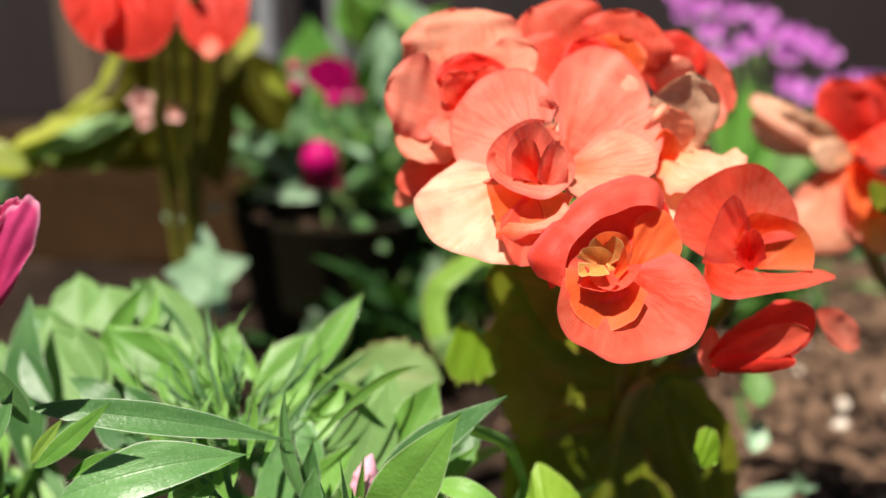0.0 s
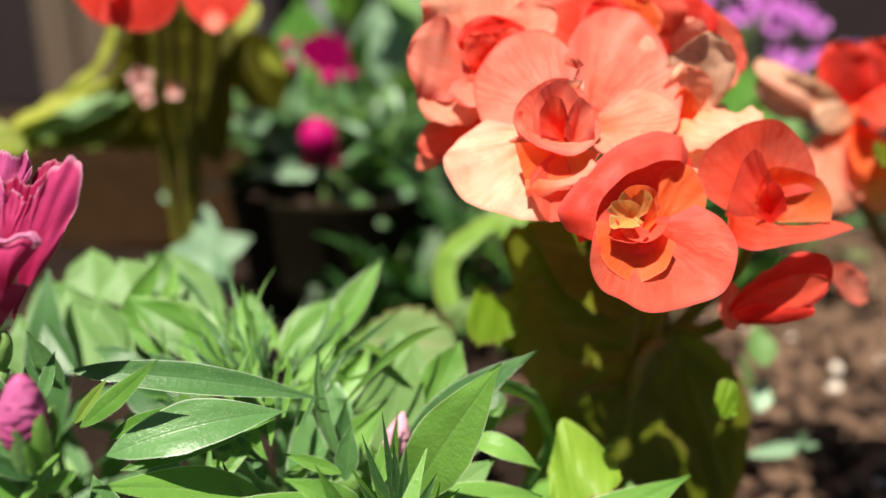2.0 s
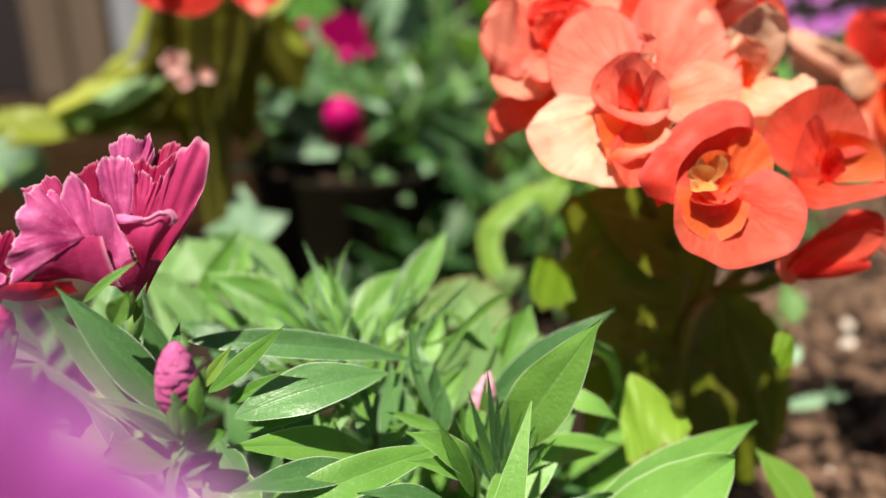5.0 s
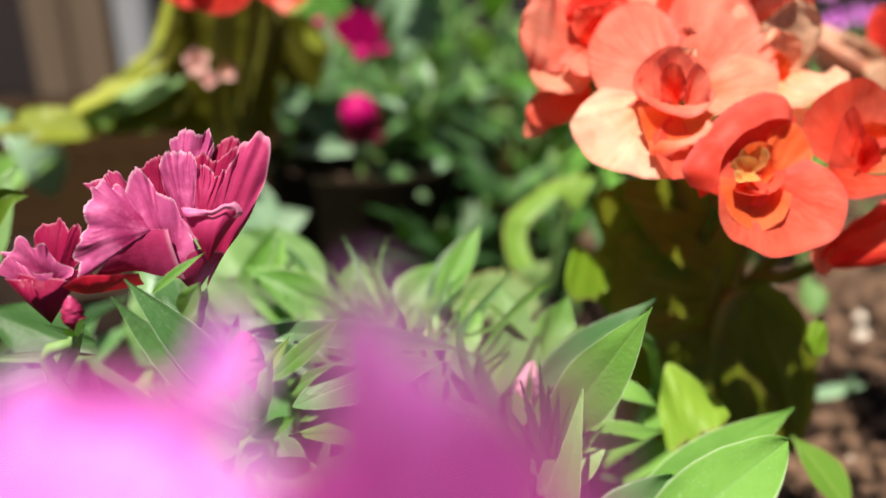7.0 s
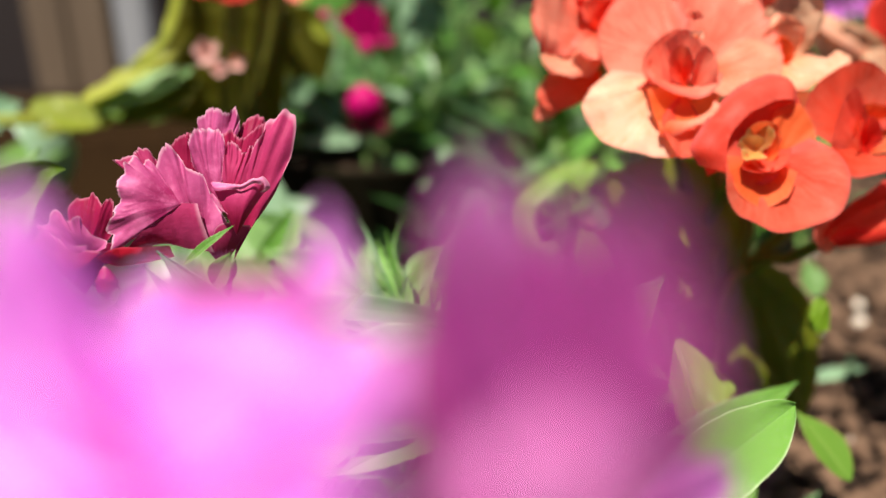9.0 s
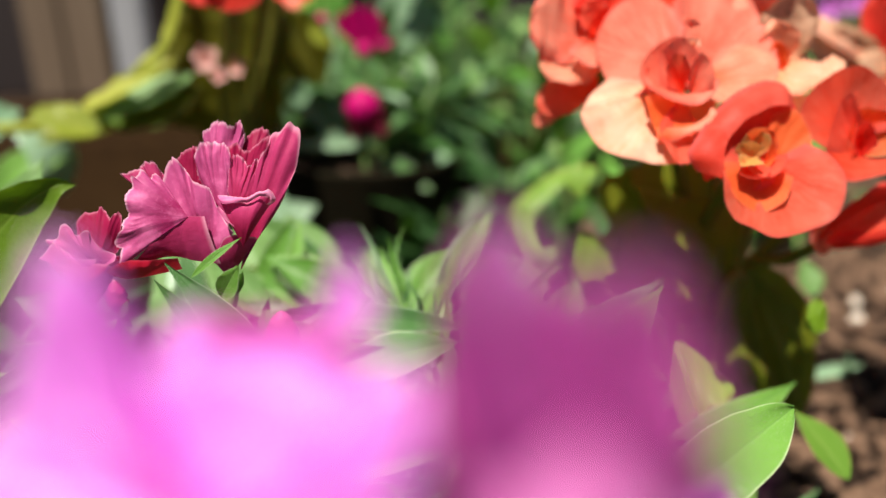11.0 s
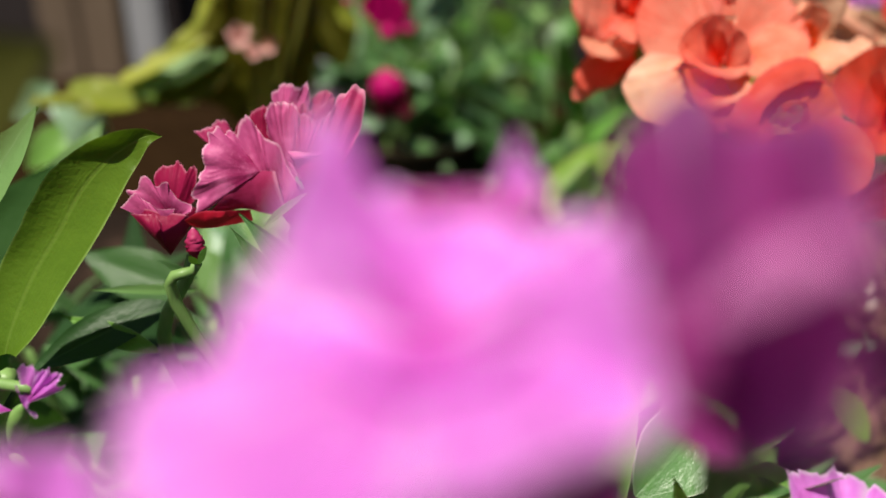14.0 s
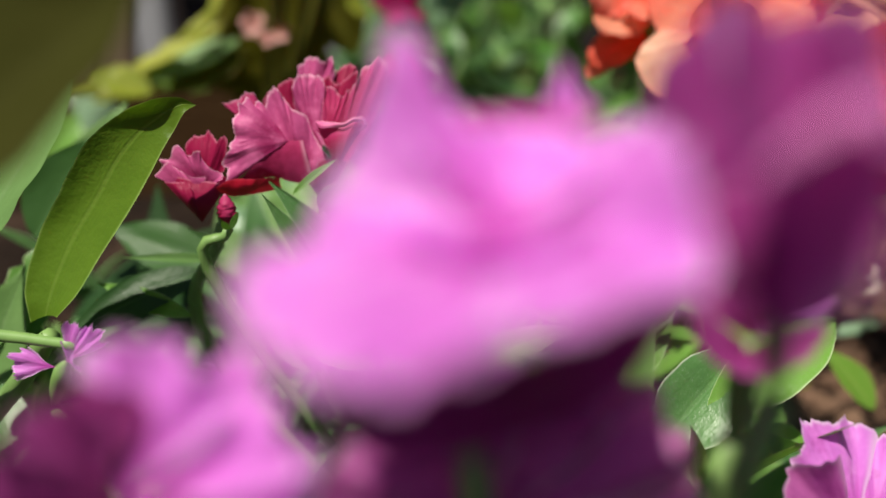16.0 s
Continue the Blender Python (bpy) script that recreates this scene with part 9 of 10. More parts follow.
blade("petal", s3, (-0.1188, 0.3260, 0.1479), (-0.1207, 0.3220, 0.1481), 0.0032, (0, -1, 0.45), BLUSH, nu=6, nv=8, wide=0.6, kb=0.55, kt=0.5, cup=0.18, ruffle=0.15, grow=1.7, rag=0.09, roll=-0.18)
blade("petal", s3, (-0.1188, 0.3260, 0.1479), (-0.1185, 0.3220, 0.1516), 0.0032, (0, -1, 0.45), BLUSH, nu=6, nv=8, wide=0.6, kb=0.55, kt=0.5, cup=0.18, ruffle=0.15, grow=1.7, rag=0.09, roll=-0.18)
blade("petal", s3, (-0.1188, 0.3260, 0.1479), (-0.1147, 0.3220, 0.1510), 0.0032, (0, -1, 0.45), BLUSH, nu=6, nv=8, wide=0.6, kb=0.55, kt=0.5, cup=0.18, ruffle=0.15, grow=1.7, rag=0.09, roll=-0.18)
blade("petal", s3, (-0.1188, 0.3260, 0.1479), (-0.1145, 0.3220, 0.1471), 0.0032, (0, -1, 0.45), BLUSH, nu=6, nv=8, wide=0.6, kb=0.55, kt=0.5, cup=0.18, ruffle=0.15, grow=1.7, rag=0.09, roll=-0.18)
blade("petal", s3, (-0.1188, 0.3260, 0.1479), (-0.1182, 0.3220, 0.1453), 0.0032, (0, -1, 0.45), BLUSH, nu=6, nv=8, wide=0.6, kb=0.55, kt=0.5, cup=0.18, ruffle=0.15, grow=1.7, rag=0.09, roll=-0.18)

# ---- magenta dianthus further back ----
magenta = thing("dianthus_plant", (-0.0500, 0.4550, 0.0800), "dianthus plant with magenta buds and grey-green leaves", "flowering plant", "dianthus of the bed")
m1 = body("bud", magenta, (-0.0581, 0.4079, 0.1037), (-0.0610, 0.4041, 0.1268), 0.0098, MAGENTA, "magenta bud about to open", wide=0.55, wrinkle=0.12)
blade("sepal", m1, (-0.0575, 0.4079, 0.0999), (-0.0668, 0.4003, 0.1163), 0.0159, (-0.0017, -0.9453, 0.4361), DARKCALYX, cup=0.4)
blade("sepal", m1, (-0.0573, 0.4060, 0.1003), (-0.0510, 0.4003, 0.1166), 0.0175, (-0.0017, -0.9453, 0.4361), DARKCALYX, cup=0.4)
blade("sepal", m1, (-0.0574, 0.4022, 0.1013), (-0.0584, 0.3966, 0.1181), 0.0173, (-0.0017, -0.9453, 0.4361), DARKCALYX, cup=0.4)
m2 = body("flower", magenta, (-0.0566, 0.4520, 0.1358), (-0.0583, 0.4500, 0.1461), 0.0054, MAGENTA, "magenta flower just opening")
fan("petal", m2, (-0.0566, 0.4500, 0.1367), (-0.0692, 0.4470, 0.1620), 34, (0, -1, 0.45), MAGENTA)
fan("petal", m2, (-0.0566, 0.4500, 0.1367), (-0.0615, 0.4470, 0.1652), 34, (0, -1, 0.45), MAGENTA)
fan("petal", m2, (-0.0566, 0.4500, 0.1367), (-0.0523, 0.4470, 0.1636), 34, (0, -1, 0.45), MAGENTA)
fan("petal", m2, (-0.0566, 0.4500, 0.1367), (-0.0478, 0.4470, 0.1558), 34, (0, -1, 0.45), MAGENTA)
body("bud", magenta, (-0.0815, 0.4600, 0.1406), (-0.0836, 0.4600, 0.1506), 0.0062, MAGENTA, "small magenta bud")
body("bud", magenta, (-0.0446, 0.4500, 0.1395), (-0.0464, 0.4500, 0.1463), 0.0047, MAGENTA, "small magenta bud")
body("bud", magenta, (-0.0794, 0.4600, 0.1545), (-0.0823, 0.4600, 0.1606), 0.0041, MAGENTA, "small magenta bud")
body("bud", magenta, (-0.0360, 0.4300, 0.1181), (-0.0404, 0.4300, 0.1294), 0.0070, FRESH, "green bud")
clump(magenta, (0.0700, 0.4000, 0.0000), 90, 0.06, 0.0, 0.10, 0.042, 0.0085, (SHADEGREEN, DIANTHUS, SHRUB), 11)
# dark-coloured leaves that stand for shade in front of the pot
clump(magenta, (-0.0180, 0.3900, 0.0000), 42, 0.034, 0.015, 0.075, 0.040, 0.011, (SHADEGREEN,), 46)
clump(magenta, (-0.0450, 0.3850, 0.0000), 24, 0.055, 0.0, 0.026, 0.035, 0.012, (SHADEGREEN,), 45, True)
clump(magenta, (-0.0550, 0.4700, 0.0800), 140, 0.060, 0.0, 0.045, 0.050, 0.0125, (DIANTHUS, IVY, DIANTHUS, SHADEGREEN), 12, False, -40)
blade("leaf", magenta, (-0.0657, 0.4300, 0.0961), (-0.1065, 0.4400, 0.1264), 0.0162, (0, -1, 0.45), IVY, wide=0.42, kb=0.7, kt=1.15, nv=16, fold=0.26, ruffle=0.09, waves=2.2, rag=0.06)
blade("leaf", magenta, (-0.0658, 0.4300, 0.0929), (-0.0908, 0.4400, 0.1313), 0.0162, (0, -1, 0.45), DIANTHUS, wide=0.42, kb=0.7, kt=1.15, nv=16, fold=0.26, ruffle=0.09, waves=2.2, rag=0.06)
blade("leaf", magenta, (-0.0521, 0.4200, 0.0957), (-0.0999, 0.4100, 0.0958), 0.0093, (0, -1, 0.45), IVY, wide=0.42, kb=0.7, kt=1.15, nv=16, fold=0.26, ruffle=0.09, waves=2.2, rag=0.06)
blade("leaf", magenta, (-0.0583, 0.4500, 0.1176), (-0.0736, 0.4500, 0.1364), 0.0147, (0, -1, 0.45), DIANTHUS, wide=0.42, kb=0.7, kt=1.15, nv=16, fold=0.26, ruffle=0.09, waves=2.2, rag=0.06)
blade("leaf", magenta, (-0.0524, 0.4200, 0.0831), (-0.0236, 0.4000, 0.0692), 0.0122, (0, -1, 0.45), DIANTHUS, wide=0.42, kb=0.7, kt=1.15, nv=16, fold=0.26, ruffle=0.09, waves=2.2, rag=0.06)
stem(magenta, [(-0.0500, 0.4550, 0.0800), (-0.0593, 0.4350, 0.0653), (-0.0597, 0.4320, 0.0957)], 0.0020, 0.0015, STEM)
stem(magenta, [(-0.0500, 0.4550, 0.0800), (-0.0554, 0.4500, 0.1014), (-0.0563, 0.4520, 0.1349)], 0.0020, 0.0015, STEM)
stem(magenta, [(-0.0500, 0.4550, 0.0800), (-0.0798, 0.4600, 0.0987), (-0.0815, 0.4600, 0.1396)], 0.0020, 0.0012, STEM)
stem(magenta, [(-0.0500, 0.4550, 0.0800), (-0.0425, 0.4500, 0.1016), (-0.0443, 0.4500, 0.1386)], 0.0020, 0.0012, STEM)
stem(magenta, [(-0.0500, 0.4550, 0.0800), (-0.0354, 0.4400, 0.0942), (-0.0360, 0.4300, 0.1181)], 0.0020, 0.0012, STEM)

# ---- pale ivy in the gap ----
ivy = thing("ivy_plant", (-0.0750, 0.3500, 0.0000), "pale ivy with pointed lobed leaves", "foliage plant")
blade("leaf", ivy, (-0.1025, 0.3350, 0.0776), (-0.1043, 0.3458, 0.0982), 0.0135, (-0.1, -1, 0.45), IVY, wide=0.35, kb=0.45, kt=1.25, fold=0.05, ruffle=0.05, nu=8, nv=16, waves=2.2, rag=0.06)
blade("leaf", ivy, (-0.1025, 0.3350, 0.0776), (-0.0825, 0.3388, 0.0846), 0.0135, (-0.1, -1, 0.45), IVY, wide=0.35, kb=0.45, kt=1.25, fold=0.05, ruffle=0.05, nu=8, nv=16, waves=2.2, rag=0.06)
blade("leaf", ivy, (-0.1025, 0.3350, 0.0776), (-0.1205, 0.3357, 0.0792), 0.0135, (-0.1, -1, 0.45), IVY, wide=0.35, kb=0.45, kt=1.25, fold=0.05, ruffle=0.05, nu=8, nv=16, waves=2.2, rag=0.06)
blade("leaf", ivy, (-0.1025, 0.3350, 0.0776), (-0.0918, 0.3261, 0.0607), 0.0135, (-0.1, -1, 0.45), IVY, wide=0.35, kb=0.45, kt=1.25, fold=0.05, ruffle=0.05, nu=8, nv=16, waves=2.2, rag=0.06)
blade("leaf", ivy, (-0.1025, 0.3350, 0.0776), (-0.1127, 0.3276, 0.0638), 0.0135, (-0.1, -1, 0.45), IVY, wide=0.35, kb=0.45, kt=1.25, fold=0.05, ruffle=0.05, nu=8, nv=16, waves=2.2, rag=0.06)
blade("leaf", ivy, (-0.1184, 0.4000, 0.0889), (-0.1080, 0.4000, 0.0918), 0.0080, (0, -0.35, 1), IVY, wide=0.42, kb=0.7, kt=1.15, nv=16, fold=0.26, ruffle=0.09, waves=2.2, rag=0.06)
blade("leaf", ivy, (-0.1475, 0.4200, 0.0808), (-0.1388, 0.4200, 0.0775), 0.0084, (0, -0.35, 1), IVY, wide=0.42, kb=0.7, kt=1.15, nv=16, fold=0.26, ruffle=0.09, waves=2.2, rag=0.06)
stem(ivy, [(-0.0750, 0.3500, 0.0000), (-0.1057, 0.3400, 0.0503), (-0.1025, 0.3350, 0.0776)], 0.0015, 0.0010, STEM)

# ---- leafy plants in front of the fence ----
shrub = thing("leafy_plant", (0.0000, 0.6200, 0.0000), "leafy green bedding plant", "foliage plant", "leafy plants by the fence")
clump(shrub, (0.03, 0.56, 0.0), 170, 0.13, 0.03, 0.19, 0.045, 0.017, (SHRUB, PALE, SHADEGREEN, PALE), 21)
blade("leaf", shrub, (-0.0291, 0.5000, 0.1301), (-0.0348, 0.5100, 0.1802), 0.0357, (0, -1, 0.45), IVY, wide=0.42, kb=0.7, kt=1.15, nv=16, fold=0.26, ruffle=0.09, waves=2.2, rag=0.06)
blade("leaf", shrub, (-0.0047, 0.5000, 0.1444), (-0.0267, 0.5200, 0.2001), 0.0304, (0, -1, 0.45), IVY, wide=0.42, kb=0.7, kt=1.15, nv=16, fold=0.26, ruffle=0.09, waves=2.2, rag=0.06)
blade("leaf", shrub, (-0.0805, 0.5400, 0.1233), (-0.0858, 0.5500, 0.1811), 0.0406, (0, -1, 0.45), SHRUB, wide=0.42, kb=0.7, kt=1.15, nv=16, fold=0.26, ruffle=0.09, waves=2.2, rag=0.06)
blade("leaf", shrub, (-0.0126, 0.5400, 0.1506), (-0.0281, 0.5500, 0.1930), 0.0325, (0, -1, 0.45), SHRUB, wide=0.42, kb=0.7, kt=1.15, nv=16, fold=0.26, ruffle=0.09, waves=2.2, rag=0.06)
blade("leaf", shrub, (-0.0476, 0.5600, 0.1705), (-0.0661, 0.5600, 0.1992), 0.0334, (0, -1, 0.45), SHRUB, wide=0.42, kb=0.7, kt=1.15, nv=16, fold=0.26, ruffle=0.09, waves=2.2, rag=0.06)
shrub2 = thing("leafy_plant", (0.2000, 0.6000, 0.0000), "leafy green bedding plant", "foliage plant", "leafy plants by the fence")
clump(shrub2, (0.14, 0.52, 0.0), 100, 0.10, 0.0, 0.13, 0.042, 0.012, (SHADEGREEN, DIANTHUS, SHRUB), 22)

# ---- lilac-pink flowers at the back ----
lilac = thing("flowering_plant", (0.2000, 0.5000, 0.0000), "bedding plant with clusters of lilac-pink flowers", "flowering plant")
l0 = bloom("flower", lilac, (0.1490, 0.5000, 0.1910), 0.0022, ORCHID, "small lilac-pink flower")
fan("petal", l0, (0.1490, 0.5000, 0.1910), (0.1569, 0.4960, 0.1913), 58, (0, -0.9, 0.6), ORCHID, nu=12, nv=5, points=4)
fan("petal", l0, (0.1490, 0.5000, 0.1910), (0.1513, 0.4960, 0.1850), 58, (0, -0.9, 0.6), ORCHID, nu=12, nv=5, points=4)
fan("petal", l0, (0.1490, 0.5000, 0.1910), (0.1408, 0.4960, 0.1871), 58, (0, -0.9, 0.6), ORCHID, nu=12, nv=5, points=4)
fan("petal", l0, (0.1490, 0.5000, 0.1910), (0.1400, 0.4960, 0.1947), 58, (0, -0.9, 0.6), ORCHID, nu=12, nv=5, points=4)
fan("petal", l0, (0.1490, 0.5000, 0.1910), (0.1499, 0.4960, 0.1972), 58, (0, -0.9, 0.6), ORCHID, nu=12, nv=5, points=4)
stem(lilac, [(0.2000, 0.5000, 0.0000), (0.1980, 0.4900, 0.0973), (0.1493, 0.5000, 0.1884)], 0.0014, 0.0008, STEM)
l1 = bloom("flower", lilac, (0.1624, 0.4900, 0.1803), 0.0022, ORCHID, "small lilac-pink flower")
fan("petal", l1, (0.1624, 0.4900, 0.1803), (0.1685, 0.4860, 0.1765), 58, (0, -0.9, 0.6), ORCHID, nu=12, nv=5, points=4)
fan("petal", l1, (0.1624, 0.4900, 0.1803), (0.1584, 0.4860, 0.1745), 58, (0, -0.9, 0.6), ORCHID, nu=12, nv=5, points=4)
fan("petal", l1, (0.1624, 0.4900, 0.1803), (0.1520, 0.4860, 0.1808), 58, (0, -0.9, 0.6), ORCHID, nu=12, nv=5, points=4)
fan("petal", l1, (0.1624, 0.4900, 0.1803), (0.1581, 0.4860, 0.1867), 58, (0, -0.9, 0.6), ORCHID, nu=12, nv=5, points=4)
fan("petal", l1, (0.1624, 0.4900, 0.1803), (0.1682, 0.4860, 0.1840), 58, (0, -0.9, 0.6), ORCHID, nu=12, nv=5, points=4)
stem(lilac, [(0.2000, 0.5000, 0.0000), (0.1980, 0.4900, 0.0973), (0.1627, 0.4900, 0.1777)], 0.0014, 0.0008, STEM)
l2 = bloom("flower", lilac, (0.1779, 0.5000, 0.1916), 0.0022, ORCHID, "small lilac-pink flower")
fan("petal", l2, (0.1779, 0.5000, 0.1916), (0.1789, 0.4960, 0.1853), 58, (0, -0.9, 0.6), ORCHID, nu=12, nv=5, points=4)
fan("petal", l2, (0.1779, 0.5000, 0.1916), (0.1688, 0.4960, 0.1885), 58, (0, -0.9, 0.6), ORCHID, nu=12, nv=5, points=4)
fan("petal", l2, (0.1779, 0.5000, 0.1916), (0.1693, 0.4960, 0.1960), 58, (0, -0.9, 0.6), ORCHID, nu=12, nv=5, points=4)
fan("petal", l2, (0.1779, 0.5000, 0.1916), (0.1797, 0.4960, 0.1975), 58, (0, -0.9, 0.6), ORCHID, nu=12, nv=5, points=4)
fan("petal", l2, (0.1779, 0.5000, 0.1916), (0.1856, 0.4960, 0.1909), 58, (0, -0.9, 0.6), ORCHID, nu=12, nv=5, points=4)
stem(lilac, [(0.2000, 0.5000, 0.0000), (0.1980, 0.4900, 0.0973), (0.1783, 0.5000, 0.1890)], 0.0014, 0.0008, STEM)
l3 = bloom("flower", lilac, (0.1830, 0.4800, 0.1749), 0.0021, ORCHID, "small lilac-pink flower")
fan("petal", l3, (0.1830, 0.4800, 0.1749), (0.1777, 0.4760, 0.1696), 58, (0, -0.9, 0.6), ORCHID, nu=12, nv=5, points=4)
fan("petal", l3, (0.1830, 0.4800, 0.1749), (0.1726, 0.4760, 0.1763), 58, (0, -0.9, 0.6), ORCHID, nu=12, nv=5, points=4)
fan("petal", l3, (0.1830, 0.4800, 0.1749), (0.1796, 0.4760, 0.1814), 58, (0, -0.9, 0.6), ORCHID, nu=12, nv=5, points=4)
fan("petal", l3, (0.1830, 0.4800, 0.1749), (0.1892, 0.4760, 0.1778), 58, (0, -0.9, 0.6), ORCHID, nu=12, nv=5, points=4)
fan("petal", l3, (0.1830, 0.4800, 0.1749), (0.1880, 0.4760, 0.1705), 58, (0, -0.9, 0.6), ORCHID, nu=12, nv=5, points=4)
stem(lilac, [(0.2000, 0.5000, 0.0000), (0.1980, 0.4900, 0.0973), (0.1833, 0.4800, 0.1723)], 0.0014, 0.0008, STEM)
l4 = bloom("flower", lilac, (0.1706, 0.4800, 0.1682), 0.0021, ORCHID, "small lilac-pink flower")
fan("petal", l4, (0.1706, 0.4800, 0.1682), (0.1610, 0.4760, 0.1662), 58, (0, -0.9, 0.6), ORCHID, nu=12, nv=5, points=4)
fan("petal", l4, (0.1706, 0.4800, 0.1682), (0.1631, 0.4760, 0.1734), 58, (0, -0.9, 0.6), ORCHID, nu=12, nv=5, points=4)
fan("petal", l4, (0.1706, 0.4800, 0.1682), (0.1735, 0.4760, 0.1739), 58, (0, -0.9, 0.6), ORCHID, nu=12, nv=5, points=4)
fan("petal", l4, (0.1706, 0.4800, 0.1682), (0.1779, 0.4760, 0.1669), 58, (0, -0.9, 0.6), ORCHID, nu=12, nv=5, points=4)
fan("petal", l4, (0.1706, 0.4800, 0.1682), (0.1702, 0.4760, 0.1621), 58, (0, -0.9, 0.6), ORCHID, nu=12, nv=5, points=4)
stem(lilac, [(0.2000, 0.5000, 0.0000), (0.1980, 0.4900, 0.0973), (0.1709, 0.4800, 0.1656)], 0.0014, 0.0008, STEM)
l5 = bloom("flower", lilac, (0.1955, 0.4800, 0.1799), 0.0021, ORCHID, "small lilac-pink flower")
fan("petal", l5, (0.1955, 0.4800, 0.1799), (0.1852, 0.4760, 0.1822), 58, (0, -0.9, 0.6), ORCHID, nu=12, nv=5, points=4)
fan("petal", l5, (0.1955, 0.4800, 0.1799), (0.1933, 0.4760, 0.1864), 58, (0, -0.9, 0.6), ORCHID, nu=12, nv=5, points=4)
fan("petal", l5, (0.1955, 0.4800, 0.1799), (0.2021, 0.4760, 0.1820), 58, (0, -0.9, 0.6), ORCHID, nu=12, nv=5, points=4)
fan("petal", l5, (0.1955, 0.4800, 0.1799), (0.1995, 0.4760, 0.1750), 58, (0, -0.9, 0.6), ORCHID, nu=12, nv=5, points=4)
fan("petal", l5, (0.1955, 0.4800, 0.1799), (0.1890, 0.4760, 0.1751), 58, (0, -0.9, 0.6), ORCHID, nu=12, nv=5, points=4)
stem(lilac, [(0.2000, 0.5000, 0.0000), (0.1980, 0.4900, 0.0973), (0.1959, 0.4800, 0.1774)], 0.0014, 0.0008, STEM)
l6 = bloom("flower", lilac, (0.2011, 0.4700, 0.1696), 0.0021, ORCHID, "small lilac-pink flower")
fan("petal", l6, (0.2011, 0.4700, 0.1696), (0.1943, 0.4660, 0.1752), 58, (0, -0.9, 0.6), ORCHID, nu=12, nv=5, points=4)
fan("petal", l6, (0.2011, 0.4700, 0.1696), (0.2046, 0.4660, 0.1746), 58, (0, -0.9, 0.6), ORCHID, nu=12, nv=5, points=4)
fan("petal", l6, (0.2011, 0.4700, 0.1696), (0.2078, 0.4660, 0.1675), 58, (0, -0.9, 0.6), ORCHID, nu=12, nv=5, points=4)
fan("petal", l6, (0.2011, 0.4700, 0.1696), (0.1994, 0.4660, 0.1637), 58, (0, -0.9, 0.6), ORCHID, nu=12, nv=5, points=4)
fan("petal", l6, (0.2011, 0.4700, 0.1696), (0.1910, 0.4660, 0.1685), 58, (0, -0.9, 0.6), ORCHID, nu=12, nv=5, points=4)
stem(lilac, [(0.2000, 0.5000, 0.0000), (0.1980, 0.4900, 0.0973), (0.2016, 0.4700, 0.1671)], 0.0014, 0.0008, STEM)
l7 = bloom("flower", lilac, (0.1915, 0.4900, 0.1890), 0.0022, ORCHID, "small lilac-pink flower")
fan("petal", l7, (0.1915, 0.4900, 0.1890), (0.1906, 0.4860, 0.1953), 58, (0, -0.9, 0.6), ORCHID, nu=12, nv=5, points=4)
fan("petal", l7, (0.1915, 0.4900, 0.1890), (0.1986, 0.4860, 0.1901), 58, (0, -0.9, 0.6), ORCHID, nu=12, nv=5, points=4)
fan("petal", l7, (0.1915, 0.4900, 0.1890), (0.1945, 0.4860, 0.1834), 58, (0, -0.9, 0.6), ORCHID, nu=12, nv=5, points=4)
fan("petal", l7, (0.1915, 0.4900, 0.1890), (0.1840, 0.4860, 0.1846), 58, (0, -0.9, 0.6), ORCHID, nu=12, nv=5, points=4)
fan("petal", l7, (0.1915, 0.4900, 0.1890), (0.1816, 0.4860, 0.1920), 58, (0, -0.9, 0.6), ORCHID, nu=12, nv=5, points=4)
stem(lilac, [(0.2000, 0.5000, 0.0000), (0.1980, 0.4900, 0.0973), (0.1918, 0.4900, 0.1864)], 0.0014, 0.0008, STEM)
l8 = bloom("flower", lilac, (0.2147, 0.4700, 0.1762), 0.0021, ORCHID, "small lilac-pink flower")
fan("petal", l8, (0.2147, 0.4700, 0.1762), (0.2189, 0.4660, 0.1805), 58, (0, -0.9, 0.6), ORCHID, nu=12, nv=5, points=4)
fan("petal", l8, (0.2147, 0.4700, 0.1762), (0.2208, 0.4660, 0.1732), 58, (0, -0.9, 0.6), ORCHID, nu=12, nv=5, points=4)
fan("petal", l8, (0.2147, 0.4700, 0.1762), (0.2117, 0.4660, 0.1704), 58, (0, -0.9, 0.6), ORCHID, nu=12, nv=5, points=4)
fan("petal", l8, (0.2147, 0.4700, 0.1762), (0.2043, 0.4660, 0.1759), 58, (0, -0.9, 0.6), ORCHID, nu=12, nv=5, points=4)
fan("petal", l8, (0.2147, 0.4700, 0.1762), (0.2088, 0.4660, 0.1821), 58, (0, -0.9, 0.6), ORCHID, nu=12, nv=5, points=4)
stem(lilac, [(0.2000, 0.5000, 0.0000), (0.1980, 0.4900, 0.0973), (0.2152, 0.4700, 0.1737)], 0.0014, 0.0008, STEM)
l9 = bloom("flower", lilac, (0.2215, 0.4650, 0.1704), 0.0021, ORCHID, "small lilac-pink flower")
fan("petal", l9, (0.2215, 0.4650, 0.1704), (0.2282, 0.4610, 0.1708), 58, (0, -0.9, 0.6), ORCHID, nu=12, nv=5, points=4)
fan("petal", l9, (0.2215, 0.4650, 0.1704), (0.2232, 0.4610, 0.1648), 58, (0, -0.9, 0.6), ORCHID, nu=12, nv=5, points=4)
fan("petal", l9, (0.2215, 0.4650, 0.1704), (0.2131, 0.4610, 0.1670), 58, (0, -0.9, 0.6), ORCHID, nu=12, nv=5, points=4)
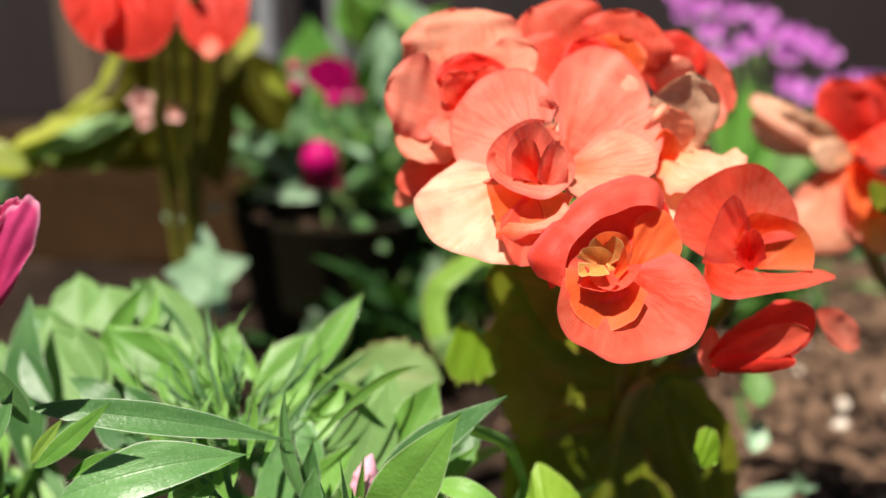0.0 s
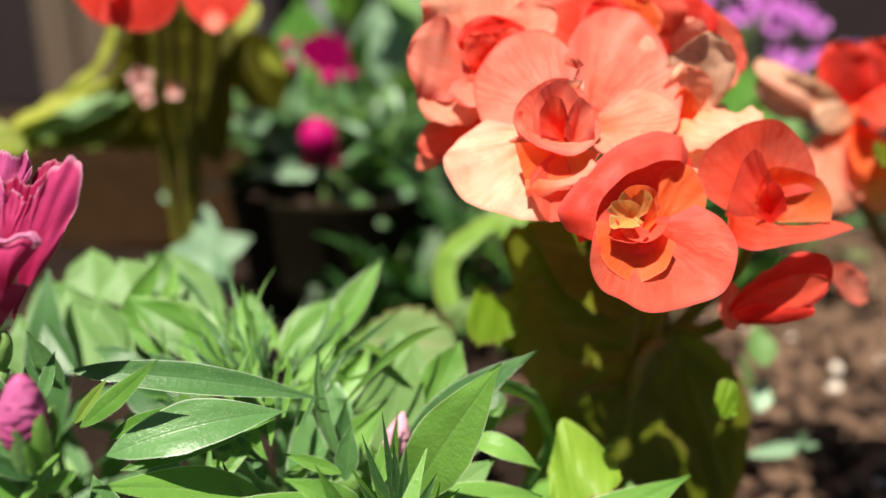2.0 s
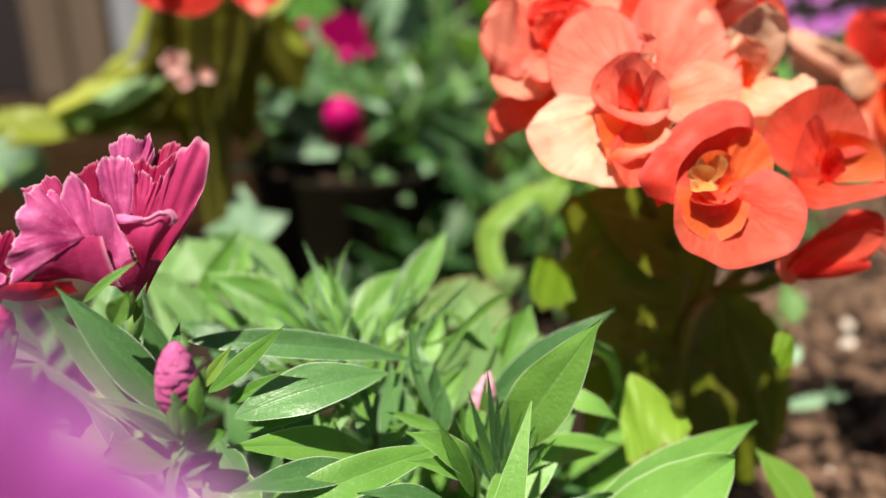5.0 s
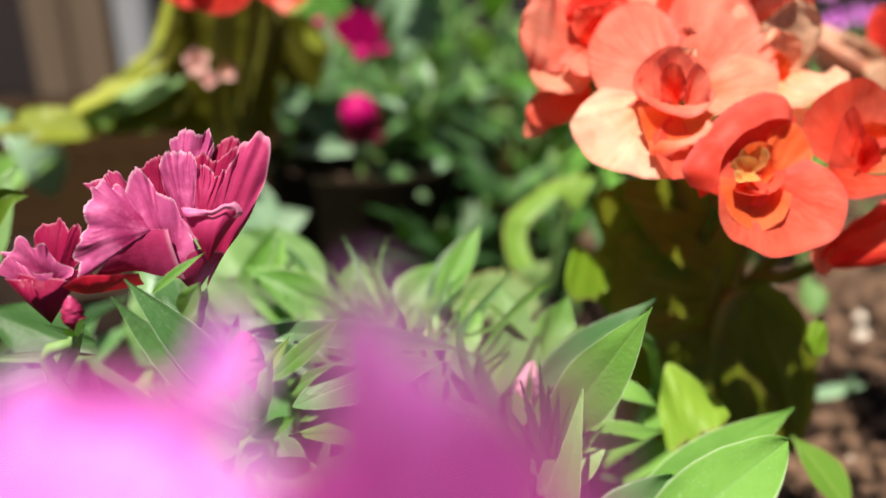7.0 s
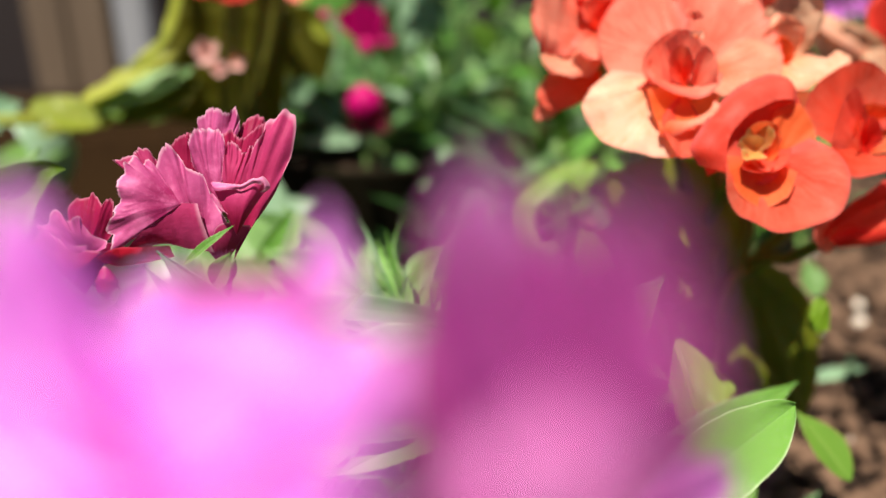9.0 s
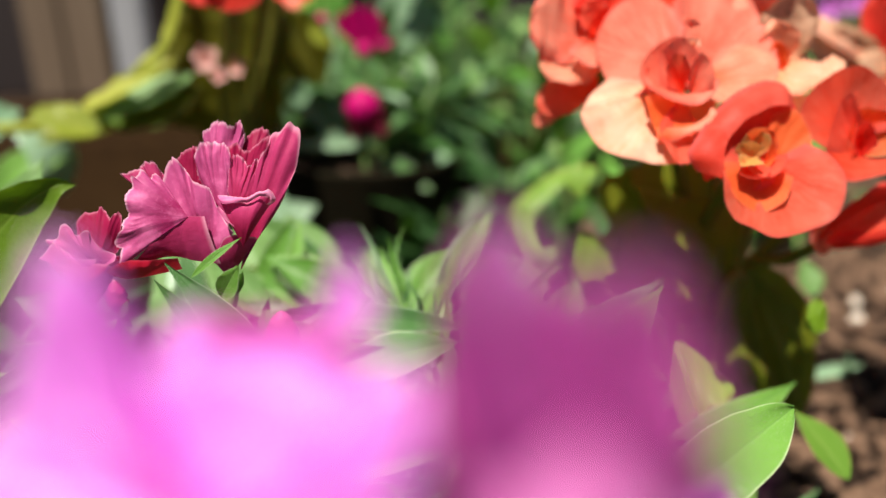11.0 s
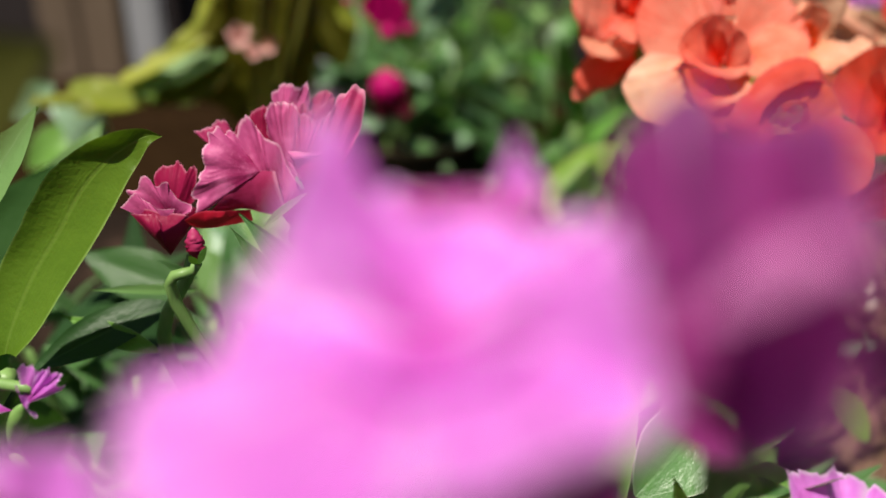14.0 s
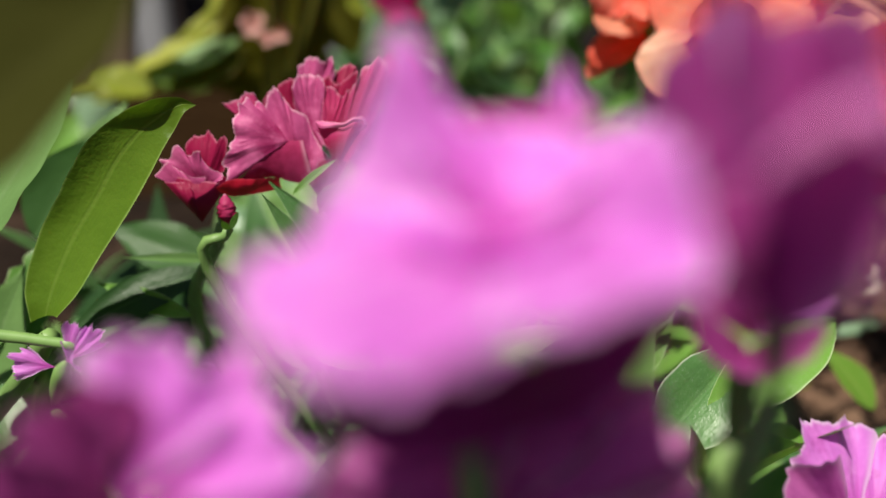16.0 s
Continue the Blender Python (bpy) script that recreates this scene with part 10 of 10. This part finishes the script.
fan("petal", l9, (0.2215, 0.4650, 0.1704), (0.2121, 0.4610, 0.1743), 58, (0, -0.9, 0.6), ORCHID, nu=12, nv=5, points=4)
fan("petal", l9, (0.2215, 0.4650, 0.1704), (0.2214, 0.4610, 0.1766), 58, (0, -0.9, 0.6), ORCHID, nu=12, nv=5, points=4)
stem(lilac, [(0.2000, 0.5000, 0.0000), (0.1980, 0.4900, 0.0973), (0.2220, 0.4650, 0.1679)], 0.0014, 0.0008, STEM)
l10 = bloom("flower", lilac, (0.1605, 0.5000, 0.1945), 0.0022, ORCHID, "small lilac-pink flower")
fan("petal", l10, (0.1605, 0.5000, 0.1945), (0.1666, 0.4960, 0.1905), 58, (0, -0.9, 0.6), ORCHID, nu=12, nv=5, points=4)
fan("petal", l10, (0.1605, 0.5000, 0.1945), (0.1563, 0.4960, 0.1886), 58, (0, -0.9, 0.6), ORCHID, nu=12, nv=5, points=4)
fan("petal", l10, (0.1605, 0.5000, 0.1945), (0.1500, 0.4960, 0.1949), 58, (0, -0.9, 0.6), ORCHID, nu=12, nv=5, points=4)
fan("petal", l10, (0.1605, 0.5000, 0.1945), (0.1564, 0.4960, 0.2007), 58, (0, -0.9, 0.6), ORCHID, nu=12, nv=5, points=4)
fan("petal", l10, (0.1605, 0.5000, 0.1945), (0.1665, 0.4960, 0.1980), 58, (0, -0.9, 0.6), ORCHID, nu=12, nv=5, points=4)
stem(lilac, [(0.2000, 0.5000, 0.0000), (0.1980, 0.4900, 0.0973), (0.1608, 0.5000, 0.1919)], 0.0014, 0.0008, STEM)
l11 = bloom("flower", lilac, (0.2043, 0.4700, 0.1807), 0.0021, ORCHID, "small lilac-pink flower")
fan("petal", l11, (0.2043, 0.4700, 0.1807), (0.2048, 0.4660, 0.1748), 58, (0, -0.9, 0.6), ORCHID, nu=12, nv=5, points=4)
fan("petal", l11, (0.2043, 0.4700, 0.1807), (0.1952, 0.4660, 0.1779), 58, (0, -0.9, 0.6), ORCHID, nu=12, nv=5, points=4)
fan("petal", l11, (0.2043, 0.4700, 0.1807), (0.1957, 0.4660, 0.1851), 58, (0, -0.9, 0.6), ORCHID, nu=12, nv=5, points=4)
fan("petal", l11, (0.2043, 0.4700, 0.1807), (0.2056, 0.4660, 0.1864), 58, (0, -0.9, 0.6), ORCHID, nu=12, nv=5, points=4)
fan("petal", l11, (0.2043, 0.4700, 0.1807), (0.2112, 0.4660, 0.1800), 58, (0, -0.9, 0.6), ORCHID, nu=12, nv=5, points=4)
stem(lilac, [(0.2000, 0.5000, 0.0000), (0.1980, 0.4900, 0.0973), (0.2047, 0.4700, 0.1782)], 0.0014, 0.0008, STEM)
l12 = bloom("flower", lilac, (0.1428, 0.5000, 0.2006), 0.0022, ORCHID, "small lilac-pink flower")
fan("petal", l12, (0.1428, 0.5000, 0.2006), (0.1375, 0.4960, 0.1950), 58, (0, -0.9, 0.6), ORCHID, nu=12, nv=5, points=4)
fan("petal", l12, (0.1428, 0.5000, 0.2006), (0.1326, 0.4960, 0.2019), 58, (0, -0.9, 0.6), ORCHID, nu=12, nv=5, points=4)
fan("petal", l12, (0.1428, 0.5000, 0.2006), (0.1401, 0.4960, 0.2069), 58, (0, -0.9, 0.6), ORCHID, nu=12, nv=5, points=4)
fan("petal", l12, (0.1428, 0.5000, 0.2006), (0.1497, 0.4960, 0.2032), 58, (0, -0.9, 0.6), ORCHID, nu=12, nv=5, points=4)
fan("petal", l12, (0.1428, 0.5000, 0.2006), (0.1481, 0.4960, 0.1959), 58, (0, -0.9, 0.6), ORCHID, nu=12, nv=5, points=4)
stem(lilac, [(0.2000, 0.5000, 0.0000), (0.1980, 0.4900, 0.0973), (0.1431, 0.5000, 0.1980)], 0.0014, 0.0008, STEM)
l13 = bloom("flower", lilac, (0.1571, 0.4900, 0.1688), 0.0022, ORCHID, "small lilac-pink flower")
fan("petal", l13, (0.1571, 0.4900, 0.1688), (0.1474, 0.4860, 0.1668), 58, (0, -0.9, 0.6), ORCHID, nu=12, nv=5, points=4)
fan("petal", l13, (0.1571, 0.4900, 0.1688), (0.1497, 0.4860, 0.1742), 58, (0, -0.9, 0.6), ORCHID, nu=12, nv=5, points=4)
fan("petal", l13, (0.1571, 0.4900, 0.1688), (0.1603, 0.4860, 0.1745), 58, (0, -0.9, 0.6), ORCHID, nu=12, nv=5, points=4)
fan("petal", l13, (0.1571, 0.4900, 0.1688), (0.1647, 0.4860, 0.1673), 58, (0, -0.9, 0.6), ORCHID, nu=12, nv=5, points=4)
fan("petal", l13, (0.1571, 0.4900, 0.1688), (0.1566, 0.4860, 0.1625), 58, (0, -0.9, 0.6), ORCHID, nu=12, nv=5, points=4)
stem(lilac, [(0.2000, 0.5000, 0.0000), (0.1980, 0.4900, 0.0973), (0.1574, 0.4900, 0.1662)], 0.0014, 0.0008, STEM)
l14 = bloom("flower", lilac, (0.2022, 0.4400, 0.1510), 0.0020, ORCHID, "small lilac-pink flower")
fan("petal", l14, (0.2022, 0.4400, 0.1510), (0.1923, 0.4360, 0.1535), 58, (0, -0.9, 0.6), ORCHID, nu=12, nv=5, points=4)
fan("petal", l14, (0.2022, 0.4400, 0.1510), (0.1999, 0.4360, 0.1575), 58, (0, -0.9, 0.6), ORCHID, nu=12, nv=5, points=4)
fan("petal", l14, (0.2022, 0.4400, 0.1510), (0.2081, 0.4360, 0.1531), 58, (0, -0.9, 0.6), ORCHID, nu=12, nv=5, points=4)
fan("petal", l14, (0.2022, 0.4400, 0.1510), (0.2057, 0.4360, 0.1464), 58, (0, -0.9, 0.6), ORCHID, nu=12, nv=5, points=4)
fan("petal", l14, (0.2022, 0.4400, 0.1510), (0.1959, 0.4360, 0.1467), 58, (0, -0.9, 0.6), ORCHID, nu=12, nv=5, points=4)
stem(lilac, [(0.2000, 0.5000, 0.0000), (0.1980, 0.4900, 0.0973), (0.2027, 0.4400, 0.1485)], 0.0014, 0.0008, STEM)
l15 = bloom("flower", lilac, (0.2169, 0.4400, 0.1558), 0.0020, ORCHID, "small lilac-pink flower")
fan("petal", l15, (0.2169, 0.4400, 0.1558), (0.2101, 0.4360, 0.1614), 58, (0, -0.9, 0.6), ORCHID, nu=12, nv=5, points=4)
fan("petal", l15, (0.2169, 0.4400, 0.1558), (0.2198, 0.4360, 0.1607), 58, (0, -0.9, 0.6), ORCHID, nu=12, nv=5, points=4)
fan("petal", l15, (0.2169, 0.4400, 0.1558), (0.2228, 0.4360, 0.1538), 58, (0, -0.9, 0.6), ORCHID, nu=12, nv=5, points=4)
fan("petal", l15, (0.2169, 0.4400, 0.1558), (0.2149, 0.4360, 0.1503), 58, (0, -0.9, 0.6), ORCHID, nu=12, nv=5, points=4)
fan("petal", l15, (0.2169, 0.4400, 0.1558), (0.2070, 0.4360, 0.1550), 58, (0, -0.9, 0.6), ORCHID, nu=12, nv=5, points=4)
stem(lilac, [(0.2000, 0.5000, 0.0000), (0.1980, 0.4900, 0.0973), (0.2174, 0.4400, 0.1534)], 0.0014, 0.0008, STEM)
l16 = bloom("flower", lilac, (0.2321, 0.4400, 0.1577), 0.0020, ORCHID, "small lilac-pink flower")
fan("petal", l16, (0.2321, 0.4400, 0.1577), (0.2305, 0.4360, 0.1639), 58, (0, -0.9, 0.6), ORCHID, nu=12, nv=5, points=4)
fan("petal", l16, (0.2321, 0.4400, 0.1577), (0.2380, 0.4360, 0.1589), 58, (0, -0.9, 0.6), ORCHID, nu=12, nv=5, points=4)
fan("petal", l16, (0.2321, 0.4400, 0.1577), (0.2344, 0.4360, 0.1527), 58, (0, -0.9, 0.6), ORCHID, nu=12, nv=5, points=4)
fan("petal", l16, (0.2321, 0.4400, 0.1577), (0.2246, 0.4360, 0.1539), 58, (0, -0.9, 0.6), ORCHID, nu=12, nv=5, points=4)
fan("petal", l16, (0.2321, 0.4400, 0.1577), (0.2222, 0.4360, 0.1609), 58, (0, -0.9, 0.6), ORCHID, nu=12, nv=5, points=4)
stem(lilac, [(0.2000, 0.5000, 0.0000), (0.1980, 0.4900, 0.0973), (0.2325, 0.4400, 0.1552)], 0.0014, 0.0008, STEM)
l17 = bloom("flower", lilac, (0.2416, 0.4400, 0.1563), 0.0020, ORCHID, "small lilac-pink flower")
fan("petal", l17, (0.2416, 0.4400, 0.1563), (0.2452, 0.4360, 0.1606), 58, (0, -0.9, 0.6), ORCHID, nu=12, nv=5, points=4)
fan("petal", l17, (0.2416, 0.4400, 0.1563), (0.2469, 0.4360, 0.1536), 58, (0, -0.9, 0.6), ORCHID, nu=12, nv=5, points=4)
fan("petal", l17, (0.2416, 0.4400, 0.1563), (0.2383, 0.4360, 0.1509), 58, (0, -0.9, 0.6), ORCHID, nu=12, nv=5, points=4)
fan("petal", l17, (0.2416, 0.4400, 0.1563), (0.2312, 0.4360, 0.1564), 58, (0, -0.9, 0.6), ORCHID, nu=12, nv=5, points=4)
fan("petal", l17, (0.2416, 0.4400, 0.1563), (0.2355, 0.4360, 0.1623), 58, (0, -0.9, 0.6), ORCHID, nu=12, nv=5, points=4)
stem(lilac, [(0.2000, 0.5000, 0.0000), (0.1980, 0.4900, 0.0973), (0.2421, 0.4400, 0.1539)], 0.0014, 0.0008, STEM)
l18 = bloom("flower", lilac, (0.1967, 0.4500, 0.1543), 0.0020, ORCHID, "small lilac-pink flower")
fan("petal", l18, (0.1967, 0.4500, 0.1543), (0.2034, 0.4460, 0.1547), 58, (0, -0.9, 0.6), ORCHID, nu=12, nv=5, points=4)
fan("petal", l18, (0.1967, 0.4500, 0.1543), (0.1982, 0.4460, 0.1488), 58, (0, -0.9, 0.6), ORCHID, nu=12, nv=5, points=4)
fan("petal", l18, (0.1967, 0.4500, 0.1543), (0.1884, 0.4460, 0.1511), 58, (0, -0.9, 0.6), ORCHID, nu=12, nv=5, points=4)
fan("petal", l18, (0.1967, 0.4500, 0.1543), (0.1877, 0.4460, 0.1583), 58, (0, -0.9, 0.6), ORCHID, nu=12, nv=5, points=4)
fan("petal", l18, (0.1967, 0.4500, 0.1543), (0.1969, 0.4460, 0.1605), 58, (0, -0.9, 0.6), ORCHID, nu=12, nv=5, points=4)
stem(lilac, [(0.2000, 0.5000, 0.0000), (0.1980, 0.4900, 0.0973), (0.1971, 0.4500, 0.1518)], 0.0014, 0.0008, STEM)
blade("leaf", lilac, (0.1718, 0.4600, 0.1069), (0.1821, 0.4700, 0.1549), 0.0152, (0, -1, 0.45), SHRUB, wide=0.42, kb=0.7, kt=1.15, nv=16, fold=0.26, ruffle=0.09, waves=2.2, rag=0.06)
blade("leaf", lilac, (0.1756, 0.4600, 0.1035), (0.1628, 0.4700, 0.1382), 0.0173, (0, -1, 0.45), FRESH, wide=0.42, kb=0.7, kt=1.15, nv=16, fold=0.26, ruffle=0.09, waves=2.2, rag=0.06)
blade("leaf", lilac, (0.1701, 0.4200, 0.1062), (0.1876, 0.4300, 0.1384), 0.0221, (0, -1, 0.45), SHRUB, wide=0.42, kb=0.7, kt=1.15, nv=16, fold=0.26, ruffle=0.09, waves=2.2, rag=0.06)
blade("leaf", lilac, (0.1768, 0.4000, 0.1081), (0.1884, 0.4100, 0.1358), 0.0181, (0, -1, 0.45), PALE, wide=0.42, kb=0.7, kt=1.15, nv=16, fold=0.26, ruffle=0.09, waves=2.2, rag=0.06)
blade("leaf", lilac, (0.1741, 0.4500, 0.1123), (0.1887, 0.4600, 0.1498), 0.0135, (0, -1, 0.45), SHRUB, wide=0.42, kb=0.7, kt=1.15, nv=16, fold=0.26, ruffle=0.09, waves=2.2, rag=0.06)
clump(lilac, (0.2, 0.47, 0.0), 60, 0.05, 0.0, 0.12, 0.04, 0.012, (SHRUB, DIANTHUS, FRESH), 31)

# ---- seedlings on the open soil ----
seedling = thing("seedling", (0.1600, 0.2700, 0.0000), "small blue-green seedling on the soil", "foliage plant")
blade("leaf", seedling, (0.1145, 0.2500, 0.0643), (0.1135, 0.2600, 0.0769), 0.0113, (0, -0.7, 0.7), PALE, wide=0.42, kb=0.7, kt=1.15, nv=16, fold=0.26, ruffle=0.09, waves=2.2, rag=0.06)
blade("leaf", seedling, (0.1141, 0.2500, 0.0460), (0.1210, 0.2600, 0.0541), 0.0083, (0, -0.7, 0.7), IVY, wide=0.42, kb=0.7, kt=1.15, nv=16, fold=0.26, ruffle=0.09, waves=2.2, rag=0.06)
blade("leaf", seedling, (0.1081, 0.2400, 0.0341), (0.1411, 0.2500, 0.0317), 0.0054, (0, -0.7, 0.7), IVY, wide=0.42, kb=0.7, kt=1.15, nv=16, fold=0.26, ruffle=0.09, waves=2.2, rag=0.06)
blade("leaf", seedling, (0.1108, 0.2500, 0.0552), (0.1046, 0.2500, 0.0708), 0.0055, (0, -0.7, 0.7), SCORCHED, wide=0.42, kb=0.7, kt=1.15, nv=16, fold=0.26, ruffle=0.09, waves=2.2, rag=0.06)
blade("leaf", seedling, (0.1373, 0.2500, 0.0297), (0.1245, 0.2400, 0.0435), 0.0054, (0, -0.7, 0.7), IVY, wide=0.42, kb=0.7, kt=1.15, nv=16, fold=0.26, ruffle=0.09, waves=2.2, rag=0.06)
